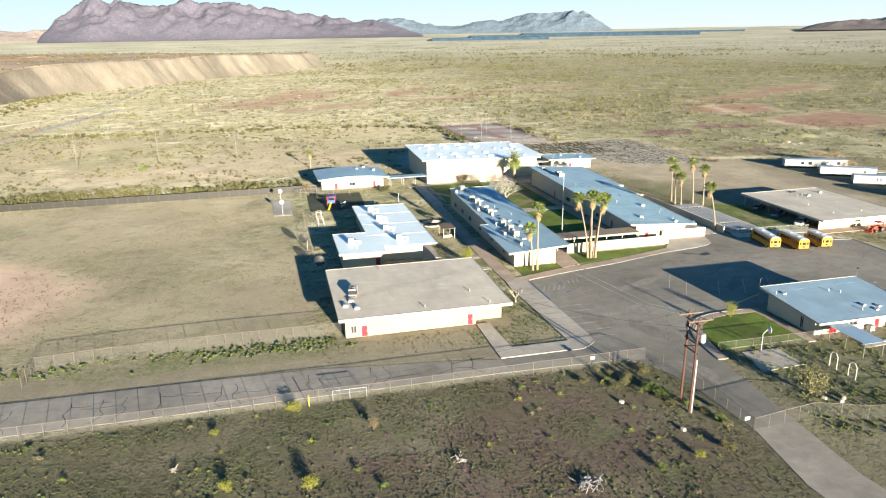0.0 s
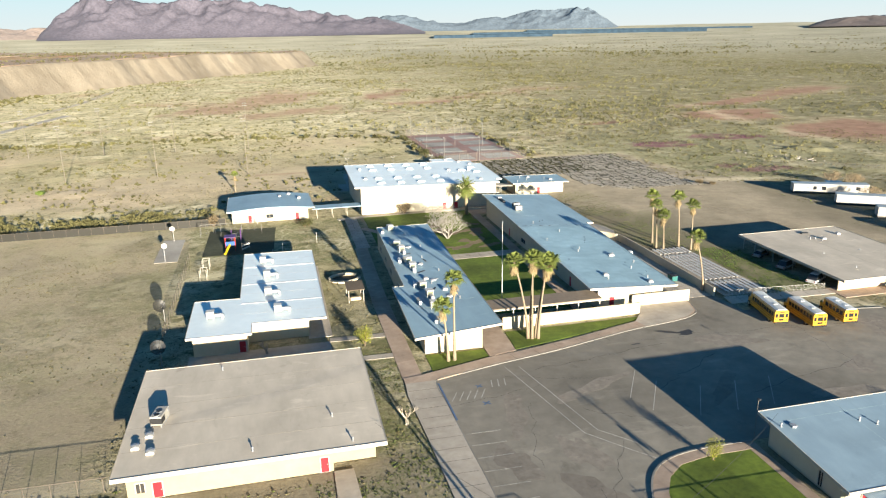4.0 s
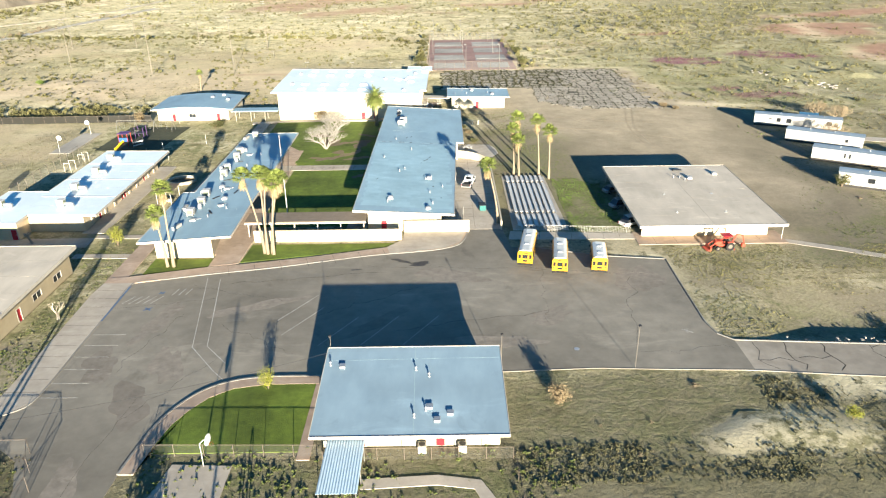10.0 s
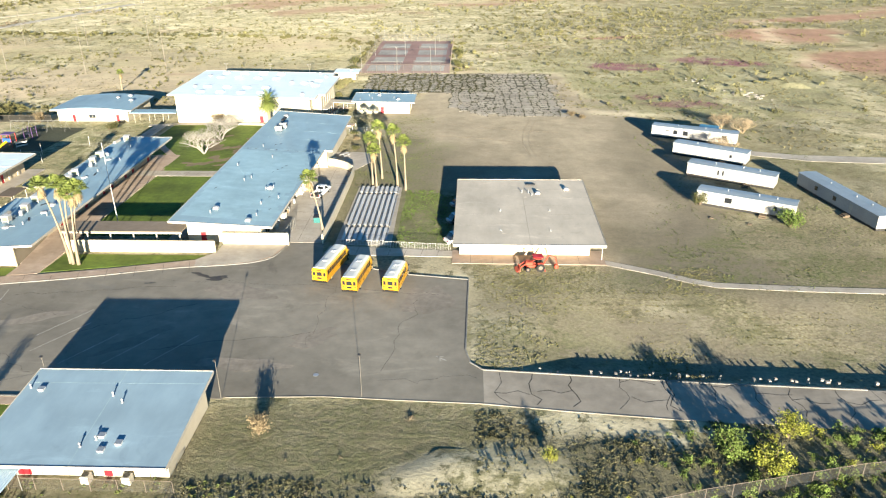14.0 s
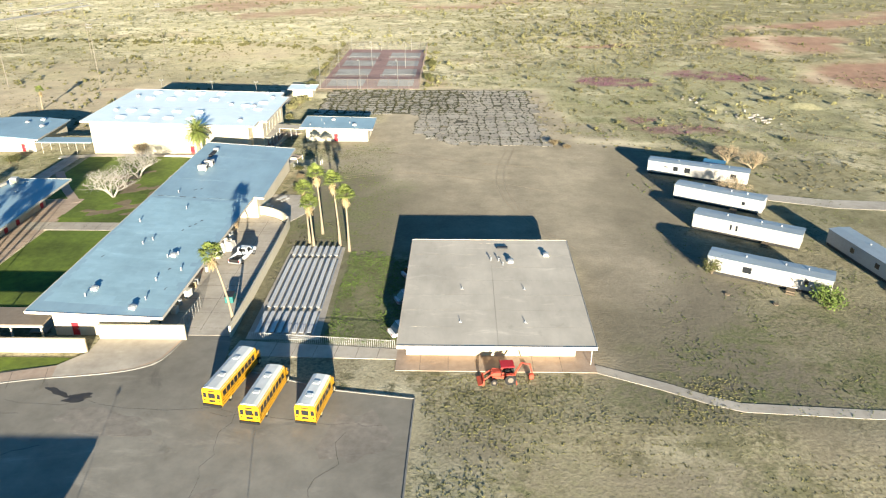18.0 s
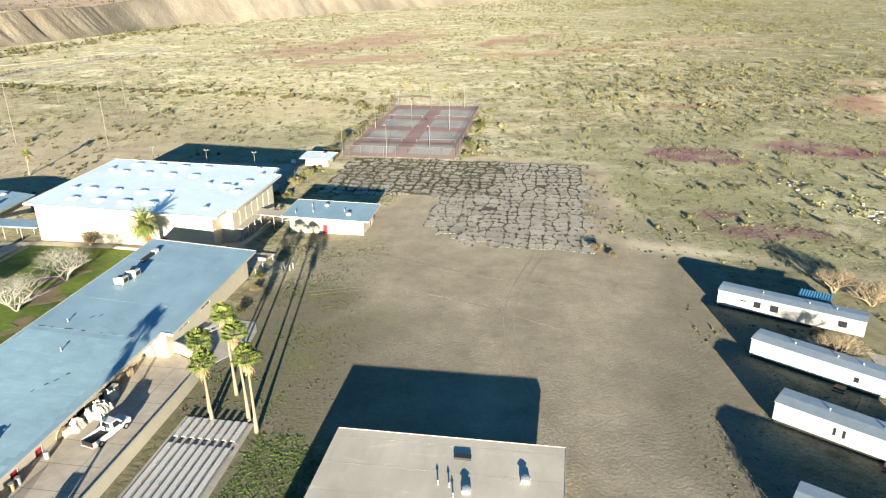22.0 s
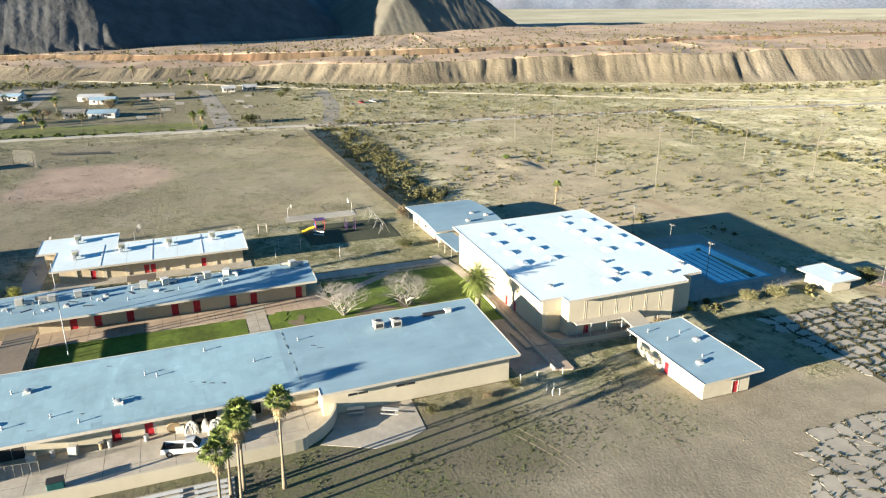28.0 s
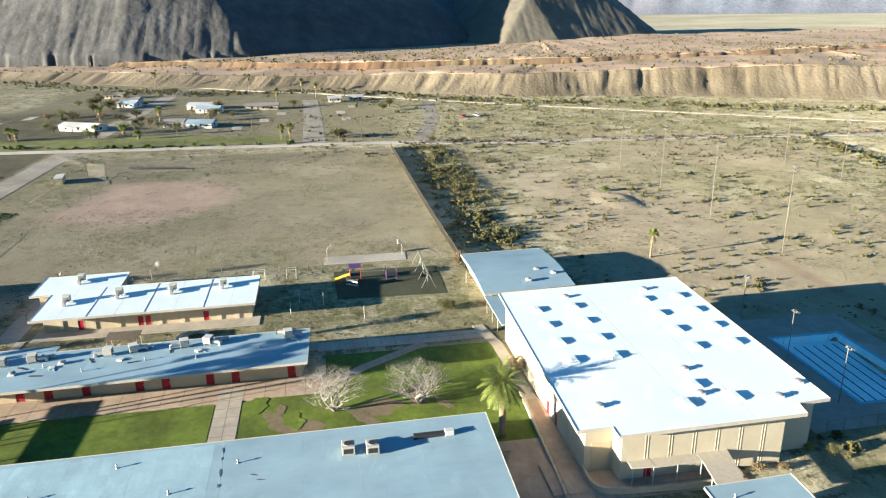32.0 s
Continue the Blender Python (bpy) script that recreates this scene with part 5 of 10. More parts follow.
def bank(name, foot, high, run, back, material, label, gully=1.0, seed=0, rows=16, step=1.6, top_scrub=0):
    """A dumped bank along a foot line: a gullied slope up to a flat top that runs back."""
    line = np.array(smooth_line(foot, 40))
    seg = np.r_[0, np.cumsum(np.hypot(*np.diff(line, axis=0).T))]
    s = np.arange(0, seg[-1], step)
    x, y = np.interp(s, seg, line[:, 0]), np.interp(s, seg, line[:, 1])
    dx, dy = np.gradient(x), np.gradient(y)
    k = np.hypot(dx, dy)
    nx, ny = -dy / k, dx / k
    t = np.r_[np.linspace(0, 1, rows), 1.0 + np.array([0.15, 0.6, 2, 0.25 * back / run, 0.5 * back / run, back / run])]
    tall = np.interp(np.linspace(0, len(line) - 1, len(line)) / (len(line) - 1), np.linspace(0, 1, len(high)), high)
    tall = np.interp(s, seg, tall)[:, None]
    S, T = np.meshgrid(s, t, indexing="ij")
    notch = np.abs(fbm(S + (fbm(S, T * 3, 3.0, seed + 7) - 0.5) * 3, T * 1.5, 23.0, seed, 5) - 0.5) * 2
    fine_notch = np.abs(fbm(S + T * 2, T * 0.6, 8.0, seed + 11, 3) - 0.5) * 2
    cut = (np.clip(1 - notch * 5.5, 0, 1) + 0.45 * np.clip(1 - fine_notch * 4.5, 0, 1) * (0.4 + 1.2 * fbm(S, T * 0, 55, seed + 5)) + 0.25 * fbm(S, T * 2, 3.5, seed + 6)) * np.clip(T * 2.2, 0, 1) * np.clip((1.15 - T) * 4, 0, 1)
    off = T * run + (fbm(S, T * 0, 40, seed + 1, 3) - 0.5) * run * 0.5 + cut * 2.0 * gully * np.interp(s, [0, 980, 1180, 9999], [1.0, 1.0, 0.12, 0.1])[:, None]
    gully = gully * np.interp(s, [0, 980, 1180, 9999], [1.0, 1.0, 0.12, 0.1])[:, None]
    z = np.clip(T, 0, 1) ** 1.1 * tall * (0.88 + 0.24 * fbm(S, T * 0, 90, seed + 2)) - cut * 0.1 * tall * gully - 0.5 * (T < 0.01)
    z = z + (T > 1.05) * (fbm(S, T * run, 45, seed + 3) - 0.5) * 5.0
    z[0, :], z[-1, :] = -1, -1
    px, py = x[:, None] + nx[:, None] * off, y[:, None] + ny[:, None] * off
    if top_scrub:
        rng = np.random.RandomState(seed + 20)
        i, j, f = rng.randint(2, len(s) - 2, top_scrub), rows - 1 + rng.choice([0, 1, 2, 3, 4, 5], top_scrub, p=[0.08, 0.1, 0.16, 0.22, 0.22, 0.22]), rng.rand(top_scrub)
        mid = lambda g: g[i, j] * (1 - f) + g[i, j + 1] * f
        SCRUB.append((np.stack([mid(px), mid(py), mid(z) - 0.1], -1), 0.6 + 1.8 * rng.rand(top_scrub) ** 2))
    ob = sheet(name, px, py, z, material)
    # flat tops take the lightened colour, slopes keep the darker one
    ob.data.materials.append(MESA_TOP)
    flat_top = np.broadcast_to(t[None, :-1] > 0.99, (len(s) - 1, len(t) - 1))
    ob.data.polygons.foreach_set("material_index", flat_top.astype(np.int32).ravel())
    return tagged(ob, label, "bank", kind="structure")


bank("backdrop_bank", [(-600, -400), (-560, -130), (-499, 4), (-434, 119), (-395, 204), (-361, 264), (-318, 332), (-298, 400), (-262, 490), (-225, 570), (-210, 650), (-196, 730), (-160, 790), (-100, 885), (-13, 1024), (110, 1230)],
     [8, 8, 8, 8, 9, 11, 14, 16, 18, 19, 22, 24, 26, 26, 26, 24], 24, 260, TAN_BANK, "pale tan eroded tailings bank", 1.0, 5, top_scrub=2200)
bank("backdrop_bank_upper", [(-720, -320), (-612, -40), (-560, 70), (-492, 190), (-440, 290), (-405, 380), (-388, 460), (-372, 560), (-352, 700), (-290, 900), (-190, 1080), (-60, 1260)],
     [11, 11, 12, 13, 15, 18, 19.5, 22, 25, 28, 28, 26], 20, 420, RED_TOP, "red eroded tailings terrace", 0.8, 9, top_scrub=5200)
DX, DY = np.meshgrid(np.arange(-1500, -560, 5.0), np.arange(-700, 860, 2.2), indexing="ij")


def inside(poly):
    """Distance into a convex-ish plan from its edges, over the dump's grid."""
    d = np.full(DX.shape, 1e9)
    for (x0, y0), (x1, y1) in zip(poly, poly[1:] + poly[:1]):
        ex, ey = x1 - x0, y1 - y0
        d = np.minimum(d, ((DX - x0) * -ey + (DY - y0) * ex) / math.hypot(ex, ey))
    return d


rough_line = (fbm(DX, DY, 110, 41, 3) - 0.5) * 12 - np.clip(0.16 - np.abs(fbm(DX * 0.10 + DY * 0.05, DY, 26, 46, 5) - 0.5), 0, 1) * 9 - np.clip(0.14 - np.abs(fbm(DX * 0.18 - DY * 0.08, DY, 10, 48, 3) - 0.5), 0, 1) * 7 - fbm(DX * 0.10, DY, 7, 47, 2) * 1.4
h1 = np.clip((inside([(-760, -900), (-680, -420), (-598, -50), (-632, 130), (-860, 430), (-1700, 700), (-1700, -900)]) + rough_line) * 0.72, -2, 150)
h2 = np.clip((inside([(-1700, 380), (-930, 380), (-770, 440), (-770, 520), (-838, 690), (-1700, 1100)]) + rough_line * 0.5) * 0.72, -2, 92)
tagged(sheet("backdrop_dump", DX, DY, np.where(h1 > 0, h1 + 15, -3.0) + (fbm(DX, DY, 60, 43) - 0.5) * 5, GREY_DUMP), "huge dark grey waste rock dump", "dump", kind="structure")
tagged(sheet("backdrop_dump_tan", DX, DY, np.where(h2 > 0, h2 + 15, -3.0) + (fbm(DX, DY, 60, 44) - 0.5) * 5, TAN_DUMP), "tan waste rock dump", "dump", kind="structure")


def mountains(name, az0, az1, dist, depth, high, material, label, seed, power=1.0, samples=260, fall=0.0, base=40, coarse=1.0):
    """A range of ridged mountains over a span of azimuths (degrees clockwise from +y)."""
    az = np.radians(np.linspace(az0, az1, samples))[:, None]
    r = dist + np.linspace(0, depth, 44)[None, :]
    X, Y = np.sin(az) * r, np.cos(az) * r
    t = np.linspace(0, 1, 44)[None, :]
    ends = np.clip(np.minimum(np.linspace(0, 1, samples), 1 - np.linspace(0, 1, samples)) * 7, 0, 1)[:, None] ** 0.7
    main = fbm(np.degrees(az) * 40 + t * 0, t * 0, 170, seed, 4) ** power
    ridged = 1.25 - np.abs(fbm(X, Y, 300 * coarse, seed + 1, 5) - 0.5) * 4 - np.abs(fbm(X, Y, 110 * coarse, seed + 2, 2) - 0.5) * 0.5
    z = high * ends * (1 + 0.35 * fall - fall * np.linspace(0, 1, samples)[:, None]) * (0.35 + 1.1 * main) * np.sin(np.clip(t * 1.25, 0, 1) * math.pi / 2) ** 1.3 * (0.55 + 0.5 * ridged) + base
    tagged(sheet(name, X, Y, z, material), label, "mountains", kind="structure")


# distance haze is put into these rock colours; only the hills stay plain brown
mountains("backdrop_mountains_west", -34, -12.0, 4150, 400, 105, mat("haze_orange_rock", (0.30, 0.245, 0.215), (0.27, 0.215, 0.19), scale=0.004, rough=1), "orange desert range, paled by haze in its colour", 51)
mountains("backdrop_mountains", -15.0, 12.5, 3900, 650, 160, mat("haze_purple_rock", (0.124, 0.113, 0.14), (0.106, 0.098, 0.124), scale=0.004, rough=1), "rugged brown desert range, purpled by haze in its colour", 77, 0.7, 300, 0.75)
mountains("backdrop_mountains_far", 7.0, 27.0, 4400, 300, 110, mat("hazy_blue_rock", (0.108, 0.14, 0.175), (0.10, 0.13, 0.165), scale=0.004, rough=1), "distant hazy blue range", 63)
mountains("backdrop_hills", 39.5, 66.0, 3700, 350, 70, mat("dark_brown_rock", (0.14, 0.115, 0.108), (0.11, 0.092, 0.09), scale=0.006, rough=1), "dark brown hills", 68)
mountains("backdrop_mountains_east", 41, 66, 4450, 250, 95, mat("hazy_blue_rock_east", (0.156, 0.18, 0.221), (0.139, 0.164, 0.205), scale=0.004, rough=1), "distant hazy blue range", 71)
mountains("backdrop_mountains_snowy", -96, -30, 3550, 1050, 330, mat("snowy_haze_rock", (0.155, 0.162, 0.195), (0.109, 0.133, 0.179), scale=0.0025, rough=1), "distant snowy range, blued by haze in its colour", 83, base=20, coarse=5.0)
HAZE = bpy.data.materials.new("pale_sky")
HAZE.use_nodes = True
hn, hl = HAZE.node_tree.nodes, HAZE.node_tree.links
glow, spot, split, fade = hn.new("ShaderNodeEmission"), hn.new("ShaderNodeNewGeometry"), hn.new("ShaderNodeSeparateXYZ"), hn.new("ShaderNodeValToRGB")
span = hn.new("ShaderNodeMapRange")
span.inputs[1].default_value, span.inputs[2].default_value = 60, 380
hl.new(spot.outputs["Position"], split.inputs[0])
hl.new(split.outputs[2], span.inputs[0])
hl.new(span.outputs[0], fade.inputs[0])
fade.color_ramp.elements[0].color, fade.color_ramp.elements[1].color = (0.80, 0.84, 0.83, 1), (0.60, 0.83, 0.90, 1)
hl.new(fade.outputs[0], glow.inputs[0])
glow.inputs[1].default_value = 0.27
hl.new(glow.outputs[0], hn["Material Output"].inputs[0])
bm = bmesh.new()
bmesh.ops.create_cone(bm, cap_ends=False, segments=96, radius1=4770, radius2=4770, depth=640, matrix=pose(60, 150, 280))
tagged(part("backdrop_sky", bm, HAZE, smooth=True), "pale hazy sky low over the horizon", "sky", kind="structure")
SOLAR = mat("solar_panels", (0.042, 0.07, 0.10), (0.032, 0.055, 0.082), scale=0.02, rough=0.9, spec=0.05)


def sector(az0, az1, r0, r1):
    a = [radians(v) for v in np.linspace(az0, az1, 24)]
    return [(math.sin(v) * r0, math.cos(v) * r0) for v in a] + [(math.sin(v) * r1, math.cos(v) * r1) for v in a[::-1]]


for a0, a1, r0, r1 in ((13, 22, 3150, 3420), (16, 33, 3500, 3900), (20, 36, 3960, 4300)):
    tagged(part("backdrop_solar_field", prism(sector(a0, a1, r0, r1), 20, (0.5 * (r0 + r1) - 1650) * 0.0172 + 6), SOLAR), "dark blue solar field far off", "solar field", kind="structure")

# ---- plants ----
SHRUB = mat("creosote_leaf", (0.128, 0.118, 0.046), (0.082, 0.078, 0.031), scale=0.15, rough=0.85, island=0.3, wide=0.02, stain=0.3)
SHRUB_PALE = mat("bursage_leaf", (0.195, 0.18, 0.08), (0.125, 0.118, 0.053), scale=0.15, rough=0.85, island=0.35, wide=0.02, stain=0.3)
SHRUB_YELLOW = mat("brittlebush", (0.25, 0.255, 0.028), (0.14, 0.15, 0.03), scale=0.8, rough=0.85, island=0.35)
SHRUB_GREEN = mat("green_shrub_leaf", (0.125, 0.172, 0.034), (0.078, 0.11, 0.024), scale=0.35, rough=0.85, island=0.35, wide=0.3, stain=0.35)
SHRUB_DRY = mat("dry_brush", (0.18, 0.148, 0.0984), (0.123, 0.0984, 0.0656), scale=0.5, rough=0.9, island=0.3)
WEED = mat("weeds", (0.122, 0.145, 0.04), (0.078, 0.094, 0.027), scale=0.3, rough=0.9, island=0.4)
PURPLE = mat("purple_flowers", (0.15, 0.062, 0.098), (0.10, 0.044, 0.066), scale=1, rough=0.9, island=0.4)


def tufts(centres, radii, heights, leaves, size, seed):
    """Loose leaf triangles filling a low dome round each centre."""
    rng = np.random.RandomState(seed)
    n = len(centres)
    c = np.repeat(np.asarray(centres, float), leaves, 0)
    r, h = np.repeat(radii, leaves), np.repeat(heights, leaves)
    ang, rad, up = rng.rand(n * leaves) * 2 * np.pi, np.sqrt(rng.rand(n * leaves)), rng.rand(n * leaves) ** 0.8
    lump = 0.75 + 0.5 * np.sin(ang * 3 + np.repeat(rng.rand(n) * 9, leaves))
    k = np.sqrt(np.clip(1 - (up * 0.92) ** 2, 0, 1)) * lump
    p = c + np.stack([np.cos(ang) * rad * r * k, np.sin(ang) * rad * r * k, up * h], -1)
    s = (np.repeat(radii, leaves) * size)[:, None]
    a, b = rng.randn(n * leaves, 3), rng.randn(n * leaves, 3)
    a, b = a / np.linalg.norm(a, axis=1, keepdims=True) * s, b / np.linalg.norm(b, axis=1, keepdims=True) * s
    tri = np.stack([p + a, p - 0.5 * a + b, p - 0.5 * a - b], 1)
    tri[..., 2] = np.maximum(tri[..., 2], c[:, None, 2] - 0.05)
    return tri.reshape(-1, 3)


def ground_at(x, y):
    i = np.clip(np.searchsorted(gx[:, 0], x) - 1, 0, gx.shape[0] - 2)
    j = np.clip(np.searchsorted(gy[0], y) - 1, 0, gy.shape[1] - 2)
    return rise[i, j]


def field_at(data, x, y):
    i = np.clip(np.searchsorted(gx[:, 0], x) - 1, 0, gx.shape[0] - 2)
    j = np.clip(np.searchsorted(gy[0], y) - 1, 0, gy.shape[1] - 2)
    return data[i, j]


def scatter(name, label, x0, x1, y0, y1, count, chance, rlo, rhi, tall, leaves, size, material, seed):
    rng = np.random.RandomState(seed)
    x, y = x0 + rng.rand(count) * (x1 - x0), y0 + rng.rand(count) * (y1 - y0)
    keep = rng.rand(count) < chance(x, y)
    x, y = x[keep], y[keep]
    r = rlo + (rhi - rlo) * rng.rand(len(x)) ** 2.2
    tris = tufts(np.stack([x, y, ground_at(x, y)], -1), r, r * tall * (0.7 + 0.6 * rng.rand(len(x))), leaves, size, seed + 1)
    ob = new(name, quick_mesh(name, tris, 3, material))
    return tagged(ob, label, "shrubs", kind="stuff")


def off_site(x, y):
    return 1 - field_at(np.clip(np.maximum.reduce([flat * 0 + zone(-140, 170, 90, 306, 2, 0), zone(88, 130, 300, 390, 2, 0), zone(-150, 90, 262, 400, 3, 3), zone(150, 215, 150, 250, 2, 3), 0.35 * zone(158, 300, 236, 350, 6, 8), 0.95 * pale]), 0, 1), x, y)


wash = lambda x, y: np.clip(fbm(x, y, 90, 61, 3) * 3.2 - 1.15, 0.08, 1) * (0.55 + 0.45 * np.clip((y - 280) / 120, 0, 1))
thick = lambda x, y: np.clip(0.45 + (x + 150) / 650, 0.35, 1.15)
scatter("desert_shrubs", "olive creosote scrub over the desert floor", -380, 760, 240, 1250, 62000, lambda x, y: off_site(x, y) * wash(x, y) * thick(x, y) * (1 - 0.8 * field_at(red, x, y)), 0.35, 1.75, 0.8, 18, 0.28, SHRUB, 301)
scatter("wash_brush", "yellow green brush crowded along the washes", -380, 760, 250, 1150, 30000, lambda x, y: off_site(x, y) * np.clip(fbm(x, y * 1.6, 60, 64, 4) * 5.0 - 2.35, 0, 1) * thick(x, y) * (1 - 0.9 * field_at(red, x, y)), 0.6, 2.3, 0.75, 26, 0.24, SHRUB_PALE, 341)
scatter("dotted_scrub", "small pale green bushes dotted over the desert floor", -330, 620, 235, 760, 60000, lambda x, y: off_site(x, y) * (0.25 + 0.75 * wash(y, x)) * (1 - 0.9 * field_at(red, x, y)), 0.2, 0.95, 0.8, 9, 0.34, SHRUB_PALE, 321)
for centres, r in SCRUB:
    tagged(new("terrace_scrub", quick_mesh("terrace_scrub", tufts(centres, r, r * 0.8, 10, 0.4, 331), 3, SHRUB)), "dry scrub on a tailings terrace", "shrubs", kind="stuff")
scatter("far_shrubs", "olive creosote scrub far off", -900, 2300, 1150, 2900, 52000, lambda x, y: wash(x, y) * thick(x, y), 0.8, 3.4, 0.8, 8, 0.5, SHRUB, 303)
scatter("near_shrubs", "mixed low desert scrub in the foreground", -110, 180, 20, 89, 900, lambda x, y: np.clip(field_at(veg, x, y) * 1.2 - 0.15, 0, 1) * (x < 50) * np.where(x > 38, 1.0, 0.45), 0.18, 0.75, 0.7, 90, 0.14, SHRUB_GREEN, 305)
scatter("dry_brush", "dry grey brush", -110, 200, 20, 101, 700, lambda x, y: ((x < 50) | (x > 106)) * ((y < 89) | (x > 106)) * 0.5, 0.2, 0.7, 0.6, 80, 0.13, SHRUB_DRY, 307)
scatter("yellow_bushes", "yellow flowering brittlebush", -60, 190, 48, 101, 400, lambda x, y: ((y < 88) & (x < 50) | (x > 138)) * 0.35, 0.2, 0.7, 0.9, 90, 0.13, SHRUB_YELLOW, 309)
scatter("purple_flowers", "patches of purple wildflowers beside the scrub", 170, 265, 240, 345, 16000, lambda x, y: np.clip(field_at(purple, x, y) * 1.2, 0, 1) * 0.32, 0.15, 0.5, 0.6, 16, 0.3, PURPLE, 317)
scatter("purple_flowers", "patches of purple wildflowers", -50, 215, 40, 300, 9000, lambda x, y: np.clip(field_at(purple, x, y) * 1.4, 0, 1) * 0.6, 0.14, 0.4, 0.7, 22, 0.25, PURPLE, 311)
scatter("ditch_bushes", "bushes crowded in the ditch beside the road", 140, 205, 84, 100, 900, lambda x, y: np.clip((x - 150) / 14, 0, 1) * (0.35 + 0.4 * (y < 95)), 0.35, 1.25, 0.8, 150, 0.11, SHRUB_GREEN, 313)
scatter("ditch_flowers", "yellow flowering brush among the ditch bushes", 150, 205, 84, 99, 260, lambda x, y: np.clip((x - 150) / 14, 0, 1) * 0.6, 0.3, 1.0, 0.9, 120, 0.12, SHRUB_YELLOW, 319)
scatter("field_shrubs", "round shrubs beyond the field fence", -140, 10, 232, 268, 5000, lambda x, y: np.clip(1.0 - np.abs(y - 243 + 0.02 * x) / 11, 0, 1) * (0.3 + 0.7 * np.clip(fbm(x, y, 9, 71) * 4 - 1.3, 0, 1)), 0.5, 1.7, 0.75, 44, 0.2, SHRUB, 315)

# ---- palms and trees ----


def tube(points, radii, sides=7, bm=None):
    bm = bm or bmesh.new()
    rings = []
    for i, (p, r) in enumerate(zip(points, radii)):
        a, b = Vector(points[max(i - 1, 0)]), Vector(points[min(i + 1, len(points) - 1)])
        q = (b - a).to_track_quat("Z", "Y")
        rings.append([bm.verts.new(Vector(p) + q @ Vector((math.cos(t) * r, math.sin(t) * r, 0))) for t in [2 * math.pi * k / sides for k in range(sides)]])
    for a, b in zip(rings, rings[1:]):
        for k in range(sides):
            bm.faces.new((a[k], a[(k + 1) % sides], b[(k + 1) % sides], b[k]))
    bm.faces.new(rings[0][::-1])
    bm.faces.new(rings[-1])
    return bm


def fan_leaf(bm, root, way, length, blades, rng, droop):
    """A fan-palm leaf: a stalk, then blades that spread from its tip."""
    way = Vector(way).normalized()
    side = way.cross(Vector((0, 0, 1)))
    side = side.normalized() if side.length > 0.01 else Vector((1, 0, 0))
    up = side.cross(way)
    tip = Vector(root) + way * length * 0.55
    w = 0.02
    bm.faces.new([bm.verts.new(v) for v in (Vector(root) - side * w, Vector(root) + side * w, tip + side * w, tip - side * w)])
    for k in range(blades):
        a = (k / (blades - 1) - 0.5) * 3.6
        d = way * math.cos(a) + side * math.sin(a)
        ln = length * (0.62 - 0.10 * abs(a)) * rng.uniform(0.85, 1.1)
        p1 = tip + d * ln * 0.55 + up * 0.05
        p2 = tip + d * ln - Vector((0, 0, droop * ln))
        s = d.cross(up).normalized() * ln * 0.10
        bm.faces.new([bm.verts.new(v) for v in (tip, p1 + s, p2, p1 - s)])


def fan_palm(x, y, h, lean, seed, crown=1.5, label="tall fan palm with a pale trunk and small green crown", group="fan palms"):
    rng = random.Random(seed)
    ob = thing("fan_palm", x, y, 0, 0, label, "palm tree", group)
    top = Vector((lean[0], lean[1], h - crown * 0.9))
    pts = [(lean[0] * t ** 1.6, lean[1] * t ** 1.6, (h - crown * 0.9) * t - 0.1) for t in [i / 10 for i in range(11)]]
    rad = [0.32 - 0.14 * min(1, t * 3) - 0.05 * t for t in [i / 10 for i in range(11)]]
    part("trunk", tube(pts, rad, 8), PALE_TRUNK, ob, smooth=True)
    bm = bmesh.new()
    for i in range(38):
        az, el = i * 2.4 + rng.uniform(-0.3, 0.3), math.radians(84 - 96 * (i / 38) + rng.uniform(-12, 12))
        way = (math.cos(az) * math.cos(el), math.sin(az) * math.cos(el), math.sin(el))
        fan_leaf(bm, top, way, crown * rng.uniform(0.95, 1.25), 11, rng, 0.30)
    part("crown", bm, FROND, ob)
    bm = bmesh.new()
    for i in range(34):
        az, el = i * 2.4 + 1, math.radians(rng.uniform(-84, -40))
        fan_leaf(bm, top - Vector((0, 0, rng.uniform(0.05, crown * 0.9))), (math.cos(az) * math.cos(el), math.sin(az) * math.cos(el), math.sin(el)), crown * rng.uniform(0.6, 0.85), 6, rng, 0.4)
    part("skirt", bm, DRY_FROND, ob, "dry brown hanging fronds")
    return ob


for i, (x, y, h, lx, ly) in enumerate(((112.6, 178.9, 11.6, -0.3, 0.4), (114.1, 183.4, 12.9, -0.5, 0.2), (118.0, 178.3, 13.4, -0.7, 0.4), (119.9, 176.1, 11.8, -0.2, 0.2), (107.1, 151.3, 12.4, -2.0, 0.6), (113.6, 177.4, 9.6, -0.4, 0.2))):
    fan_palm(x, y, h, (lx, ly), 20 + i, 1.6)
for i, (x, y, h, lx, ly) in enumerate(((66.9, 139.4, 15.0, -2.4, 0.6), (67.5, 139.1, 15.4, 0.0, 0.4), (68.2, 139.3, 14.6, 2.2, 0.4), (67.2, 139.6, 14.8, 0.9, 0.9), (68.5, 138.9, 14.0, 1.3, 0.1))):
    fan_palm(x, y, h, (lx, ly), 30 + i, 1.6, "fan palm from a clump of five on the front lawn")
for i, (x, y, h, lx, ly) in enumerate(((52.1, 134.7, 10.4, -0.7, 0.3), (53.1, 134.7, 14.6, 0.1, 0.3))):
    fan_palm(x, y, h, (lx, ly), 40 + i, 1.55, "fan palm beside the end of the narrow wing")
fan_palm(14.4, 275.0, 6.8, (0.2, 0.2), 50, 1.3, "small fan palm beyond the kindergarten")


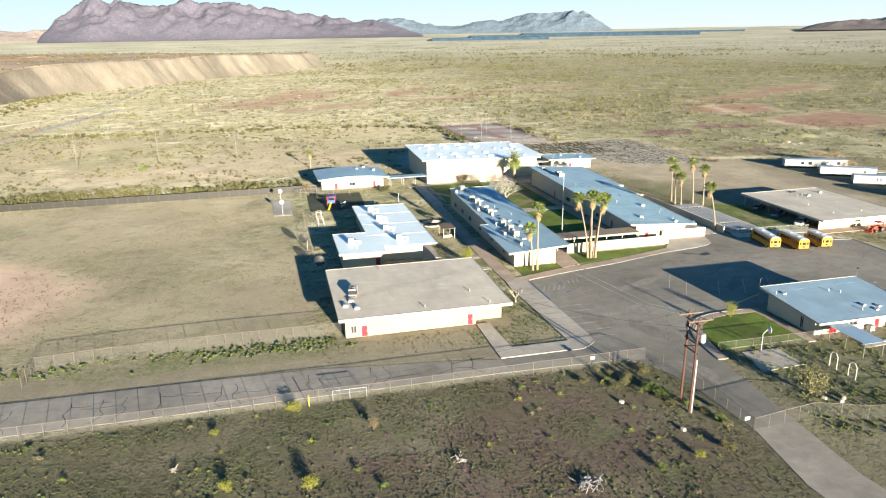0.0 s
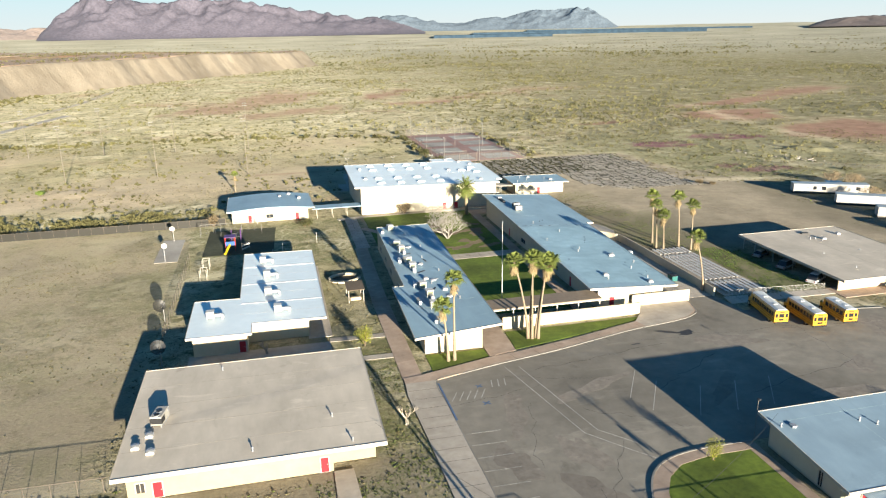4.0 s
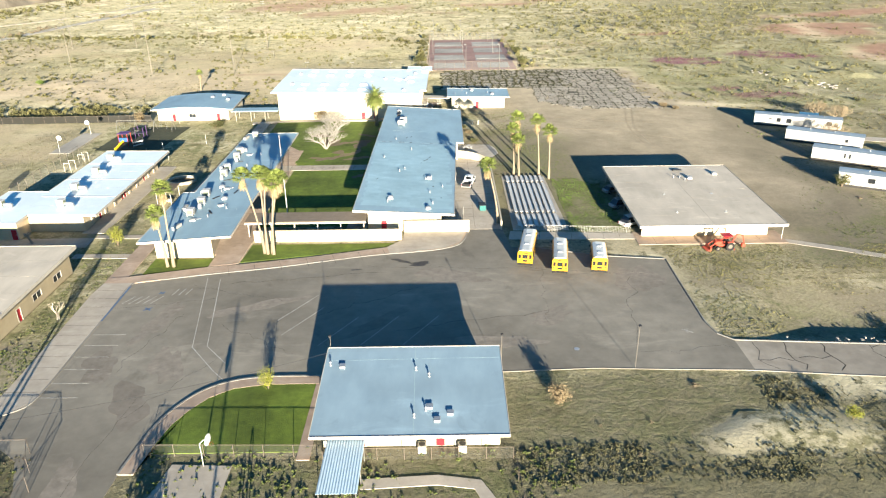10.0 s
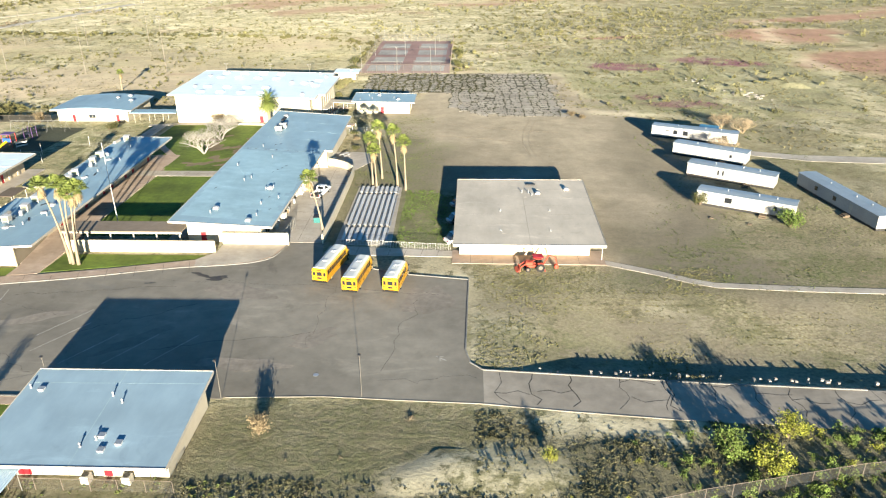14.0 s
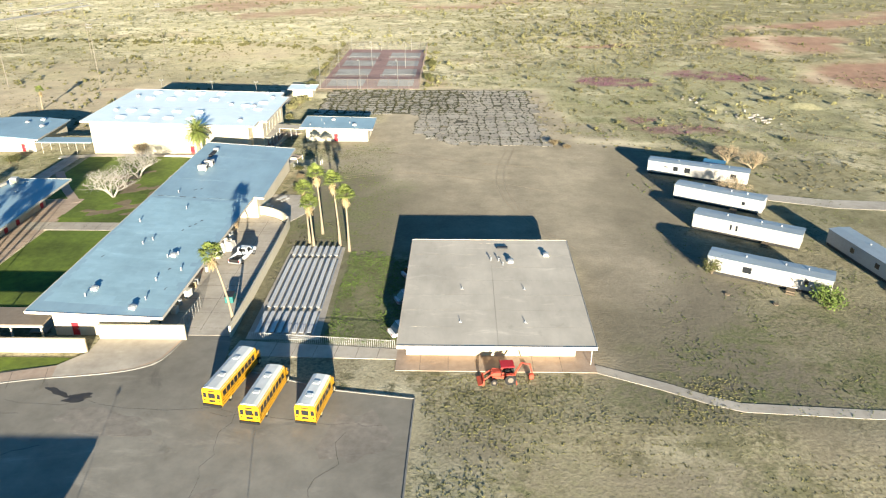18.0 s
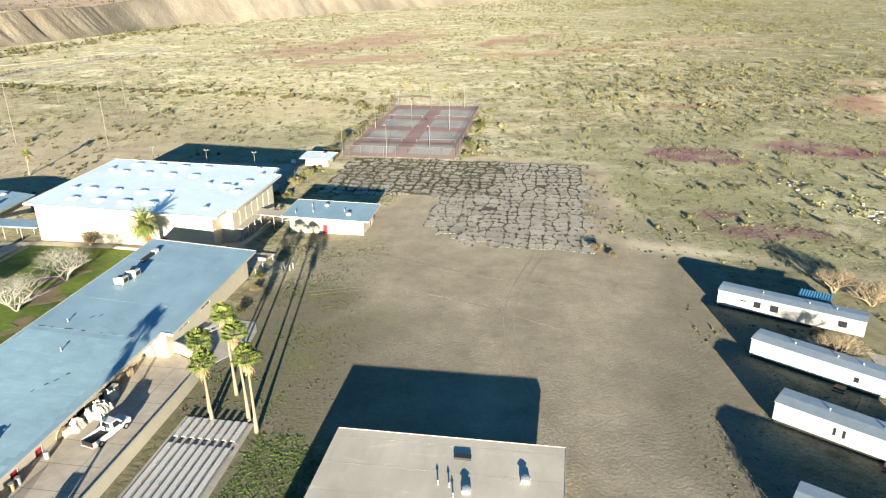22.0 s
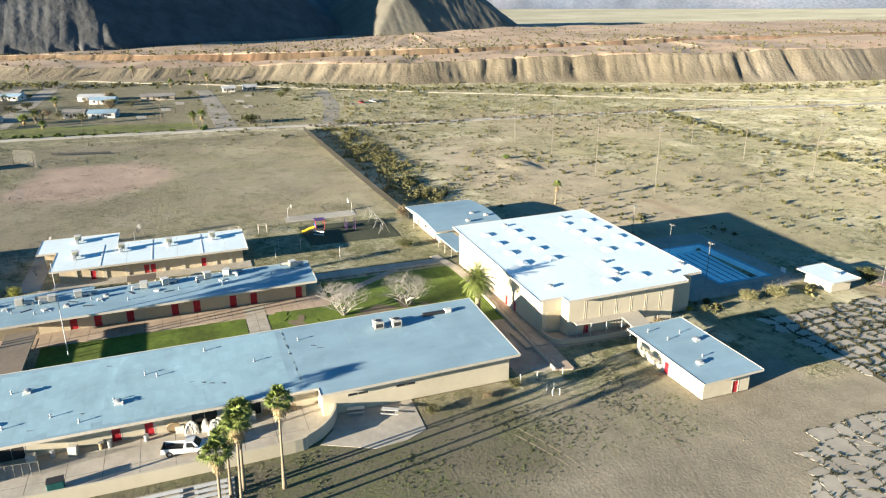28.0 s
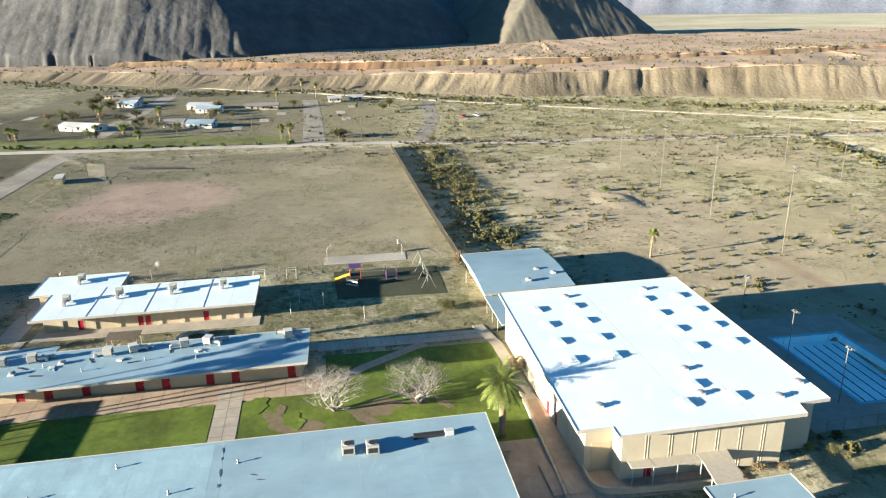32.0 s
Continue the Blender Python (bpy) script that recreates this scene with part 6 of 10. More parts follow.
def date_palm(x, y, h, seed, label):
    rng = random.Random(seed)
    ob = thing("date_palm", x, y, 0, 0, label, "palm tree")
    trunk_h = h - 2.6
    part("trunk", tube([(0, 0, trunk_h * t - 0.1) for t in (0, 0.2, 0.4, 0.6, 0.8, 1)], [0.6, 0.5, 0.48, 0.48, 0.52, 0.58], 9), PALE_TRUNK, ob, smooth=True)
    for name, mt, n, e0, e1 in (("crown", FROND, 84, 80, -38), ("skirt", DRY_FROND, 16, -20, -65)):
        bm = bmesh.new()
        for i in range(n):
            az, el = i * 2.39996, math.radians(e0 + (e1 - e0) * (i / n) + rng.uniform(-6, 6))
            ln = rng.uniform(3.2, 3.9) * (1 if name == "crown" else 0.7)
            prev, way = Vector((0, 0, trunk_h)), Vector((math.cos(az) * math.cos(el), math.sin(az) * math.cos(el), math.sin(el)))
            for s in range(9):
                nxt = prev + way * (ln / 9)
                way = (way + Vector((0, 0, -0.16))).normalized()
                side = way.cross(Vector((0, 0, 1)))
                side = side.normalized() if side.length > 0.05 else Vector((1, 0, 0))
                wl = 0.6 * math.sin((s + 1.2) / 10.5 * math.pi) + 0.08
                for sgn in (-1, 1):
                    for q in (0.0, 0.5):
                        a = prev + (nxt - prev) * q
                        b = a + (nxt - prev) * 0.35
                        c = a + side * sgn * wl + way * wl * 0.7 - Vector((0, 0, wl * 0.15))
                        bm.faces.new([bm.verts.new(v) for v in (a, b, c)])
                prev = nxt
        part(name, bm, mt, ob)
    return ob


date_palm(79.0, 223.2, 10.4, 5, "stout date palm with arching fronds beside the hall")


def bare_tree(x, y, h, seed, label, spread_by=1.0, material=BARE_BARK):
    rng = random.Random(seed)
    ob = thing("bare_tree", x, y, 0, 0, label, "tree", "bare trees")
    bm, twig = bmesh.new(), bmesh.new()

    def grow(p, way, ln, r, depth):
        steps = 2
        pts, rad = [p], [r]
        for _ in range(steps):
            way = (way + Vector((rng.uniform(-0.22, 0.22), rng.uniform(-0.22, 0.22), rng.uniform(-0.05, 0.12)))).normalized()
            p = p + way * ln / steps
            r *= 0.84
            pts.append(p)
            rad.append(r)
        tube(pts, rad, 5 if depth > 2 else 3, bm if depth > 1 else twig)
        if depth == 0:
            return
        for k in range(3 if depth < 5 else 4):
            az = rng.uniform(0, 2 * math.pi)
            side = Vector((math.cos(az), math.sin(az), rng.uniform(-0.15, 0.3))) * spread_by
            grow(p, (way * 0.75 + side * 0.75).normalized(), ln * rng.uniform(0.68, 0.88), r * 0.72, depth - 1)

    stems = 5 if h > 5 else 1
    for k in range(stems):
        a = k * 2.4 + rng.uniform(-0.4, 0.4)
        way = Vector((math.cos(a) * 0.75, math.sin(a) * 0.75, 1)).normalized() if stems > 1 else Vector((0, 0, 1))
        grow(Vector((0, 0, -0.1)), way, h * 0.26, 0.2 if stems > 1 else 0.26, 5 if h > 5 else 4)
    part("trunk", bm, material, ob)
    part("twig_crown", twig, material, ob, "bare pale twigs")
    return ob


bare_tree(68.2, 201.2, 8.6, 3, "bare pale tree with spreading twigs on the courtyard lawn", 1.15)
bare_tree(68.4, 213.4, 8.6, 8, "bare pale tree with dense twigs on the courtyard lawn", 1.15)

# ---- school buses ----
GLASS = glassy("dark_vehicle_glass", (0.02, 0.022, 0.025), 0.08)
LAMP_RED = mat("red_lens", (0.287, 0.0164, 0.0164), (0.246, 0.0164, 0.0164), scale=4, rough=0.3)
BUS_ROOF = mat("bus_roof_white", (0.60, 0.61, 0.59), (0.52, 0.53, 0.51), scale=1.2, rough=0.5, stain=0.12)


def wheel(parent, x, y, r, wide, rim_mat):
    w = part("wheel", rod((x - wide / 2, y, r), (x + wide / 2, y, r), r, None, 16), RUBBER, parent)
    part("rim", rod((x - wide / 2 - 0.012, y, r), (x + wide / 2 + 0.012, y, r), r * 0.55, None, 12), rim_mat, w)


def bus(x, y, rz, ln, label):
    """A school bus: rear at y 0, front at y ln, with a hood."""
    ob = thing("school_bus", x, y, 0.03, rz, label, "bus", "school buses")
    body_l, hw, lo, belt, eave, top = ln - 1.5, 1.2, 0.55, 1.65, 2.45, 2.95
    bm = bmesh.new()
    prof = [(-hw, lo), (hw, lo), (hw, eave), (hw * 0.86, top - 0.12), (-hw * 0.86, top - 0.12), (-hw, eave)]
    a = [bm.verts.new((px, 0, pz)) for px, pz in prof]
    b = [bm.verts.new((px, body_l, pz)) for px, pz in prof]
    bm.faces.new(a)
    bm.faces.new(b[::-1])
    for i in range(6):
        bm.faces.new((a[i], b[i], b[(i + 1) % 6], a[(i + 1) % 6]))
    part("body", bm, YELLOW, ob)
    bm = bmesh.new()
    prof = [(-hw * 0.93, eave + 0.2), (-hw * 0.84, top - 0.1), (-hw * 0.45, top + 0.02), (hw * 0.45, top + 0.02), (hw * 0.84, top - 0.1), (hw * 0.93, eave + 0.2)]
    a = [bm.verts.new((px, 0.10, pz)) for px, pz in prof]
    b = [bm.verts.new((px, body_l - 0.12, pz)) for px, pz in prof]
    bm.faces.new(a[::-1]), bm.faces.new(b)
    for i in range(6):
        bm.faces.new((a[i], b[i], b[(i + 1) % 6], a[(i + 1) % 6]))
    part("roof", bm, BUS_ROOF, ob, "white roof panel")
    for yy in (body_l * 0.3, body_l * 0.7):
        part("roof_hatch", box(-0.35, 0.35, yy - 0.3, yy + 0.3, top, top + 0.10, bevel=0.03), BUS_ROOF, ob)
    part("hood", box(-0.95, 0.95, body_l - 0.05, ln, 0.6, 1.62, bevel=0.14), YELLOW, ob)
    part("windscreen", box(-1.05, 1.05, body_l, body_l + 0.02, 1.68, 2.5), GLASS, ob)
    n = max(4, int((body_l - 1.2) / 0.85))
    for s in (-1, 1):
        for i in range(n):
            y0 = 0.5 + i * (body_l - 1.0) / n
            part("window", box(s * hw - 0.012, s * hw + 0.012, y0, y0 + (body_l - 1.0) / n - 0.16, belt, eave - 0.08), GLASS, ob)
        for z in (0.85, 1.25, 1.55):
            part("rub_rail", box(s * hw - 0.02, s * hw + 0.025, 0.05, body_l - 0.05, z, z + 0.06), BLACK_TRIM, ob)
        wheel(ob, s * (hw - 0.18), 2.0, 0.48, 0.3, mat_rim)
        wheel(ob, s * (hw - 0.18), ln - 0.9, 0.48, 0.3, mat_rim)
        part("tail_lamp", box(s * 0.95 - 0.09, s * 0.95 + 0.09, -0.03, 0.0, 1.15, 1.33), LAMP_RED, ob)
        part("rear_window", box(s * 0.86 - 0.2, s * 0.86 + 0.2, -0.015, 0.005, 1.55, 2.2), GLASS, ob)
        part("mirror", box(s * 1.32 - 0.1, s * 1.32 + 0.1, ln - 1.0, ln - 0.94, 1.7, 2.1), BLACK_TRIM, ob)
    part("rear_window", box(-0.42, 0.42, -0.015, 0.005, 1.55, 2.2), GLASS, ob)
    part("rear_window", box(-0.38, 0.38, -0.015, 0.005, 1.0, 1.3), GLASS, ob)
    part("bumper", box(-1.2, 1.2, -0.18, 0.0, 0.45, 0.75, bevel=0.03), BLACK_TRIM, ob)
    part("sign_band", box(-0.42, 0.42, -0.012, 0.0, 2.42, 2.56), BLACK_TRIM, ob, "black lettering band")
    return ob


mat_rim = mat("cream_wheel_rim", (0.508, 0.443, 0.279), (0.41, 0.353, 0.221), scale=4, rough=0.5)
bus(110.0, 132.6, -11.5, 10.6, "yellow school bus with a white roof parked on asphalt")
bus(115.1, 129.6, -8.5, 9.6, "yellow school bus with a white roof parked on asphalt")
bus(121.3, 129.7, -9.0, 7.6, "short yellow school bus with a white roof")


def car(x, y, rz, paint, label, name="car", ln=4.7, wd=1.8, ht=1.5, cat="car"):
    """A car, nose towards +y: lower body, cabin with glass, lamps, wheels."""
    ob = thing(name, x, y, 0.04, rz, label, cat)
    h = ln / 2
    low = box(-wd / 2, wd / 2, -h, h, 0.28, 0.86, bevel=0.12)
    part("body", low, paint, ob)
    bm = bmesh.new()
    c0, c1, c2, c3 = -h * 0.82, -h * 0.55, h * 0.18, h * 0.5
    lo = [bm.verts.new(v) for v in ((-wd * 0.47, c0, 0.84), (wd * 0.47, c0, 0.84), (wd * 0.47, c3, 0.84), (-wd * 0.47, c3, 0.84))]
    hi = [bm.verts.new(v) for v in ((-wd * 0.38, c1, ht - 0.06), (wd * 0.38, c1, ht - 0.06), (wd * 0.38, c2, ht - 0.06), (-wd * 0.38, c2, ht - 0.06))]
    bm.faces.new(hi)
    for i in range(4):
        bm.faces.new((lo[i], lo[(i + 1) % 4], hi[(i + 1) % 4], hi[i]))
    part("cabin_glass", bm, GLASS, ob)
    part("roof", box(-wd * 0.39, wd * 0.39, c1 - 0.05, c2 + 0.05, ht - 0.07, ht, bevel=0.03), paint, ob)
    for s in (-1, 1):
        for yy in (-h * 0.62, h * 0.62):
            wheel(ob, s * (wd / 2 - 0.1), yy, 0.33, 0.22, GALV)
        part("headlight", box(s * wd * 0.36 - 0.16, s * wd * 0.36 + 0.16, h - 0.03, h + 0.015, 0.6, 0.74), GALV, ob)
        part("tail_lamp", box(s * wd * 0.4 - 0.12, s * wd * 0.4 + 0.12, -h - 0.015, -h + 0.03, 0.62, 0.8), LAMP_RED, ob)
        part("wing_mirror", box(s * wd * 0.54 - 0.07, s * wd * 0.54 + 0.07, h * 0.3, h * 0.3 + 0.1, 0.86, 0.98), paint, ob)
    return ob


def pickup(x, y, rz, paint, label):
    """A pickup, nose towards +y, with an open black bed."""
    ob = thing("pickup_truck", x, y, 0.06, rz, label, "pickup truck")
    part("body", box(-0.98, 0.98, -0.15, 2.9, 0.45, 1.14, bevel=0.12), paint, ob)
    part("bed_floor", box(-0.9, 0.9, -2.8, 0.2, 0.45, 0.75), BLACK_TRIM, ob)
    for s in (-1, 1):
        part("bed_side", box(s * 0.94 - 0.05, s * 0.94 + 0.05, -2.85, 0.25, 0.45, 1.14), paint, ob)
        for yy in (-1.85, 1.95):
            wheel(ob, s * 0.88, yy, 0.40, 0.27, GALV)
        part("headlight", box(s * 0.75 - 0.16, s * 0.75 + 0.16, 2.88, 2.92, 0.78, 0.98), GALV, ob)
        part("tail_lamp", box(s * 0.9 - 0.06, s * 0.9 + 0.06, -2.9, -2.85, 0.75, 1.05), LAMP_RED, ob)
        part("wing_mirror", box(s * 1.08 - 0.1, s * 1.08 + 0.1, 1.2, 1.3, 1.15, 1.35), BLACK_TRIM, ob)
    part("tailgate", box(-0.9, 0.9, -2.88, -2.8, 0.45, 1.12), BLACK_TRIM, ob)
    lo = [(-0.95, -0.1, 1.1), (0.95, -0.1, 1.1), (0.95, 1.85, 1.1), (-0.95, 1.85, 1.1)]
    hi = [(-0.76, 0.06, 1.92), (0.76, 0.06, 1.92), (0.76, 1.15, 1.92), (-0.76, 1.15, 1.92)]
    bm = bmesh.new()
    vl, vh = [bm.verts.new(v) for v in lo], [bm.verts.new(v) for v in hi]
    bm.faces.new(vh)
    for i in range(4):
        bm.faces.new((vl[i], vl[(i + 1) % 4], vh[(i + 1) % 4], vh[i]))
    part("cab", bm, paint, ob)
    for i, (name, lo_f, hi_f, in_f) in enumerate((("rear_window", 0.2, 0.85, 0.12), ("side_window", 0.12, 0.88, 0.2), ("windscreen", 0.06, 0.94, 0.06), ("side_window", 0.12, 0.88, 0.2))):
        a, b, c, d = (Vector(v) for v in (lo[i], lo[(i + 1) % 4], hi[(i + 1) % 4], hi[i]))
        out = (b - a).cross(d - a).normalized() * 0.012
        at = lambda u, w: (a.lerp(b, u)).lerp(d.lerp(c, u), w) + out
        bm = bmesh.new()
        bm.faces.new([bm.verts.new(at(u, w)) for u, w in ((in_f, lo_f), (1 - in_f, lo_f), (1 - in_f, hi_f), (in_f, hi_f))])
        part(name, bm, GLASS, ob)
    part("bumper", box(-0.98, 0.98, -3.0, -2.86, 0.42, 0.6, bevel=0.02), GALV, ob)
    return ob


pickup(102.5, 172.8, -14, CAR_WHITE, "white pickup with a black open bed on the service drive")
car(131.8, 167.2, -62, CAR_SILVER, "silver hatchback parked under the carport")
car(131.5, 158.8, -64, CAR_SILVER, "silver van parked under the carport", "van", 5.0, 1.95, 1.85, "van")
car(131.4, 149.8, -62, CAR_WHITE, "white van parked under the carport", "van", 5.2, 1.95, 1.9, "van")
car(-223, 279, -75, CAR_RED, "red car parked on far grass")
car(-227.5, 287.5, -70, CAR_WHITE, "white pickup parked on far grass", "car", 5.3, 1.95, 1.8)

# ---- mobile homes ----
TRAILER = mat("white_siding", (0.405, 0.387, 0.356), (0.338, 0.317, 0.284), scale=1.5, rough=0.6, stain=0.22, stretch=(1, 1, 6), worn=0.12, worn_scale=0.5)
TRAILER_ROOF = mat("trailer_roof_metal", (0.361, 0.402, 0.418), (0.295, 0.336, 0.353), scale=0.8, rough=0.4, metal=0.3, stain=0.12)


def trailer(x, y, rz, ln, wd, label, windows, porch=None):
    """A mobile home: its long axis along local x, front side towards -y."""
    ob = thing("mobile_home", x, y, 0, rz, label, "mobile home", "mobile homes")
    z0, z1, zr = 0.5, 2.95, 3.12
    part("body", box(-ln / 2, ln / 2, -wd / 2, wd / 2, z0, z1), TRAILER, ob)
    bm = bmesh.new()
    pr = [(-wd / 2 - 0.12, z1 - 0.02), (wd / 2 + 0.12, z1 - 0.02), (wd / 2 + 0.12, z1 + 0.05), (0, zr), (-wd / 2 - 0.12, z1 + 0.05)]
    a = [bm.verts.new((-ln / 2 - 0.12, py, pz)) for py, pz in pr]
    b = [bm.verts.new((ln / 2 + 0.12, py, pz)) for py, pz in pr]
    bm.faces.new(a), bm.faces.new(b[::-1])
    for i in range(5):
        bm.faces.new((a[i], b[i], b[(i + 1) % 5], a[(i + 1) % 5]))
    part("roof", bm, TRAILER_ROOF, ob, "pale metal roof")
    # dark box in place of the shaded gap below the floor
    part("skirt", box(-ln / 2 + 0.15, ln / 2 - 0.15, -wd / 2 + 0.15, wd / 2 - 0.15, -0.05, z0), SHADE_FILL, ob, "solid dark fill painted as the shade of an open underside")
    for u, w, lo, hi in windows:
        win_ob = part("window", box(u - w / 2, u + w / 2, -wd / 2 - 0.02, -wd / 2 + 0.02, lo, hi), GLASS, ob)
        part("window_frame", box(u - w / 2 - 0.05, u + w / 2 + 0.05, -wd / 2 - 0.015, -wd / 2 + 0.012, lo - 0.05, hi + 0.05), GALV, win_ob)
    for u in (-ln * 0.2, ln * 0.12, ln * 0.3):
        part("vent", rod((u, 0.4, zr - 0.1), (u, 0.4, zr + 0.2), 0.12), GALV, ob)
    part("door", box(ln * 0.18, ln * 0.18 + 0.9, -wd / 2 - 0.03, -wd / 2 + 0.01, z0 + 0.05, z0 + 2.0), FASCIA, ob)
    step = part("step", box(ln * 0.18 - 0.2, ln * 0.18 + 1.1, -wd / 2 - 1.2, -wd / 2 - 0.05, 0.0, 0.42), WOOD, ob, "wooden steps")
    part("tread", box(ln * 0.18 - 0.2, ln * 0.18 + 1.1, -wd / 2 - 1.6, -wd / 2 - 1.2, 0.0, 0.2), WOOD, step)
    return ob


trailer(191.4, 215.9, -24.5, 21.0, 3.6, "white mobile home with dark windows and a metal roof", ((-4.5, 1.0, 1.3, 2.3), (-2.0, 1.2, 1.2, 2.3), (7.5, 1.2, 1.3, 2.3), (-6.6, 0.8, 1.9, 2.1)))
trailer(190.6, 199.6, -33.0, 17.0, 3.6, "white mobile home over a dark painted underside beside a bare tree", ((5.0, 0.6, 1.4, 2.1),))
trailer(190.2, 183.7, -32.0, 18.2, 3.7, "white mobile home with two small windows", ((-2.4, 0.3, 1.3, 2.3), (-1.4, 0.3, 1.3, 2.3)))
trailer(187.2, 166.4, -29.0, 18.0, 3.7, "white mobile home with bushes at both ends", ((-3.0, 1.3, 1.3, 2.3), (5.5, 0.6, 1.4, 2.2)))
trailer(206.8, 168.4, -81.0, 25.0, 3.8, "long white mobile home at the edge of the yard", ((-6, 1.0, 1.3, 2.2), (0, 1.0, 1.3, 2.2)))
trailer(212.5, 150.0, -78.0, 14.0, 4.6, "tan mobile home behind the bushes", ((-3, 1.0, 1.3, 2.2),))

# ---- rooftop equipment ----
PAD = mat("cooler_pad", (0.213, 0.238, 0.164), (0.148, 0.164, 0.107), scale=6, rough=0.9)


def rooftop(kind, x, y, z, rz, label):
    """One piece of roof equipment, standing on the roof."""
    ob = thing(kind, x, y, z, rz, label, "roof equipment", kind.replace("_", " ") + "s on roofs")
    if kind == "evaporative_cooler":
        part("cabinet", box(-0.62, 0.62, -0.62, 0.62, 0.28, 1.32, bevel=0.04), UNIT, ob)
        part("lid", box(-0.68, 0.68, -0.68, 0.68, 1.32, 1.40, bevel=0.02), WHITE_METAL, ob)
        for s in (-1, 1):
            part("pad_grille", box(s * 0.62 - 0.015, s * 0.62 + 0.015, -0.48, 0.48, 0.42, 1.2), PAD, ob)
        for sx in (-0.5, 0.5):
            for sy in (-0.5, 0.5):
                part("leg", box(sx - 0.04, sx + 0.04, sy - 0.04, sy + 0.04, -0.06, 0.28), GALV, ob)
        part("duct", box(0.62, 2.0, -0.3, 0.3, 0.35, 0.85, bevel=0.06), GALV, ob)
        part("duct_elbow", box(1.7, 2.2, -0.33, 0.33, -0.06, 0.7, bevel=0.08), GALV, ob)
    elif kind == "package_unit":
        body = part("cabinet", box(-1.35, 1.35, -0.7, 0.7, 0.2, 1.35, bevel=0.04), UNIT, ob)
        part("hood", box(0.75, 1.45, -0.72, 0.72, 0.75, 1.30, bevel=0.06), GALV, ob)
        for sx in (-0.8, 0.1):
            part("fan_ring", rod((sx, 0, 1.34), (sx, 0, 1.42), 0.4, None, 14), GALV, ob)
            part("fan", rod((sx, 0, 1.41), (sx, 0, 1.435), 0.34, None, 12), DARK, ob)
        part("coil_grille", box(-1.37, -0.2, -0.71, 0.71, 0.4, 1.15), DARK, body)
        for sy in (-0.6, 0.6):
            part("rail", box(-1.4, 1.4, sy - 0.07, sy + 0.07, -0.08, 0.2), GALV, ob)
    elif kind == "air_handler":
        part("cabinet", box(-0.85, 0.85, -0.75, 0.75, 0.16, 1.2, bevel=0.04), UNIT, ob)
        part("fan_ring", rod((0, 0, 1.19), (0, 0, 1.27), 0.55, None, 16), GALV, ob)
        part("fan", rod((0, 0, 1.25), (0, 0, 1.285), 0.46, None, 12), DARK, ob)
        part("grille", box(-0.86, 0.86, -0.55, 0.55, 0.35, 1.0), DARK, ob)
        for sx in (-0.6, 0.6):
            part("rail", box(sx - 0.06, sx + 0.06, -0.8, 0.8, -0.06, 0.16), GALV, ob)
    elif kind == "skylight":
        bm = bmesh.new()
        prism([(-1.05, -0.75), (1.05, -0.75), (1.05, 0.75), (-1.05, 0.75)], -0.05, 0.22, bm)
        part("kerb_frame", bm, WHITE_ROOF, ob)
        bm = bmesh.new()
        v = [bm.verts.new(p) for p in ((-0.98, -0.68, 0.22), (0.98, -0.68, 0.22), (0.98, 0.68, 0.22), (-0.98, 0.68, 0.22), (-0.75, -0.4, 0.42), (0.75, -0.4, 0.42), (0.75, 0.4, 0.42), (-0.75, 0.4, 0.42))]
        bm.faces.new(v[4:])
        for i in range(4):
            bm.faces.new((v[i], v[(i + 1) % 4], v[4 + (i + 1) % 4], v[4 + i]))
        part("dome", bm, WHITE_ROOF, ob, "white acrylic dome")
    elif kind == "vent_box":
        part("base", box(-0.3, 0.3, -0.3, 0.3, -0.06, 0.2, bevel=0.02), WHITE_METAL, ob)
        part("cap", box(-0.36, 0.36, -0.36, 0.36, 0.2, 0.26, bevel=0.02), GALV, ob)
    elif kind == "roof_fan":
        part("base", box(-0.45, 0.45, -0.45, 0.45, -0.08, 0.3, bevel=0.03), WHITE_METAL, ob)
        part("cowl", rod((0, 0, 0.3), (0, 0, 0.46), 0.42, None, 14, 0.3), GALV, ob)
        part("cap", rod((0, 0, 0.46), (0, 0, 0.56), 0.5, None, 14, 0.2), GALV, ob)
    else:
        part("pipe", rod((0, 0, -0.1), (0, 0, 0.42), 0.08, None, 8), GALV, ob)
        part("cap", rod((0, 0, 0.40), (0, 0, 0.54), 0.17, None, 8, 0.05), GALV, ob)
        part("flashing", rod((0, 0, -0.1), (0, 0, 0.06), 0.24, None, 10, 0.12), GALV, ob)
    return ob


def on_roofs(kind, corners, places, label, rz=0):
    first = None
    for x, y, *turn in places:
        m = pose(x, y, plane_z(corners, x, y), 0, 0, turn[0] if turn else rz)
        if first is None:
            first = rooftop(kind, x, y, 0, 0, label)
            first.matrix_basis = m
        else:
            copy_thing(first, m)


on_roofs("evaporative_cooler", zw, ((26.7, 153.3), (25.1, 162.2), (24.9, 171.9), (24.1, 181.1), (15.7, 152.8)), "square cream evaporative cooler with a roof duct")
on_roofs("evaporative_cooler", zl, ((52.9, 194.6, 100), (52.4, 182.2, 70), (52.6, 178.6, -80), (52.6, 171.0, 110), (52.9, 167.4, -90), (52.6, 147.0, 90), (52.6, 156.4, 95), (53.0, 152.2, -85)), "cream evaporative cooler with a galvanised duct")
on_roofs("vent_pipe", zl, ((55.6, 190.2), (54.0, 161.4), (56.0, 173.4), (57.6, 164.8), (58.0, 150.0), (55.8, 146.2), (51.5, 187.4), (57.2, 181.0), (51.4, 175.0), (54.8, 158.6)), "galvanised roof vent pipe")
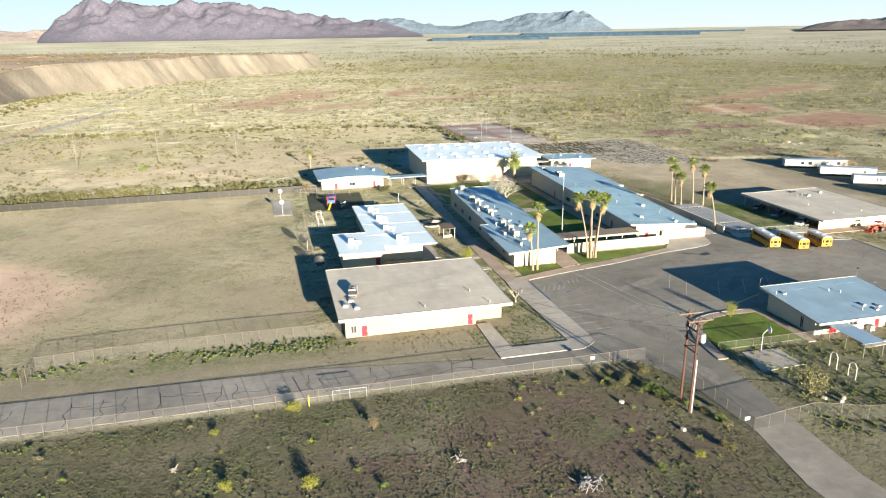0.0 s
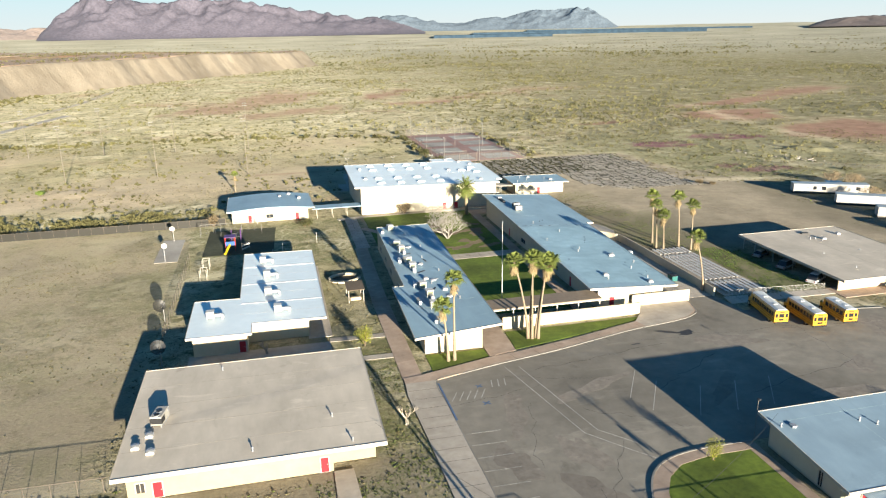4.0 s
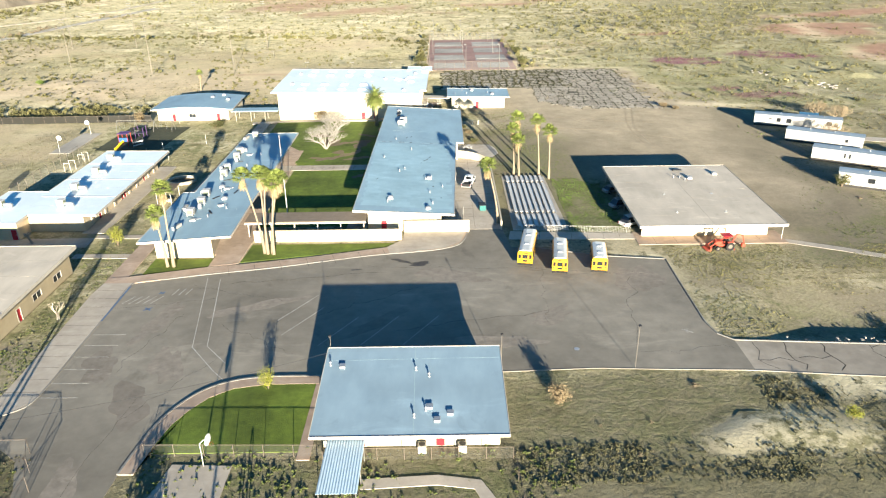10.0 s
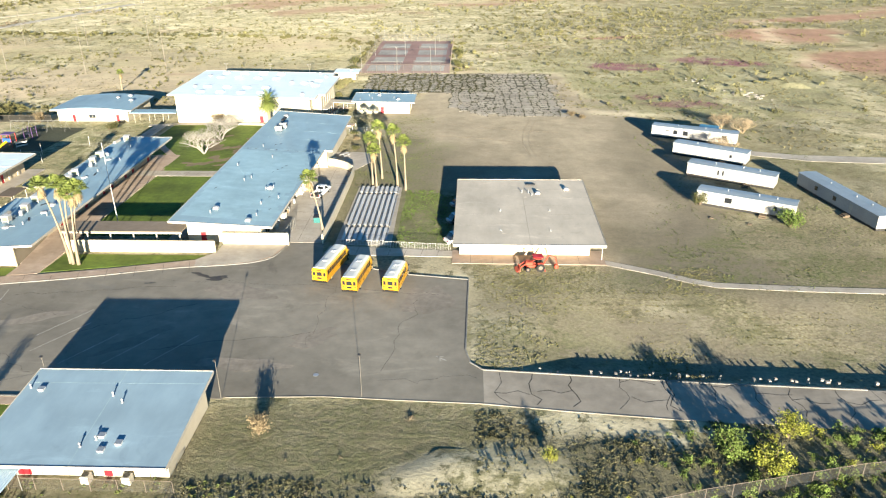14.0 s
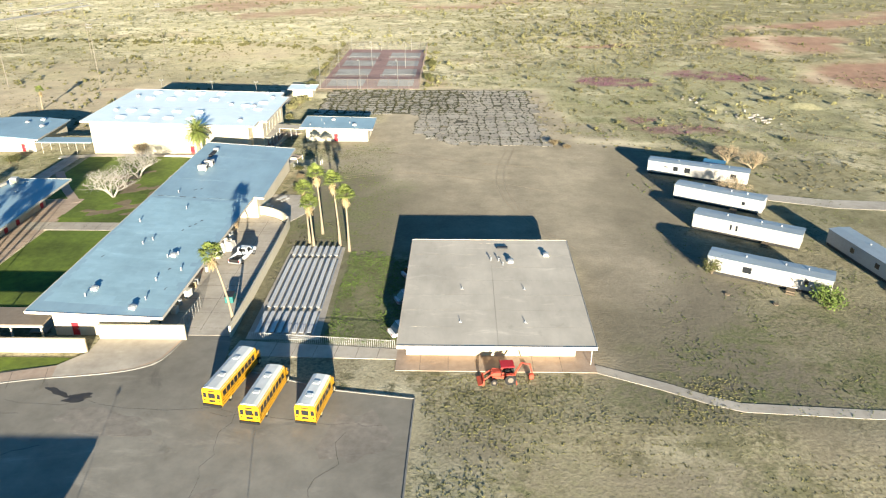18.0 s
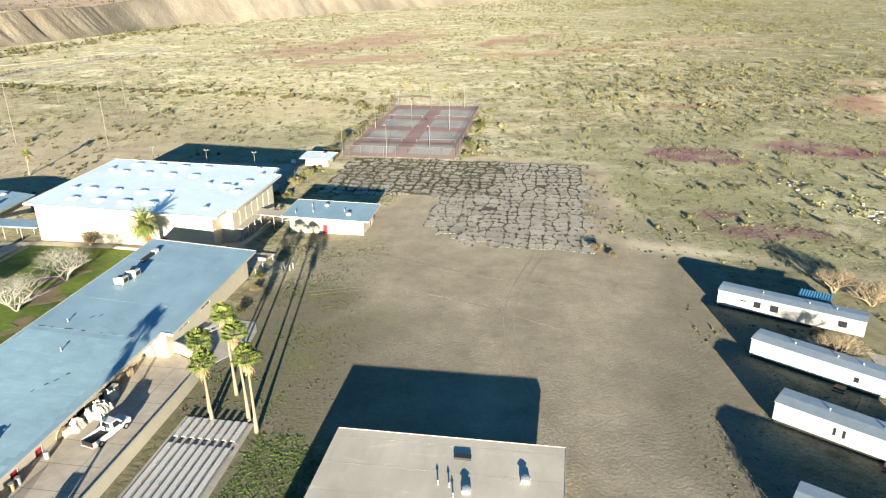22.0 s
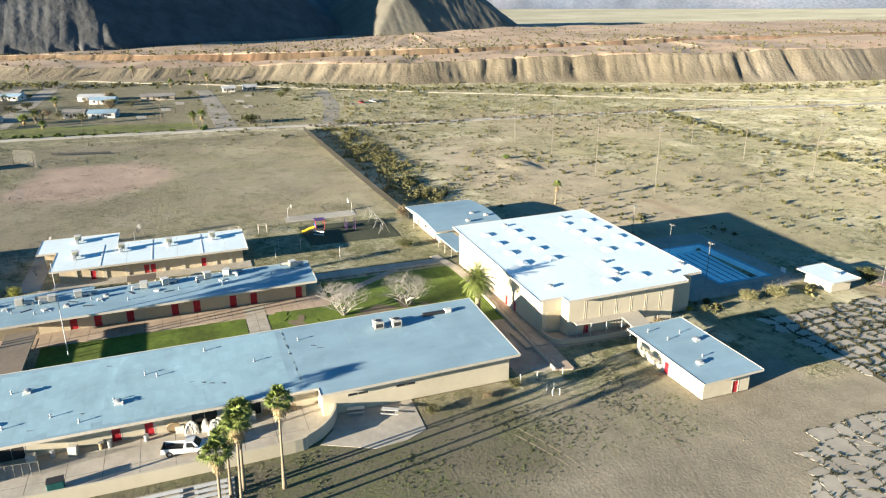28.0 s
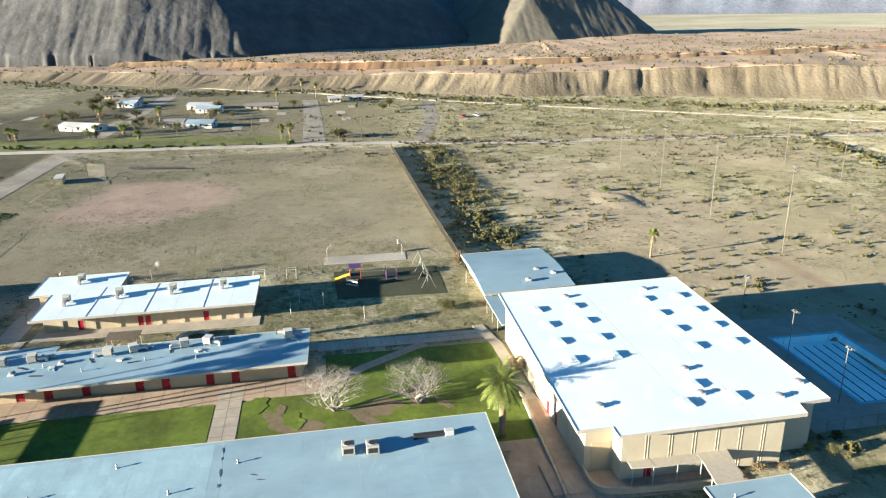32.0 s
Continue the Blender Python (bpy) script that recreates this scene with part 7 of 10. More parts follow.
on_roofs("roof_fan", zl, ((54.2, 161.0), (56.4, 154.8)), "round galvanised roof fan")
on_roofs("air_handler", zm, ((87.0, 202.6), (87.4, 205.4)), "grey rooftop air unit with a round fan")
on_roofs("vent_pipe", zm, ((88.3, 168.2), (93.6, 164.4), (94.8, 165.6), (89.3, 169.8), (87.0, 151.4), (94.6, 157.0), (90.2, 183.0), (86.4, 190.0), (95.2, 151.6), (84.6, 176.4), (97.0, 160.5)), "galvanised roof vent pipe")
on_roofs("roof_fan", zm, ((87.4, 153.4), (94.4, 149.2), (94.3, 165.0)), "square based roof fan")
duct = thing("roof_duct", 85.9, 213.0, plane_z(zm, 85.9, 213), 0, "long dark flat roof duct with a white cap", "roof equipment")
part("duct", box(-0.35, 0.35, -2.6, 1.8, -0.12, 0.4, bevel=0.03), DARK, duct)
part("cap", box(-0.45, 0.45, 1.2, 2.3, 0.0, 0.62, bevel=0.05), WHITE_METAL, duct)
on_roofs("skylight", zg, [(x, y) for x in (57.0, 62.7, 68.5, 74.2) for y in (234.4, 240.6, 252.8, 258.9)] + [(83.9, 247.4), (87.8, 244.3), (87.7, 250.9)], "white domed skylight on the hall roof")
on_roofs("roof_fan", zg, ((53.2, 240.6), (53.2, 254.6), (86.2, 233.6), (80.0, 248.1), (88.9, 256.2), (86.2, 247.1), (86.4, 260.6)), "low white roof fan")

on_roofs("vent_pipe", ze, ((143.6, 166.6), (144.8, 166.4), (145.4, 165.0)), "short galvanised roof vent pipe")
on_roofs("roof_fan", ze, ((152.4, 168.4), (146.6, 166.0)), "low white roof fan on a kerb")
# loose ducts, pans and boards on the narrow wing
rngq = random.Random(61)
for x, y, kind, turn in ((51.0, 193.6, "duct", 80), (53.6, 195.4, "pan", 20), (51.4, 184.2, "duct", 95), (54.6, 181.0, "pan", 40), (53.4, 176.6, "board", 15), (51.2, 172.6, "duct", 88), (55.0, 169.6, "pan", 70), (56.2, 171.8, "board", 100), (54.2, 165.2, "board", 30), (55.4, 160.0, "pan", 10), (51.6, 158.4, "duct", 84),
                        (54.6, 155.6, "board", 60), (56.6, 151.4, "pan", 35), (50.6, 150.2, "duct", 92), (53.6, 144.8, "pan", 10), (52.0, 141.6, "duct", 75), (55.6, 148.4, "board", 120), (57.6, 158.4, "board", 80)):
    z = plane_z(zl, x, y)
    if kind == "duct":
        ob = thing("roof_duct", x, y, z, turn, "galvanised roof duct lying between coolers", "roof equipment", "loose roof ducts")
        part("duct", box(-1.0, 1.0, -0.28, 0.28, 0.05, 0.55, bevel=0.06), rngq.choice((GALV, UNIT, WHITE_METAL)), ob)
        part("collar", box(-1.1, -1.0, -0.34, 0.34, -0.06, 0.6), GALV, ob)
        part("stand", box(0.5, 0.6, -0.28, 0.28, -0.06, 0.06), DARK, ob)
    elif kind == "pan":
        ob = thing("roof_pan", x, y, z, turn, "white metal pan lying on the roof", "roof equipment", "roof pans")
        part("pan", box(-0.5, 0.5, -0.4, 0.4, -0.04, 0.22, bevel=0.05), WHITE_METAL, ob)
        part("pipe", rod((0.3, 0.2, 0.1), (1.3, 0.5, 0.05), 0.05), GALV, ob)
    else:
        ob = thing("roof_board", x, y, z, turn, "dark board lying on the roof", "board", "roof boards")
        part("board", box(-0.9, 0.9, -0.14, 0.14, -0.03, 0.07), DARK, ob)
for x, y in ((139.0, 157.1), (148.0, 157.1), (138.7, 147.8), (147.3, 147.8)):
    z = plane_z(ze, x, y)
    drain = thing("roof_drain", x, y, z, 0, "small white roof drain with a stub pipe", "roof equipment", "roof drains")
    part("flange", box(-0.22, 0.22, -0.22, 0.22, -0.05, 0.03), WHITE_METAL, drain)
    part("stub", rod((0, 0, 0.02), (0, 0, 0.3), 0.05, None, 8), GALV, drain)
hatch = thing("roof_hatch", 145.6, 171.0, plane_z(ze, 145.6, 171), 0, "dark low roof hatch", "roof equipment")
part("hatch", box(-0.9, 0.9, -0.35, 0.35, -0.1, 0.28, bevel=0.03), DARK, hatch)
on_roofs("vent_pipe", zo, ((83.9, 99.5), (93.8, 98.4), (95.3, 97.3), (93.8, 90.7), (95.0, 91.7)), "galvanised roof vent pipe")
on_roofs("vent_box", zo, ((85.3, 99.2), (96.2, 90.2), (97.6, 91.2), (95.4, 92.2)), "low white vent box on the office roof")
on_roofs("package_unit", za, ((12.2, 119.6, 78),), "large grey package air unit on the gravel roof")
on_roofs("roof_fan", za, ((10.2, 114.2), (12.0, 112.8), (11.4, 116.4)), "small square white roof vent box")
on_roofs("vent_pipe", za, ((23.3, 110.4), (32.7, 115.6), (34.6, 109.6), (18.9, 131.5)), "short roof vent pipe")
on_roofs("vent_pipe", zr, ((103.2, 247.8), (104.4, 244.6), (110.8, 246.0), (101.0, 243.4)), "galvanised roof vent pipe")
on_roofs("roof_fan", zr, ((112.2, 244.4), (106.2, 248.6)), "low white roof fan on a kerb")
on_roofs("roof_fan", [(x, y, z + 0.6) for x, y, z in zk], ((31.0, 246.0), (28.4, 243.2), (33.8, 240.0)), "low white roof fan on a kerb")
on_roofs("roof_fan", [(84.6, 291.4, 2.7), (93.6, 291.4, 2.6), (93.6, 298.6, 2.7)], ((90.4, 296.0),), "small white roof fan")

# ---- fences ----


def fence(name, pts, h, gap, label, fabric=True, group="", post_mat=FENCE_STEEL, r=0.028, rail=True, weave=None):
    """Posts, a top rail and wire fabric along a line."""
    line = [Vector(p) for p in pts]
    mid = line[len(line) // 2]
    ob = thing(name, mid.x, mid.y, 0, 0, label, "fence", group)
    for a, b in zip(line, line[1:]):
        n = max(1, round((b - a).length / gap))
        for i in range(n + (b == line[-1])):
            p = a + (b - a) * i / n
            wpart("post", rod((p.x, p.y, -0.1), (p.x, p.y, h + 0.05), r * 1.2), post_mat, ob)
        if rail:
            wpart("rail", rod((a.x, a.y, h), (b.x, b.y, h), r), post_mat, ob)
        if fabric:
            bm = bmesh.new()
            bm.faces.new([bm.verts.new(v) for v in ((a.x, a.y, 0.03), (b.x, b.y, 0.03), (b.x, b.y, h), (a.x, a.y, h))])
            wpart("wire_fabric", bm, weave or WIRE, ob)
    return ob


fence("chain_link_fence", [(-130, 90.2), (-37, 90.0), (6.5, 89.5), (10.5, 89.3), (53.4, 89.6)], 1.9, 3.0, "galvanised chain-link fence along the road")
fence("chain_link_fence", [(53.4, 89.6), (56.2, 84.0), (55.9, 67.2)], 1.9, 3.0, "chain-link fence beside the driveway")
fence("chain_link_gate", [(55.9, 67.2), (66.0, 68.6)], 1.9, 2.5, "open-framed chain-link driveway gate")
fence("chain_link_fence", [(66.0, 68.6), (72, 66), (110, 60)], 1.9, 3.0, "chain-link fence south of the office yard")
fence("chain_link_fence", [(-38, 111.5), (-27, 112.4), (-9.8, 112.8), (9.4, 112.4)], 2.0, 2.9, "chain-link fence at the edge of the playing field")
fence("chain_link_fence", [(-38, 111.5), (-38, 105)], 2.0, 2.0, "short end of chain-link fence")
fence("chain_link_fence", [(65.7, 89.0), (84.4, 88.6)], 1.5, 3.0, "low chain-link fence below the office lawn")
fence("chain_link_fence", [(84.4, 88.0), (104.0, 87.9), (104.6, 78.0)], 1.5, 3.0, "low chain-link fence behind the office")
fence("slatted_fence", [(-140, 230.8), (-98, 230.8), (-56, 230.8), (-20, 231.0), (13.6, 231.4)], 2.0, 3.1, "long brown slatted chain-link fence along the playing field", weave=SLATS)
fence("chain_link_fence", [(7.6, 154.0), (7.4, 200.0)], 2.2, 3.0, "chain-link fence beside the classrooms")
fence("chain_link_fence", [(143.0, 84.2), (156, 88.0), (173, 92.0), (200, 96.0)], 1.8, 3.0, "chain-link fence in the ditch")
fence("iron_railing", [(110.2, 147.6), (121.0, 146.6), (130.0, 145.8)], 1.2, 0.28, "white iron railing before the bleachers", False, post_mat=WHITE_METAL, r=0.018)
fence("iron_gate", [(100.4, 148.8), (100.9, 156.0)], 1.9, 0.9, "dark steel gate swung open on the service drive", True, post_mat=STEEL)
fence("tennis_fence", [(91.5, 305.0), (126.0, 305.0), (126.0, 385.0), (91.5, 385.0), (91.5, 305.0)], 3.2, 3.4, "tall chain-link fence round the tennis courts", r=0.045)
fence("pool_fence", [(86.4, 266.0), (86.2, 279.0), (85.2, 292.0)], 1.9, 2.6, "chain-link fence beside the pool")
fence("chain_link_fence", [(203, 262.0), (232, 244.0), (300, 205.0)], 1.6, 4.0, "post and wire fence behind the trailers")
fence("field_fence", [(-146, 96.0), (-126, 112.0), (-119, 160.0), (-124, 200.0), (-138, 228.0)], 1.5, 4.0, "thin rusty chain-link fence round the outfield")
bench = thing("players_bench", -115.5, 141, 0, 80, "long dark players bench beside the field fence", "bench")
part("seat", box(-10.5, 10.5, -0.25, 0.25, 0.42, 0.5), DARK, bench)
part("back", box(-10.5, 10.5, 0.22, 0.28, 0.5, 1.0), DARK, bench)
for u in np.linspace(-10, 10, 8):
    part("leg", box(u - 0.05, u + 0.05, -0.2, 0.2, -0.1, 0.42), STEEL, bench)
stop = thing("backstop", -98, 121, 0, 0, "tall rusty backstop of pipes and chain-link", "backstop")
for (x0, y0), (x1, y1) in (((-102, 114), (-104, 120)), ((-104, 120), (-100, 127)), ((-100, 127), (-93, 129))):
    for x, y in ((x0, y0), (x1, y1)):
        wpart("post", rod((x, y, -0.1), (x, y, 5.5), 0.06), FENCE_STEEL, stop)
    for z in (0.2, 2.8, 5.5):
        wpart("rail", rod((x0, y0, z), (x1, y1, z), 0.04), FENCE_STEEL, stop)
    bm = bmesh.new()
    bm.faces.new([bm.verts.new(v) for v in ((x0, y0, 0), (x1, y1, 0), (x1, y1, 5.5), (x0, y0, 5.5))])
    wpart("wire_fabric", bm, WIRE, stop)
goal = thing("goal_post", 22.0, 344.0, 0, 0, "white field goal post with one gooseneck", "goal post")
wpart("post", rod((26.0, 338.0, -0.1), (26.0, 338.0, 3.0), 0.06, None, 8), STEEL, goal)
wpart("crossbar", rod((23.0, 334.6, 3.0), (29.0, 341.4, 3.0), 0.04), STEEL, goal)
for x, y in ((23.0, 334.6), (29.0, 341.4)):
    wpart("upright", rod((x, y, 3.0), (x, y, 7.4 if x > 25 else 3.6), 0.035), STEEL, goal)
fence("chain_link_fence", [(-140, 230.8), (-146, 118), (-150, 40)], 1.6, 5.0, "chain-link fence along the far road")

# ---- poles and lamps ----


def floodlight(name, x, y, h, heads, label, group, face=180.0):
    ob = thing(name, x, y, 0, face, label, "light pole", group)
    part("pole", rod((0, 0, -0.1), (0, 0, h), 0.14 if h > 12 else 0.075, None, 8, 0.06), MAST_STEEL if h > 12 else STEEL, ob)
    w = 0.45 * heads
    for row, z in enumerate((h - 0.1, h - 1.1) if h > 12 else (h - 0.05,)):
        part("crossarm", box(-w / 2 - 0.2, w / 2 + 0.2, -0.05, 0.05, z - 0.05, z + 0.05), STEEL, ob)
        for i in range(heads):
            u = (i - (heads - 1) / 2) * (w / max(1, heads - 1) if heads > 1 else 0)
            lamp = part("lamp_head", rod((u, 0.1, z + 0.12), (u, 0.55, z - 0.02), 0.14, None, 8, 0.2), STEEL, ob)
            part("lens", rod((u, 0.54, z - 0.02), (u, 0.57, z - 0.03), 0.18, None, 8), GALV, lamp)
    return ob


for i, (x, y) in enumerate(((-75.0, 305.8), (-44.4, 306.2), (-13.8, 306.0), (17.6, 306.4), (-74.4, 370.0), (-44.6, 370.0), (-15.0, 369.4), (16.4, 369.0))):
    floodlight("floodlight_mast", x, y, 20.5, 3, "tall thin floodlight mast over the ball field", "ball field floodlights", 0 if y < 340 else 180)
for x, y in ((92.6, 306.2), (106.3, 304.4), (118.9, 304.4), (93.4, 343.0), (106.2, 343.0), (119.0, 343.0), (93.4, 381.0), (106.2, 381.0), (119.2, 381.0)):
    floodlight("court_light", x, y, 9.6, 2, "white court light pole with flat lamp heads", "tennis court lights", 90)
for x, y in ((51.5, 275.0), (66.9, 273.6), (80.0, 272.8)):
    floodlight("pool_light", x, y, 8.8, 2, "white light pole beside the pool", "pool lights", 0)
flag = thing("flagpole", 67.6, 155.6, 0, 0, "tall bare white flagpole in the courtyard", "flagpole")
part("pole", rod((0, 0, -0.1), (0, 0, 15.8), 0.09, None, 8, 0.04), WHITE_METAL, flag)
part("finial", rod((0, 0, 15.75), (0, 0, 16.0), 0.1, None, 8), GALV, flag)
for x, y, h in ((83.4, 103.2, 5.6), (103.9, 103.0, 5.6), (120.5, 103.9, 6.0)):
    post = thing("lamp_post", x, y, 0, 0, "thin metal lamp post beside the parking lot", "lamp post", "lot lamp posts")
    part("pole", rod((0, 0, -0.1), (0, 0, h), 0.026, None, 6), MAST_STEEL, post)
    part("lamp_head", box(-0.16, 0.16, -0.3, 0.12, h, h + 0.16, bevel=0.03), DARK, post)
# two-legged utility structure with transformers
util = thing("utility_structure", 51.1, 74.9, 0, 0, "two red brown wooden poles with crossarms, braces and a transformer", "utility pole")
for px, py, top in ((51.2, 76.2, 13.5), (50.95, 73.6, 13.4)):
    wpart("pole", rod((px, py, -0.2), (px + 0.2, py, top), 0.17, None, 9, 0.12), POLE_WOOD, util, "red brown wooden pole")
    arm = wpart("crossarm", box(px - 1.4, px + 2.1, py - 0.2, py - 0.06, 12.95, 13.11), WOOD, util, "weathered crossarm")
    for u in (-1.25, -0.5, 0.9, 1.95):
        wpart("insulator", rod((px + u, py - 0.13, 13.1), (px + u, py - 0.13, 13.38), 0.055, None, 6), DARK, arm)
    for u in (-0.95, 1.35):
        wpart("arm_brace", rod((px + u, py - 0.13, 12.96), (px + 0.18, py - 0.13, 12.15), 0.03, None, 4), POLE_WOOD, util)
for z in (12.3, 11.2, 9.6, 8.3):
    wpart("tie_beam", box(51.16, 51.3, 73.3, 76.5, z, z + 0.16), POLE_WOOD, util)
wpart("cross_brace", rod((51.2, 73.6, 8.4), (51.3, 76.2, 9.6), 0.05, None, 4), POLE_WOOD, util)
wpart("cross_brace", rod((51.3, 76.2, 8.4), (51.2, 73.6, 9.6), 0.05, None, 4), POLE_WOOD, util)
for k, y in enumerate((73.9, 74.6, 75.3, 76.0)):
    cut_out = wpart("fuse_cutout", rod((51.34, y, 11.3), (51.5, y, 11.95), 0.07, None, 6), GALV if k % 2 else DARK, util)
    wpart("cutout_cap", rod((51.5, y, 11.95), (51.56, y, 12.08), 0.045, None, 6), DARK, cut_out)
can = wpart("transformer", rod((52.0, 73.7, 9.9), (52.0, 73.7, 11.0), 0.34, None, 14), WHITE_METAL, util, "pale grey transformer can")
wpart("lid", rod((52.0, 73.7, 11.0), (52.0, 73.7, 11.1), 0.36, None, 14, 0.2), GALV, can)
wpart("bracket", box(51.2, 51.75, 73.62, 73.78, 10.3, 10.42), DARK, can)
wpart("conduit", rod((51.1, 73.38, 0), (51.25, 73.42, 7.6), 0.075, None, 8), WHITE_METAL, util, "white riser conduit")
pole2 = thing("utility_pole", 80.5, 52.0, 0, 0, "brown wooden utility pole with wires", "utility pole")
part("pole", rod((0, 0, -0.2), (0, 0, 12), 0.16, None, 8, 0.12), WOOD, pole2)
part("crossarm", box(-1.2, 1.2, -0.06, 0.06, 11.2, 11.34), WOOD, pole2)


def wire(a, b, sag, label):
    pts = [Vector(a).lerp(Vector(b), t / 14) - Vector((0, 0, sag * 4 * (t / 14) * (1 - t / 14))) for t in range(15)]
    ob = part("cable", tube(pts, [0.018] * 15, 4), DARK)
    tagged(ob, label, "cable", "overhead cables")


wire((49.9, 76.1, 13.3), (-120, 62, 12.0), 2.2, "dark overhead cable from the utility structure")
wire((51.2, 76.2, 11.0), (37.6, 112.0, 4.4), 0.8, "dark service cable to the classroom block")
wire((52.9, 76.1, 13.2), (84.0, 100.4, 5.2), 0.8, "dark service cable to the office")

# ---- courts and pool ----
COURT_RED = mat("faded_red_court", (0.345, 0.215, 0.182), (0.285, 0.178, 0.15), scale=0.5, rough=0.9, bump=0.01, wide=0.1, stain=0.25)
COURT_GREY = mat("faded_grey_court", (0.377, 0.353, 0.307), (0.312, 0.291, 0.254), scale=0.5, rough=0.9, bump=0.01, wide=0.1, stain=0.25)
slab("tennis_surface", rect(91.8, 125.8, 305.2, 384.8), -0.2, 0.03, COURT_RED, "faded red hard tennis courts", "tennis court")
net_mat = wire_mat("net_cord", (0.08, 0.08, 0.075), 0.2)
for cx in (100.2, 117.4):
    for cy in (324.6, 361.2):
        for y0, y1 in ((cy - 15.0, cy - 3.4), (cy + 3.4, cy + 15.4)):
            tagged(part("court_panel", prism(rect(cx - 6.2, cx + 6.2, y0, y1), 0.0, 0.036), COURT_GREY), "faded grey playing area of a court", "tennis court", kind="structure")
        bm = bmesh.new()
        for x in (-5.48, -4.1, 4.1, 5.48):
            prism(rect(cx + x - 0.04, cx + x + 0.04, cy - 11.9, cy + 11.9), 0.03, 0.041, bm)
        for yy in (-11.9, -6.4, 6.4, 11.9):
            prism(rect(cx - 5.5, cx + 5.5, cy + yy - 0.04, cy + yy + 0.04), 0.03, 0.0415, bm)
        tagged(part("court_lines", bm, LINE), "faded white court lines", "markings", kind="stuff")
        net = thing("tennis_net", cx, cy, 0, 0, "low dark tennis net between posts", "net", "tennis nets")
        for s in (-1, 1):
            part("post", rod((s * 6.2, 0, 0), (s * 6.2, 0, 1.1), 0.05), STEEL, net)
        bm = bmesh.new()
        bm.faces.new([bm.verts.new(v) for v in ((-6.2, 0, 0.1), (6.2, 0, 0.1), (6.2, 0, 1.0), (-6.2, 0, 1.0))])
        part("mesh_net", bm, net_mat, net)
        part("band", box(-6.2, 6.2, -0.015, 0.015, 0.97, 1.02), STEEL, net)

POOL_BLUE = mat("blue_pool_paint", (0.62, 0.88, 0.92), (0.52, 0.79, 0.85), scale=0.6, rough=0.55, stain=0.15)
POOL_RIM = mat("blue_pool_coping", (0.16, 0.42, 0.56), (0.12, 0.34, 0.48), scale=1, rough=0.5)
PX0, PX1, PY0, PY1 = 59.0, 80.4, 276.2, 288.8
pool = thing("swimming_pool", 69.5, 282.6, 0, 0, "rectangular pale blue swimming pool basin with dark lane lines", "pool")
wpart("basin_floor", prism(rect(PX0, PX1, PY0, PY1), [-1.6, -2.4, -2.4, -1.6], [-1.3, -2.1, -2.1, -1.3]), POOL_BLUE, pool, "pale blue painted floor")
for x0, x1, y0, y1 in ((PX0 - 0.25, PX1 + 0.25, PY0 - 0.25, PY0), (PX0 - 0.25, PX1 + 0.25, PY1, PY1 + 0.25), (PX0 - 0.25, PX0, PY0, PY1), (PX1, PX1 + 0.25, PY0, PY1)):
    wpart("basin_wall", prism(rect(x0, x1, y0, y1), -2.6, 0.05), POOL_BLUE, pool)
for x0, x1, y0, y1 in ((PX0 - 0.5, PX1 + 0.5, PY0 - 0.5, PY0 + 0.06), (PX0 - 0.5, PX1 + 0.5, PY1 - 0.06, PY1 + 0.5), (PX0 - 0.5, PX0 + 0.06, PY0 + 0.06, PY1 - 0.06), (PX1 - 0.06, PX1 + 0.5, PY0 + 0.06, PY1 - 0.06)):
    wpart("coping", prism(rect(x0, x1, y0, y1), 0.03, 0.12), POOL_RIM, pool, "blue edge of the basin")
for y in np.linspace(278.0, 287.2, 6):
    q = rect(PX0 + 1.2, PX1 - 1.4, y - 0.13, y + 0.13)
    k = lambda x: -1.3 - 0.8 * (x - PX0) / (PX1 - PX0)
    wpart("lane_line", prism(q, [k(x) - 0.02 for x, _ in q], [k(x) + 0.006 for x, _ in q]), DARK, pool)
for y in (PY0 + 2.0, PY1 - 2.0):
    ladder = wpart("ladder", rod((PX0 + 0.5, y, -1.2), (PX0 + 0.5, y, 0.9), 0.03), GALV, pool)
board = thing("backboard_stand", 84.0, 288.6, 0, 0, "white square backboard on a post by the pool", "backboard")
part("post", rod((0, 0, 0), (0, 0, 2.6), 0.05), STEEL, board)
part("board", box(-0.6, 0.6, -0.04, 0.04, 2.0, 3.0), WHITE_METAL, board)

# old broken court: slabs parted by weeds
CRACKED = mat("broken_slab", (0.404, 0.354, 0.28), (0.33, 0.289, 0.23), scale=0.6, rough=0.95, bump=0.01, fine=10, wide=0.1, stain=0.2, rand=0.08, island=0.08)
bed = thing("broken_court", 140, 262, 0, 0, "old broken hard court, its grey slabs parted by weeds", "court", kind="structure")
rngc = random.Random(12)
step = 2.75
nxc, nyc = 26, 26
grid_pts = {(i, j): (94.6 + i * step + rngc.uniform(-0.95, 0.95), 239.5 + j * step + rngc.uniform(-0.95, 0.95)) for i in range(nxc + 1) for j in range(nyc + 1)}
cells = []
for j in range(nyc):
    for i in range(nxc):
        q = [grid_pts[i, j], grid_pts[i + 1, j], grid_pts[i + 1, j + 1], grid_pts[i, j + 1]]
        cx, cy = sum(p[0] for p in q) / 4, sum(p[1] for p in q) / 4
        if cx > 162 or cy > 303.5 or (cx < 127.5 and cy < 271) or (cx < 140 and cy < 262 and (140 - cx) + (262 - cy) > 24):
            continue
        if cx < 97 or rngc.random() < 0.03:
            continue
        cells.append((cy, cx, q))
cells.sort(key=lambda c: (c[0] - 240) * 0.8 + abs(c[1] - 146) * 0.3)
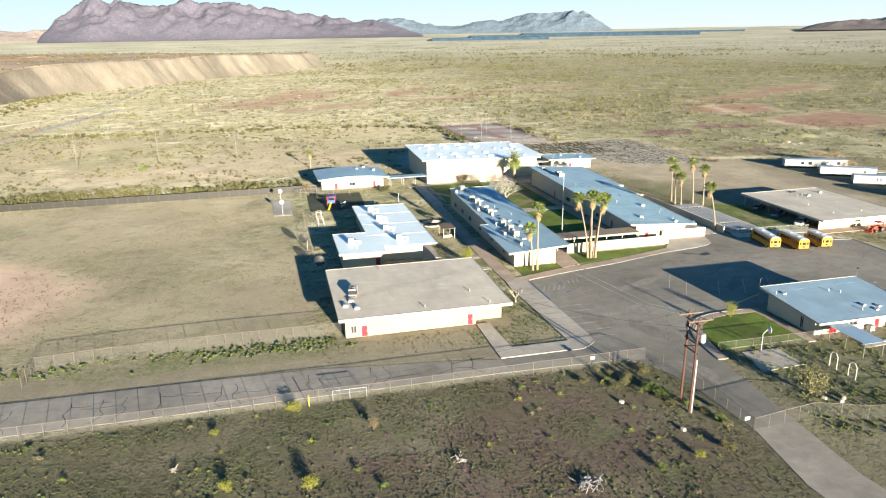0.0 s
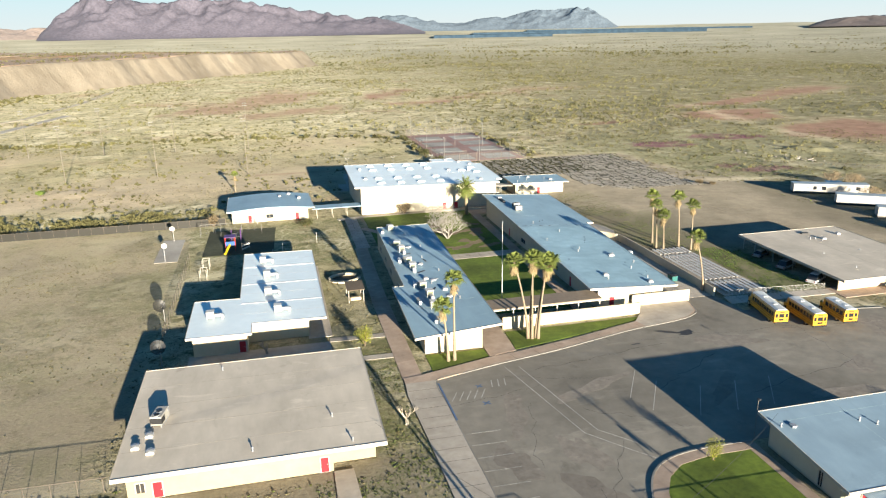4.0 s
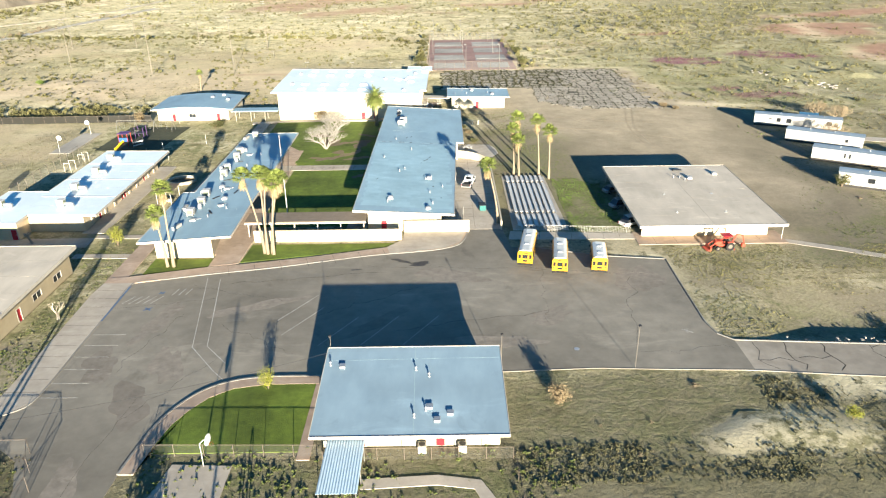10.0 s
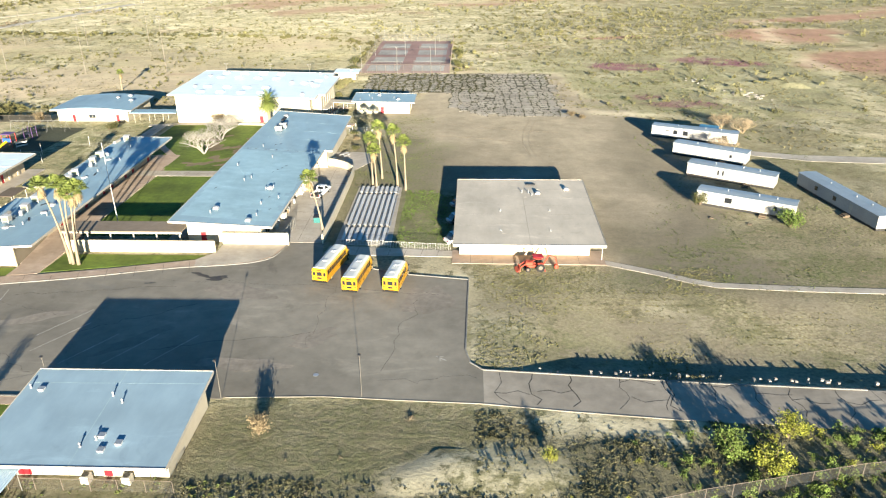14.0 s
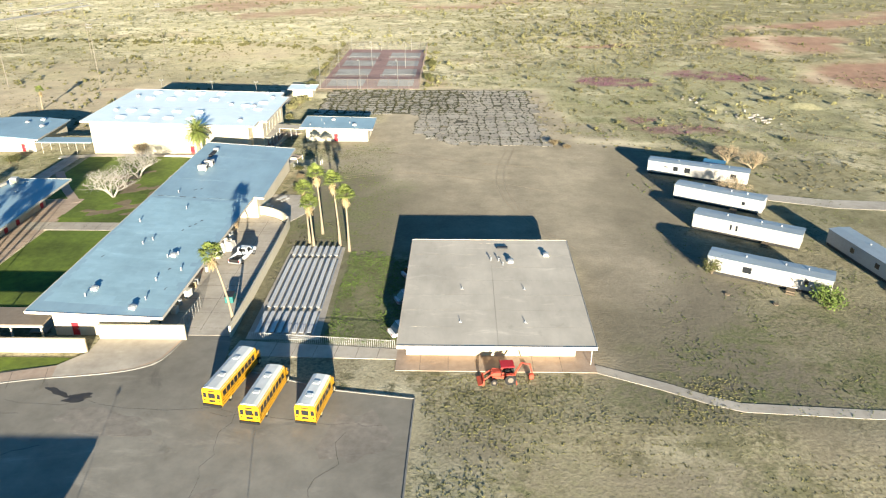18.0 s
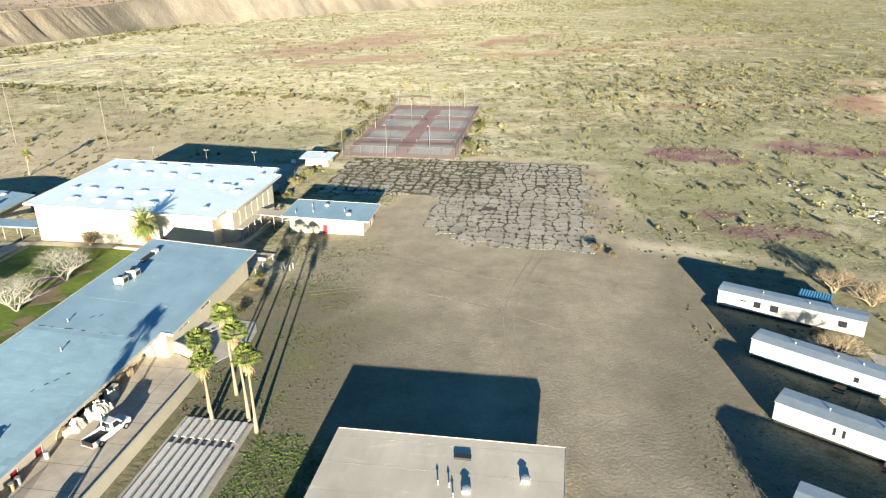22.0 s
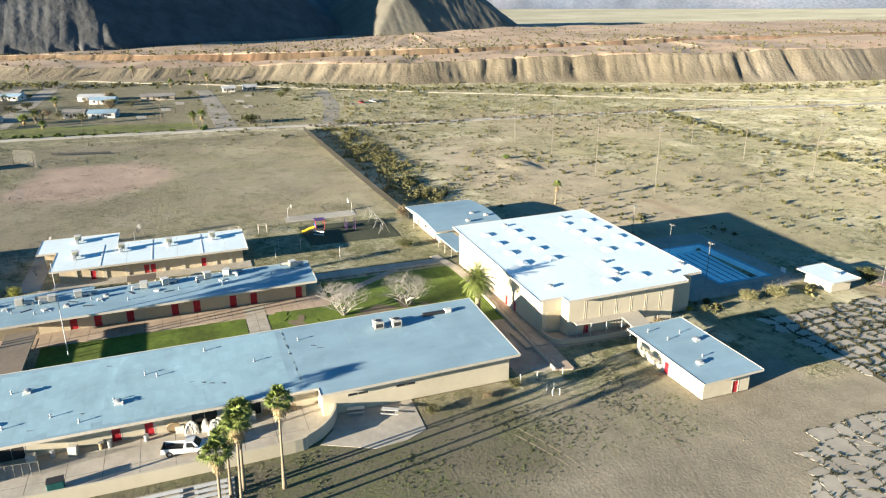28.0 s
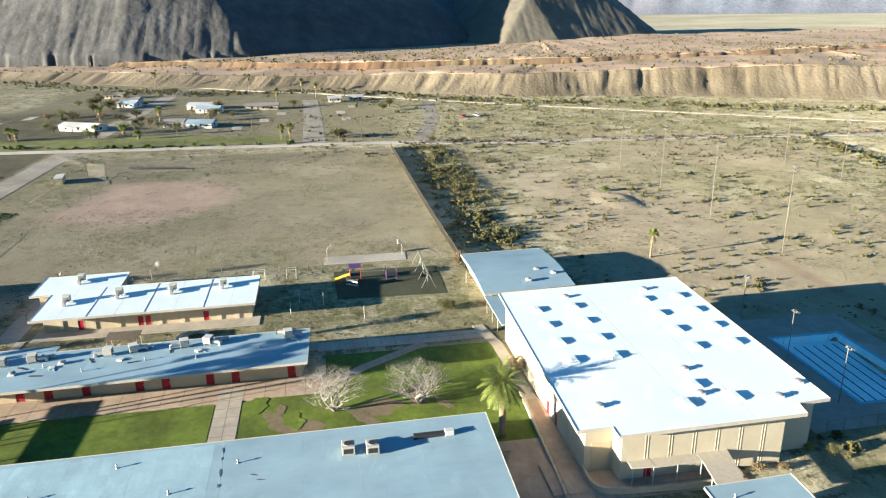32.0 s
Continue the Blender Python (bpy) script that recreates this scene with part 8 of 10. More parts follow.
slab("court_bed", [(98.0, 272.0), (128.2, 271.0), (136.0, 258.0), (142.0, 242.5), (160.5, 242.0), (161.5, 303.0), (98.0, 303.0)], -0.2, 0.006, mat("dark_crack_soil", (0.115, 0.10, 0.068), (0.065, 0.06, 0.036), scale=1.0, rough=0.97, bump=0.03), "dark weedy soil between broken slabs", "soil")
loose = bmesh.new()
for k, (cy, cx, q) in enumerate(cells):
    dark = np.clip((cy - 270) / 22, 0, 1)
    gap = rngc.uniform(0.02, 0.10) + 0.24 * dark + (0.12 if rngc.random() < 0.2 else 0)
    halves = [q]
    if rngc.random() < 0.30:
        a, b = [(q[0][t] + q[1][t]) / 2 + rngc.uniform(-0.3, 0.3) for t in (0, 1)], [(q[2][t] + q[3][t]) / 2 + rngc.uniform(-0.3, 0.3) for t in (0, 1)]
        halves = [[q[0], a, b, q[3]], [a, q[1], q[2], b]]
    for piece in halves:
        mx, my = sum(p[0] for p in piece) / 4, sum(p[1] for p in piece) / 4
        pts = []
        for n_ in range(4):
            p, nx2, pv = piece[n_], piece[(n_ + 1) % 4], piece[n_ - 1]
            s = 1 - gap / max(0.6, math.hypot(p[0] - mx, p[1] - my))
            c = (mx + (p[0] - mx) * s, my + (p[1] - my) * s)
            if rngc.random() < 0.55:
                cut = rngc.uniform(0.12, 0.30)
                pts += [(c[0] + (pv[0] - c[0]) * cut, c[1] + (pv[1] - c[1]) * cut), (c[0] + (nx2[0] - c[0]) * cut, c[1] + (nx2[1] - c[1]) * cut)]
            else:
                pts.append(c)
        z = [0.03 + rngc.uniform(0, 0.05) for _ in pts]
        tilt = rngc.uniform(0.012, 0.032)
        if k < 250:
            wpart("paving_piece", prism(pts, -0.1, tilt), CRACKED, bed)
        else:
            prism(pts, -0.1, tilt, loose)
tagged(wpart("paving_pieces", loose, CRACKED, bed), "more broken grey slabs", kind="stuff")

rngw = np.random.RandomState(77)


def weeds_along(name, label, pts, spread_, count, rlo, rhi, material, leaves=12, tall=0.7, seed=1):
    """Weeds along a line of points, thickest on it."""
    rng = np.random.RandomState(seed)
    line = np.array(smooth_line(pts, 8) if len(pts) > 2 else [tuple(np.array(pts[0]) * (1 - t) + np.array(pts[1]) * t) for t in np.linspace(0, 1, 30)])
    seg = np.r_[0, np.cumsum(np.hypot(*np.diff(line, axis=0).T))]
    s = rng.rand(count) * seg[-1]
    x, y = np.interp(s, seg, line[:, 0]) + rng.randn(count) * spread_, np.interp(s, seg, line[:, 1]) + rng.randn(count) * spread_
    r = rlo + (rhi - rlo) * rng.rand(count) ** 1.6
    tris = tufts(np.stack([x, y, np.zeros(count)], -1), r, r * tall * (0.6 + 0.8 * rng.rand(count)), leaves, 0.36, seed + 1)
    tagged(new(name, quick_mesh(name, tris, 3, material)), label, "weeds", kind="stuff")


edge = []
for cy, cx, q in cells:
    dens = 3 if cy > 272 and cx < 140 else 1
    for n_ in range(4):
        a, b = q[n_], q[(n_ + 1) % 4]
        for _ in range(1 + 3 * dens):
            t = rngw.rand()
            edge.append((a[0] + (b[0] - a[0]) * t + rngw.randn() * 0.08, a[1] + (b[1] - a[1]) * t + rngw.randn() * 0.08, 0.0, 0.12 + 0.26 * rngw.rand() ** 2 * (1 + 0.3 * (dens - 1))))
edge = np.array(edge)
WEED_DARK = mat("crack_weeds", (0.0558, 0.0538, 0.0275), (0.0361, 0.0354, 0.0184), scale=0.4, rough=0.95, island=0.4)
tagged(new("crack_weeds", quick_mesh("crack_weeds", tufts(edge[:, :3], edge[:, 3], edge[:, 3] * 0.3, 7, 0.5, 5), 3, WEED_DARK)), "dark weeds growing in the cracks", "weeds", kind="stuff")

# ---- bleachers ----
ble = thing("bleachers", 114.6, 162.8, 0, 0, "rows of low white metal bleachers on concrete", "bleachers")
for i in range(8):
    x = 110.9 + i * 1.02
    for y0, y1 in ((148.8, 154.6), (155.8, 172.2), (173.4, 177.2)):
        row = wpart("seat_plank", box(x - 0.30, x + 0.26, y0, y1, 0.44, 0.50, bevel=0.012), WHITE_METAL, ble)
        wpart("foot_plank", box(x + 0.34, x + 0.58, y0, y1, 0.16, 0.20), GALV, ble)
        for y in np.linspace(y0 + 0.4, y1 - 0.4, max(2, int((y1 - y0) / 2.5))):
            wpart("leg", box(x - 0.10, x + 0.10, y - 0.03, y + 0.03, 0.0, 0.44), STEEL, ble)

# ---- playground ----
PURP = mat("purple_plastic", (0.107, 0.0492, 0.164), (0.082, 0.041, 0.131), scale=2, rough=0.5)
YEL = mat("yellow_plastic", (0.59, 0.41, 0.0164), (0.508, 0.344, 0.0164), scale=2, rough=0.45)
play = thing("play_structure", 17.6, 209.6, 0, 0, "red and blue play structure with a yellow slide", "playground")
RED_POST = mat("red_plastic", (0.41, 0.041, 0.0328), (0.344, 0.0328, 0.0246), scale=2, rough=0.5)
for x, y, h in ((15, 206, 3.4), (17.2, 206, 3.4), (15, 208.2, 3.4), (17.2, 208.2, 3.4), (16, 213.6, 3.0), (18.2, 213.6, 3.0), (16, 215.8, 3.0), (18.2, 215.8, 3.0)):
    wpart("post", rod((x, y, 0), (x, y, h), 0.07), RED_POST if y < 210 else PURP, play)
wpart("deck", box(15, 17.2, 206, 208.2, 1.3, 1.4), DARK, play)
wpart("deck", box(16, 18.2, 213.6, 215.8, 1.3, 1.4), DARK, play)
wpart("panel", box(15, 17.2, 205.95, 206.05, 1.4, 2.3), mat("blue_plastic", (0.0246, 0.0984, 0.369), (0.0246, 0.082, 0.295), scale=2, rough=0.5), play)
wpart("slide", tube([(16, 206.0, 1.5), (15.6, 204.8, 1.1), (15.2, 203.6, 0.5), (15.0, 202.8, 0.3)], [0.30, 0.30, 0.30, 0.28], 8), YEL, play, "yellow slide")
wpart("roof", prism([(14.8, 205.8), (17.4, 205.8), (17.4, 208.4), (14.8, 208.4)], 3.3, 3.42), PURP, play)
for k in range(6):
    wpart("rung", rod((15.9 + k * 0.05, 208.6 + k * 0.9, 2.4), (17.3 + k * 0.05, 208.6 + k * 0.9, 2.4), 0.03), STEEL, play)
wpart("beam", rod((15.9, 208.2, 2.4), (16.2, 213.6, 2.4), 0.04), STEEL, play)
wpart("beam", rod((17.3, 208.2, 2.4), (17.6, 213.6, 2.4), 0.04), STEEL, play)
ban = thing("striped_climber", 19.6, 206.2, 0, 55, "black and white striped climbing panel", "playground")
for k in range(4):
    part("plank", box(-1.4, 1.4, -0.12, 0.12, 0.35 + k * 0.36, 0.70 + k * 0.36), BLACK_TRIM if k % 2 else WHITE_METAL, ban)
for x in (-1.4, 1.4):
    part("post", rod((x, 0, 0), (x, 0, 2.0), 0.05), STEEL, ban)
swing = thing("swing_set", 15.0, 221.8, 0, 0, "steel swing set with splayed legs", "swing")
wpart("top_bar", rod((8.0, 221.8, 2.9), (23.2, 221.8, 2.9), 0.06), STEEL, swing)
for x in (8.0, 13.0, 18.2, 23.2):
    for s in (-1, 1):
        wpart("leg", rod((x, 221.8, 2.9), (x, 221.8 + s * 1.5, 0), 0.05), STEEL, swing)
for x in (9.6, 11.4, 14.8, 16.6, 19.8, 21.6):
    wpart("seat", box(x - 0.25, x + 0.25, 221.65, 221.95, 0.5, 0.55), BLACK_TRIM, swing)
    for s in (-0.22, 0.22):
        wpart("chain", rod((x + s, 221.8, 0.55), (x + s, 221.8, 2.9), 0.012, None, 4), GALV, swing)


def hoop(x, y, rz, label):
    ob = thing("basketball_hoop", x, y, 0, rz, label, "basketball hoop", "basketball hoops")
    part("pole", tube([(0, 0, -0.1), (0, 0, 2.8), (0, 0.5, 3.4), (0, 0.9, 3.5)], [0.045] * 4, 6), WHITE_METAL, ob)
    bm = bmesh.new()
    bmesh.ops.create_circle(bm, cap_ends=True, radius=0.62, segments=14, matrix=pose(0, 0.95, 3.5, 90))
    ex = bmesh.ops.extrude_face_region(bm, geom=list(bm.faces))["geom"]
    bmesh.ops.translate(bm, verts=[v for v in ex if isinstance(v, bmesh.types.BMVert)], vec=(0, 0.05, 0))
    part("backboard", bm, WHITE_METAL, ob, "white fan-shaped backboard")
    part("rim", tube([(math.cos(a) * 0.23, 1.3 + math.sin(a) * 0.23, 3.05) for a in np.linspace(0, 6.28, 11)], [0.015] * 11, 4), ORANGE, ob)


hoop(1.9, 201.4, 0, "white basketball hoop at the end of the slab")
hoop(1.8, 218.8, 180, "white basketball hoop at the end of the slab")
hoop(72.3, 87.4, -100, "white basketball hoop beside the office yard")
for x, y in ((26.0, 195.5), (31.6, 194.0), (36.5, 207.6), (28.2, 200.2), (22.0, 230.0)):
    p_ob = thing("yard_post", x, y, 0, 0, "thin pale post in the grass", "post", "yard posts")
    part("post", rod((0, 0, -0.1), (0, 0, 2.6), 0.05), WHITE_METAL, p_ob)
bars = thing("climbing_frame", 11.4, 190.0, 0, 0, "small tan climbing frame", "playground")
for x in (10.8, 12.2):
    for y in (185.6, 188.0, 192.6, 194.6):
        wpart("post", rod((x, y, 0), (x, y, 2.1), 0.06), FASCIA, bars)
    for y0, y1 in ((185.6, 188.0), (192.6, 194.6)):
        wpart("bar", rod((x, y0, 2.1), (x, y1, 2.1), 0.05), FASCIA, bars)
for y in (185.6, 188.0, 192.6, 194.6):
    wpart("bar", rod((10.8, y, 2.1), (12.2, y, 2.1), 0.05), FASCIA, bars)
ring = thing("sandbox_ring", 40.3, 177.4, 0, 0, "round low sandbox wall with benches", "sandbox")
wpart("wall", tube([(40.3 + math.cos(a) * 3.1, 177.4 + math.sin(a) * 2.6, 0.45) for a in np.linspace(0.6, 6.2, 15)], [0.35] * 15, 5), CREAM_WHITE, ring)
part("sand", prism([(math.cos(a) * 2.9, math.sin(a) * 2.4) for a in np.linspace(0, 6.1, 14)], -0.05, 0.1), WOOD, ring)
ram = thing("ramada", 41.2, 166.4, 0, 0, "small wooden shade frame with a bench", "shelter")
for x in (39.8, 42.6):
    for y in (164.0, 168.8):
        wpart("post", rod((x, y, 0), (x, y, 2.5), 0.07), FASCIA, ram)
wpart("roof", box(39.5, 42.9, 163.7, 169.1, 2.5, 2.6), WOOD, ram)
wpart("bench", box(40.2, 42.2, 165.0, 165.6, 0.0, 0.6), CREAM, ram)
DISH_MESH = wire_mat("dish_mesh", (0.03, 0.03, 0.03), 0.75)
for x, y, rz in ((8.6, 144.6, 20), (6.6, 163.8, 35)):
    dish = thing("satellite_dish", x, y, 0, rz, "dark mesh satellite dish on a stand", "dish", "satellite dishes")
    bm = bmesh.new()
    bmesh.ops.create_uvsphere(bm, u_segments=16, v_segments=10, radius=2.0)
    bmesh.ops.delete(bm, geom=[v for v in bm.verts if v.co.z > -1.2], context="VERTS")
    bmesh.ops.transform(bm, matrix=pose(0, 0, 3.6, 60) , verts=bm.verts)
    part("bowl", bm, DISH_MESH, dish)
    part("mast", rod((0, 0, -0.1), (0, 0, 2.4), 0.1), STEEL, dish)
    part("feed_arm", rod((0, 0.6, 2.6), (0, -1.4, 4.4), 0.03), STEEL, dish)

# ---- markings, cracks and stains ----


def marks(name, lines, half, z, material, label):
    bm = bmesh.new()
    for line in lines:
        band(line, half, z - 0.02, z, bm)
    tagged(part(name, bm, material), label, "markings", kind="stuff")


marks("lane_lines", [[(59.9, 130.4), (63.9, 110.1), (68.2, 104.6), (70.0, 102.6)], [(62.0, 130.0), (65.8, 110.3), (67.6, 108.2), (69.3, 106.2)]], 0.06, 0.036, LINE, "faded white lane lines on asphalt")
marks("stall_lines", [[(49.3, y), (53.8, y - 0.05)] for y in (99.4, 102.3, 105.3, 108.1, 110.9, 113.6)] + [[(x, y), (x + 4.6, y + 7.4)] for x, y in ((73.7, 116.7), (75.1, 112.9), (80.4, 110.0), (86.0, 110.0), (91.6, 110.0))], 0.05, 0.036, LINE, "faded white parking lines")
marks("bay_hatching", [[(49.6 + i * 1.05, 122.2), (50.8 + i * 1.05, 124.5)] for i in range(5)] + [[(56.2 + i * 1.0, 124.8), (56.6 + i * 1.0, 126.8)] for i in range(3)], 0.07, 0.0365, LINE, "white hatched bay lines")
marks("bay_marks", [[(53.6, 120.2), (54.6, 121.0)], [(54.6, 120.2), (53.6, 121.0)], [(54.0, 125.2), (54.8, 125.9)], [(54.8, 125.2), (54.0, 125.9)]], 0.12, 0.0365, BLUE_LINE, "faded blue bay marks")
marks("kerb_blue", [[(48.95, 117.0), (48.85, 127.6)]], 0.13, 0.196, BLUE_LINE, "blue painted stretch of kerb")
marks("arrow_mark", [[(129.0, 112.9), (130.3, 112.0)], [(129.6, 112.0), (129.2, 112.8), (129.9, 112.9)]], 0.08, 0.036, LINE, "small white arrow on asphalt")
man = part("manhole_cover", rod((114.1, 108.4, 0.0), (114.1, 108.4, 0.045), 0.36, None, 18), GALV)
tagged(man, "round pale manhole cover in the asphalt", "manhole cover")
STAIN = mat("wet_asphalt", (0.0451, 0.041, 0.0377), (0.0328, 0.0303, 0.0279), scale=0.8, rough=0.45, stain=0.2)
rngs = random.Random(4)


def patch(name, cx, cy, rx, ry, z, material, label, turn=0.0, cat="stain"):
    pts = []
    for k in range(22):
        a = 2 * math.pi * k / 22
        r = 1 + 0.28 * math.sin(a * 2 + cx) + 0.18 * math.sin(a * 5 + cy) + rngs.uniform(-0.06, 0.06)
        x, y = math.cos(a) * rx * r, math.sin(a) * ry * r
        t = radians(turn)
        pts.append((cx + x * math.cos(t) - y * math.sin(t), cy + x * math.sin(t) + y * math.cos(t)))
    slab(name, pts, z - 0.02, z, material, label, cat)


patch("water_stain", 93.2, 134.5, 1.9, 0.7, 0.036, STAIN, "dark wet stain on the asphalt", 10)
patch("water_stain", 90.2, 135.6, 1.6, 0.5, 0.037, STAIN, "dark wet stain on the asphalt", -25)
patch("water_stain", 83.0, 132.6, 0.7, 0.25, 0.036, STAIN, "small dark stain on the asphalt", 5)
PATCH_DARK = mat("sealed_asphalt", (0.205, 0.18, 0.149), (0.16, 0.141, 0.116), scale=0.9, rough=0.92, bump=0.004, fine=10, stain=0.25, worn=0.3, worn_scale=0.5)
PATCH_PALE = mat("dusty_asphalt", (0.268, 0.237, 0.196), (0.19, 0.167, 0.138), scale=0.9, rough=0.95, bump=0.004, fine=10, stain=0.25, worn=0.3, worn_scale=0.5)
for k, (x, y, rx, ry, turn, pale_one) in enumerate(((57.0, 117.0, 5.0, 1.6, 70, 1), (62.0, 106.0, 4.6, 1.8, 100, 1), (53.5, 106.0, 2.2, 3.6, 0, 1), (70.0, 121.0, 6.0, 1.4, 20, 1), (98.0, 130.0, 6.0, 2.0, -5, 1), (112.0, 117.0, 4.0, 1.6, 30, 1), (127.0, 128.0, 3.0, 5.0, 0, 1), (59.0, 84.0, 1.4, 5.0, 0, 1), (60.4, 98.0, 2.4, 4.0, 15, 0), (88.0, 116.0, 5.0, 1.2, 40, 0), (104.0, 110.5, 6.0, 1.3, 3, 1))):
    patch("asphalt_patch", x, y, rx, ry, 0.0335 + 0.0001 * k, PATCH_PALE if pale_one else PATCH_DARK, "dusty worn patch of asphalt" if pale_one else "darker sealed patch of asphalt", turn, "asphalt patch")
DIRTY = mat("bare_lawn_soil", (0.213, 0.164, 0.107), (0.156, 0.123, 0.0738), scale=1.2, rough=0.95, bump=0.02)
for x, y, rx, ry, t in ((72.4, 196.6, 6.4, 2.6, 60), (68.6, 207.4, 3.6, 2.2, 80), (66.0, 213.6, 2.8, 1.8, 20), (76.6, 205.0, 3.4, 2.0, 70), (76.8, 193.0, 2.6, 1.2, 20), (73.8, 196.5, 1.8, 0.8, -10), (71.0, 205.4, 2.4, 1.3, 40), (74.8, 207.0, 1.6, 1.0, 0), (78.4, 179.6, 1.6, 0.9, 60), (69.0, 217.0, 1.8, 0.7, 20), (80.6, 220.0, 1.2, 2.4, 0), (66.6, 193.6, 1.5, 0.6, 10), (77.2, 213.2, 2.2, 0.9, -30)):
    patch("bare_patch", x, y, rx, ry, 0.074 + len([o for o in bpy.data.objects if o.name.startswith("bare_patch")]) * 0.003, DIRTY, "bare soil patch in the lawn", t, "soil")
for x, y, rx, ry in ((69.8, 195.4, 1.9, 1.7), (64.6, 190.4, 1.8, 1.5), (74.4, 199.4, 1.9, 1.8)):
    patch("grass_round", x, y, rx, ry, 0.122, LAWN, "round patch of green grass in bare soil", 0, "grass")
CRACK = mat("tarred_crack", (0.0287, 0.0279, 0.0246), (0.0164, 0.0164, 0.0148), scale=2, rough=0.95)


def cracks(name, box_, n, seed, z, across, label):
    """Wandering cracks over a stretch of old paving."""
    rng = random.Random(seed)
    bm = bmesh.new()
    x0, x1, y0, y1 = box_
    for i in range(n):
        x = x0 + (x1 - x0) * (i + rng.random()) / n
        slope = -(x - 135) * 0.047 if across else 0
        line = [(x + 0.9 * math.sin(k * 1.3 + i) * (k / 6) + rng.uniform(-0.25, 0.25), (y1 + (y0 - y1) * k / 6) + slope) for k in range(7)]
        band(line, rng.uniform(0.02, 0.06), z - 0.02, z, bm)
        if rng.random() < 0.6:
            k = rng.randint(1, 5)
            sx = rng.choice((-1, 1))
            band([line[k]] + [(line[k][0] + sx * d * (x1 - x0) / n * 0.33, line[k][1] + rng.uniform(-0.6, 0.6)) for d in (1, 2, 3)], 0.035, z - 0.02, z, bm)
    tagged(part(name, bm, CRACK), label, "cracks", kind="stuff")


rngl = random.Random(9)
bm = bmesh.new()
for x, y, a, ln in ((55, 122, 10, 18), (66, 125, -20, 16), (58, 112, 75, 16), (76, 130, 8, 24), (98, 133, -4, 28), (112, 124, 85, 18), (124, 119, 80, 20), (120, 131, -6, 20), (86, 122, 30, 16), (101, 116, 12, 22), (60, 88, 84, 22), (64, 101, 60, 14), (128, 108, 5, 12), (72, 112, -35, 14)):
    line = [(x + math.cos(radians(a)) * (t - 0.5) * ln + rngl.gauss(0, 0.35), y + math.sin(radians(a)) * (t - 0.5) * ln + rngl.gauss(0, 0.35)) for t in np.linspace(0, 1, 12)]
    band(line, rngl.uniform(0.01, 0.022), 0.02, 0.0355, bm)
tagged(part("lot_cracks", bm, CRACK), "thin dark cracks wandering over the parking lot", "cracks", kind="stuff")
TRACK = mat("tyre_worn_soil", (0.295, 0.24, 0.165), (0.24, 0.194, 0.132), scale=0.9, rough=0.97, bump=0.02, fine=4, stain=0.25)
ruts = bmesh.new()
for pts in ([(158, 178), (150, 196), (148, 216), (152, 238)], [(113, 214), (126, 218), (142, 214), (158, 206)], [(110, 236), (124, 232), (140, 226), (158, 222)]):
    for side in (-0.8, 0.8):
        line = [(x + side + rngl.gauss(0, 0.1), y - side * 0.5) for x, y in smooth_line(pts, 8)]
        band(line, 0.09, -0.1, -0.009 + rngl.random() * 0.003, ruts)
tagged(part("tyre_tracks", ruts, TRACK), "faint tyre tracks across the bare yard", "tracks", kind="stuff")
cracks("road_cracks", (136, 200, 103.3, 109.6), 15, 3, 0.033, True, "dark cracks across the worn road")
cracks("road_cracks", (-110, 30, 91.8, 98.2), 26, 5, 0.033, False, "dark cracks across the worn road")

# ---- machines and yard clutter ----
trac = thing("backhoe_tractor", 143.8, 138.8, 0, 6, "orange backhoe loader with a red canopy parked on weeds", "tractor")
part("chassis", box(-1.3, 1.1, -0.4, 0.4, 0.55, 0.95, bevel=0.05), ORANGE, trac)
part("hood", box(-1.5, -0.1, -0.42, 0.42, 0.95, 1.55, bevel=0.1), ORANGE, trac)
part("seat", box(0.35, 0.85, -0.28, 0.28, 0.95, 1.5, bevel=0.05), BLACK_TRIM, trac)
part("canopy", box(-0.35, 1.35, -0.8, 0.8, 2.35, 2.5, bevel=0.05), BRIGHT_RED, trac, "red canopy roof")
for x in (-0.25, 1.2):
    for y in (-0.7, 0.7):
        part("canopy_post", rod((x, y, 0.9), (x, y, 2.36), 0.04), BLACK_TRIM, trac)
for s in (-1, 1):
    for x, r, w in ((-1.15, 0.42, 0.3), (0.85, 0.72, 0.42)):
        wh = part("wheel", rod((x, s * 0.85 - w / 2, r), (x, s * 0.85 + w / 2, r), r, None, 18), RUBBER, trac)
        part("rim", rod((x, s * 0.85 - w / 2 - 0.015, r), (x, s * 0.85 + w / 2 + 0.015, r), r * 0.5, None, 12), FENCE_STEEL, wh)
    part("loader_arm", tube([(0.1, s * 0.5, 1.4), (-1.2, s * 0.5, 1.5), (-2.4, s * 0.5, 0.6)], [0.09] * 3, 5), ORANGE, trac)
    part("fender", box(0.3, 1.4, s * 0.85 - 0.22, s * 0.85 + 0.22, 1.42, 1.52, bevel=0.03), ORANGE, trac)
bm = bmesh.new()
prof = [(-3.1, 0.1), (-2.4, 0.1), (-2.3, 0.7), (-2.5, 0.75), (-2.55, 0.3)]
prism([(x, z) for x, z in prof], -0.95, 0.95, bm)
bmesh.ops.rotate(bm, verts=bm.verts, cent=(0, 0, 0), matrix=Matrix.Rotation(radians(90), 3, "X"))
part("loader_bucket", bm, ORANGE, trac, "wide front bucket")
part("boom", tube([(1.5, 0, 0.9), (2.3, 0, 2.5), (3.3, 0, 2.2)], [0.13, 0.12, 0.1], 6), ORANGE, trac)
part("dipper", tube([(3.3, 0, 2.3), (3.7, 0, 0.9)], [0.1, 0.08], 6), ORANGE, trac)
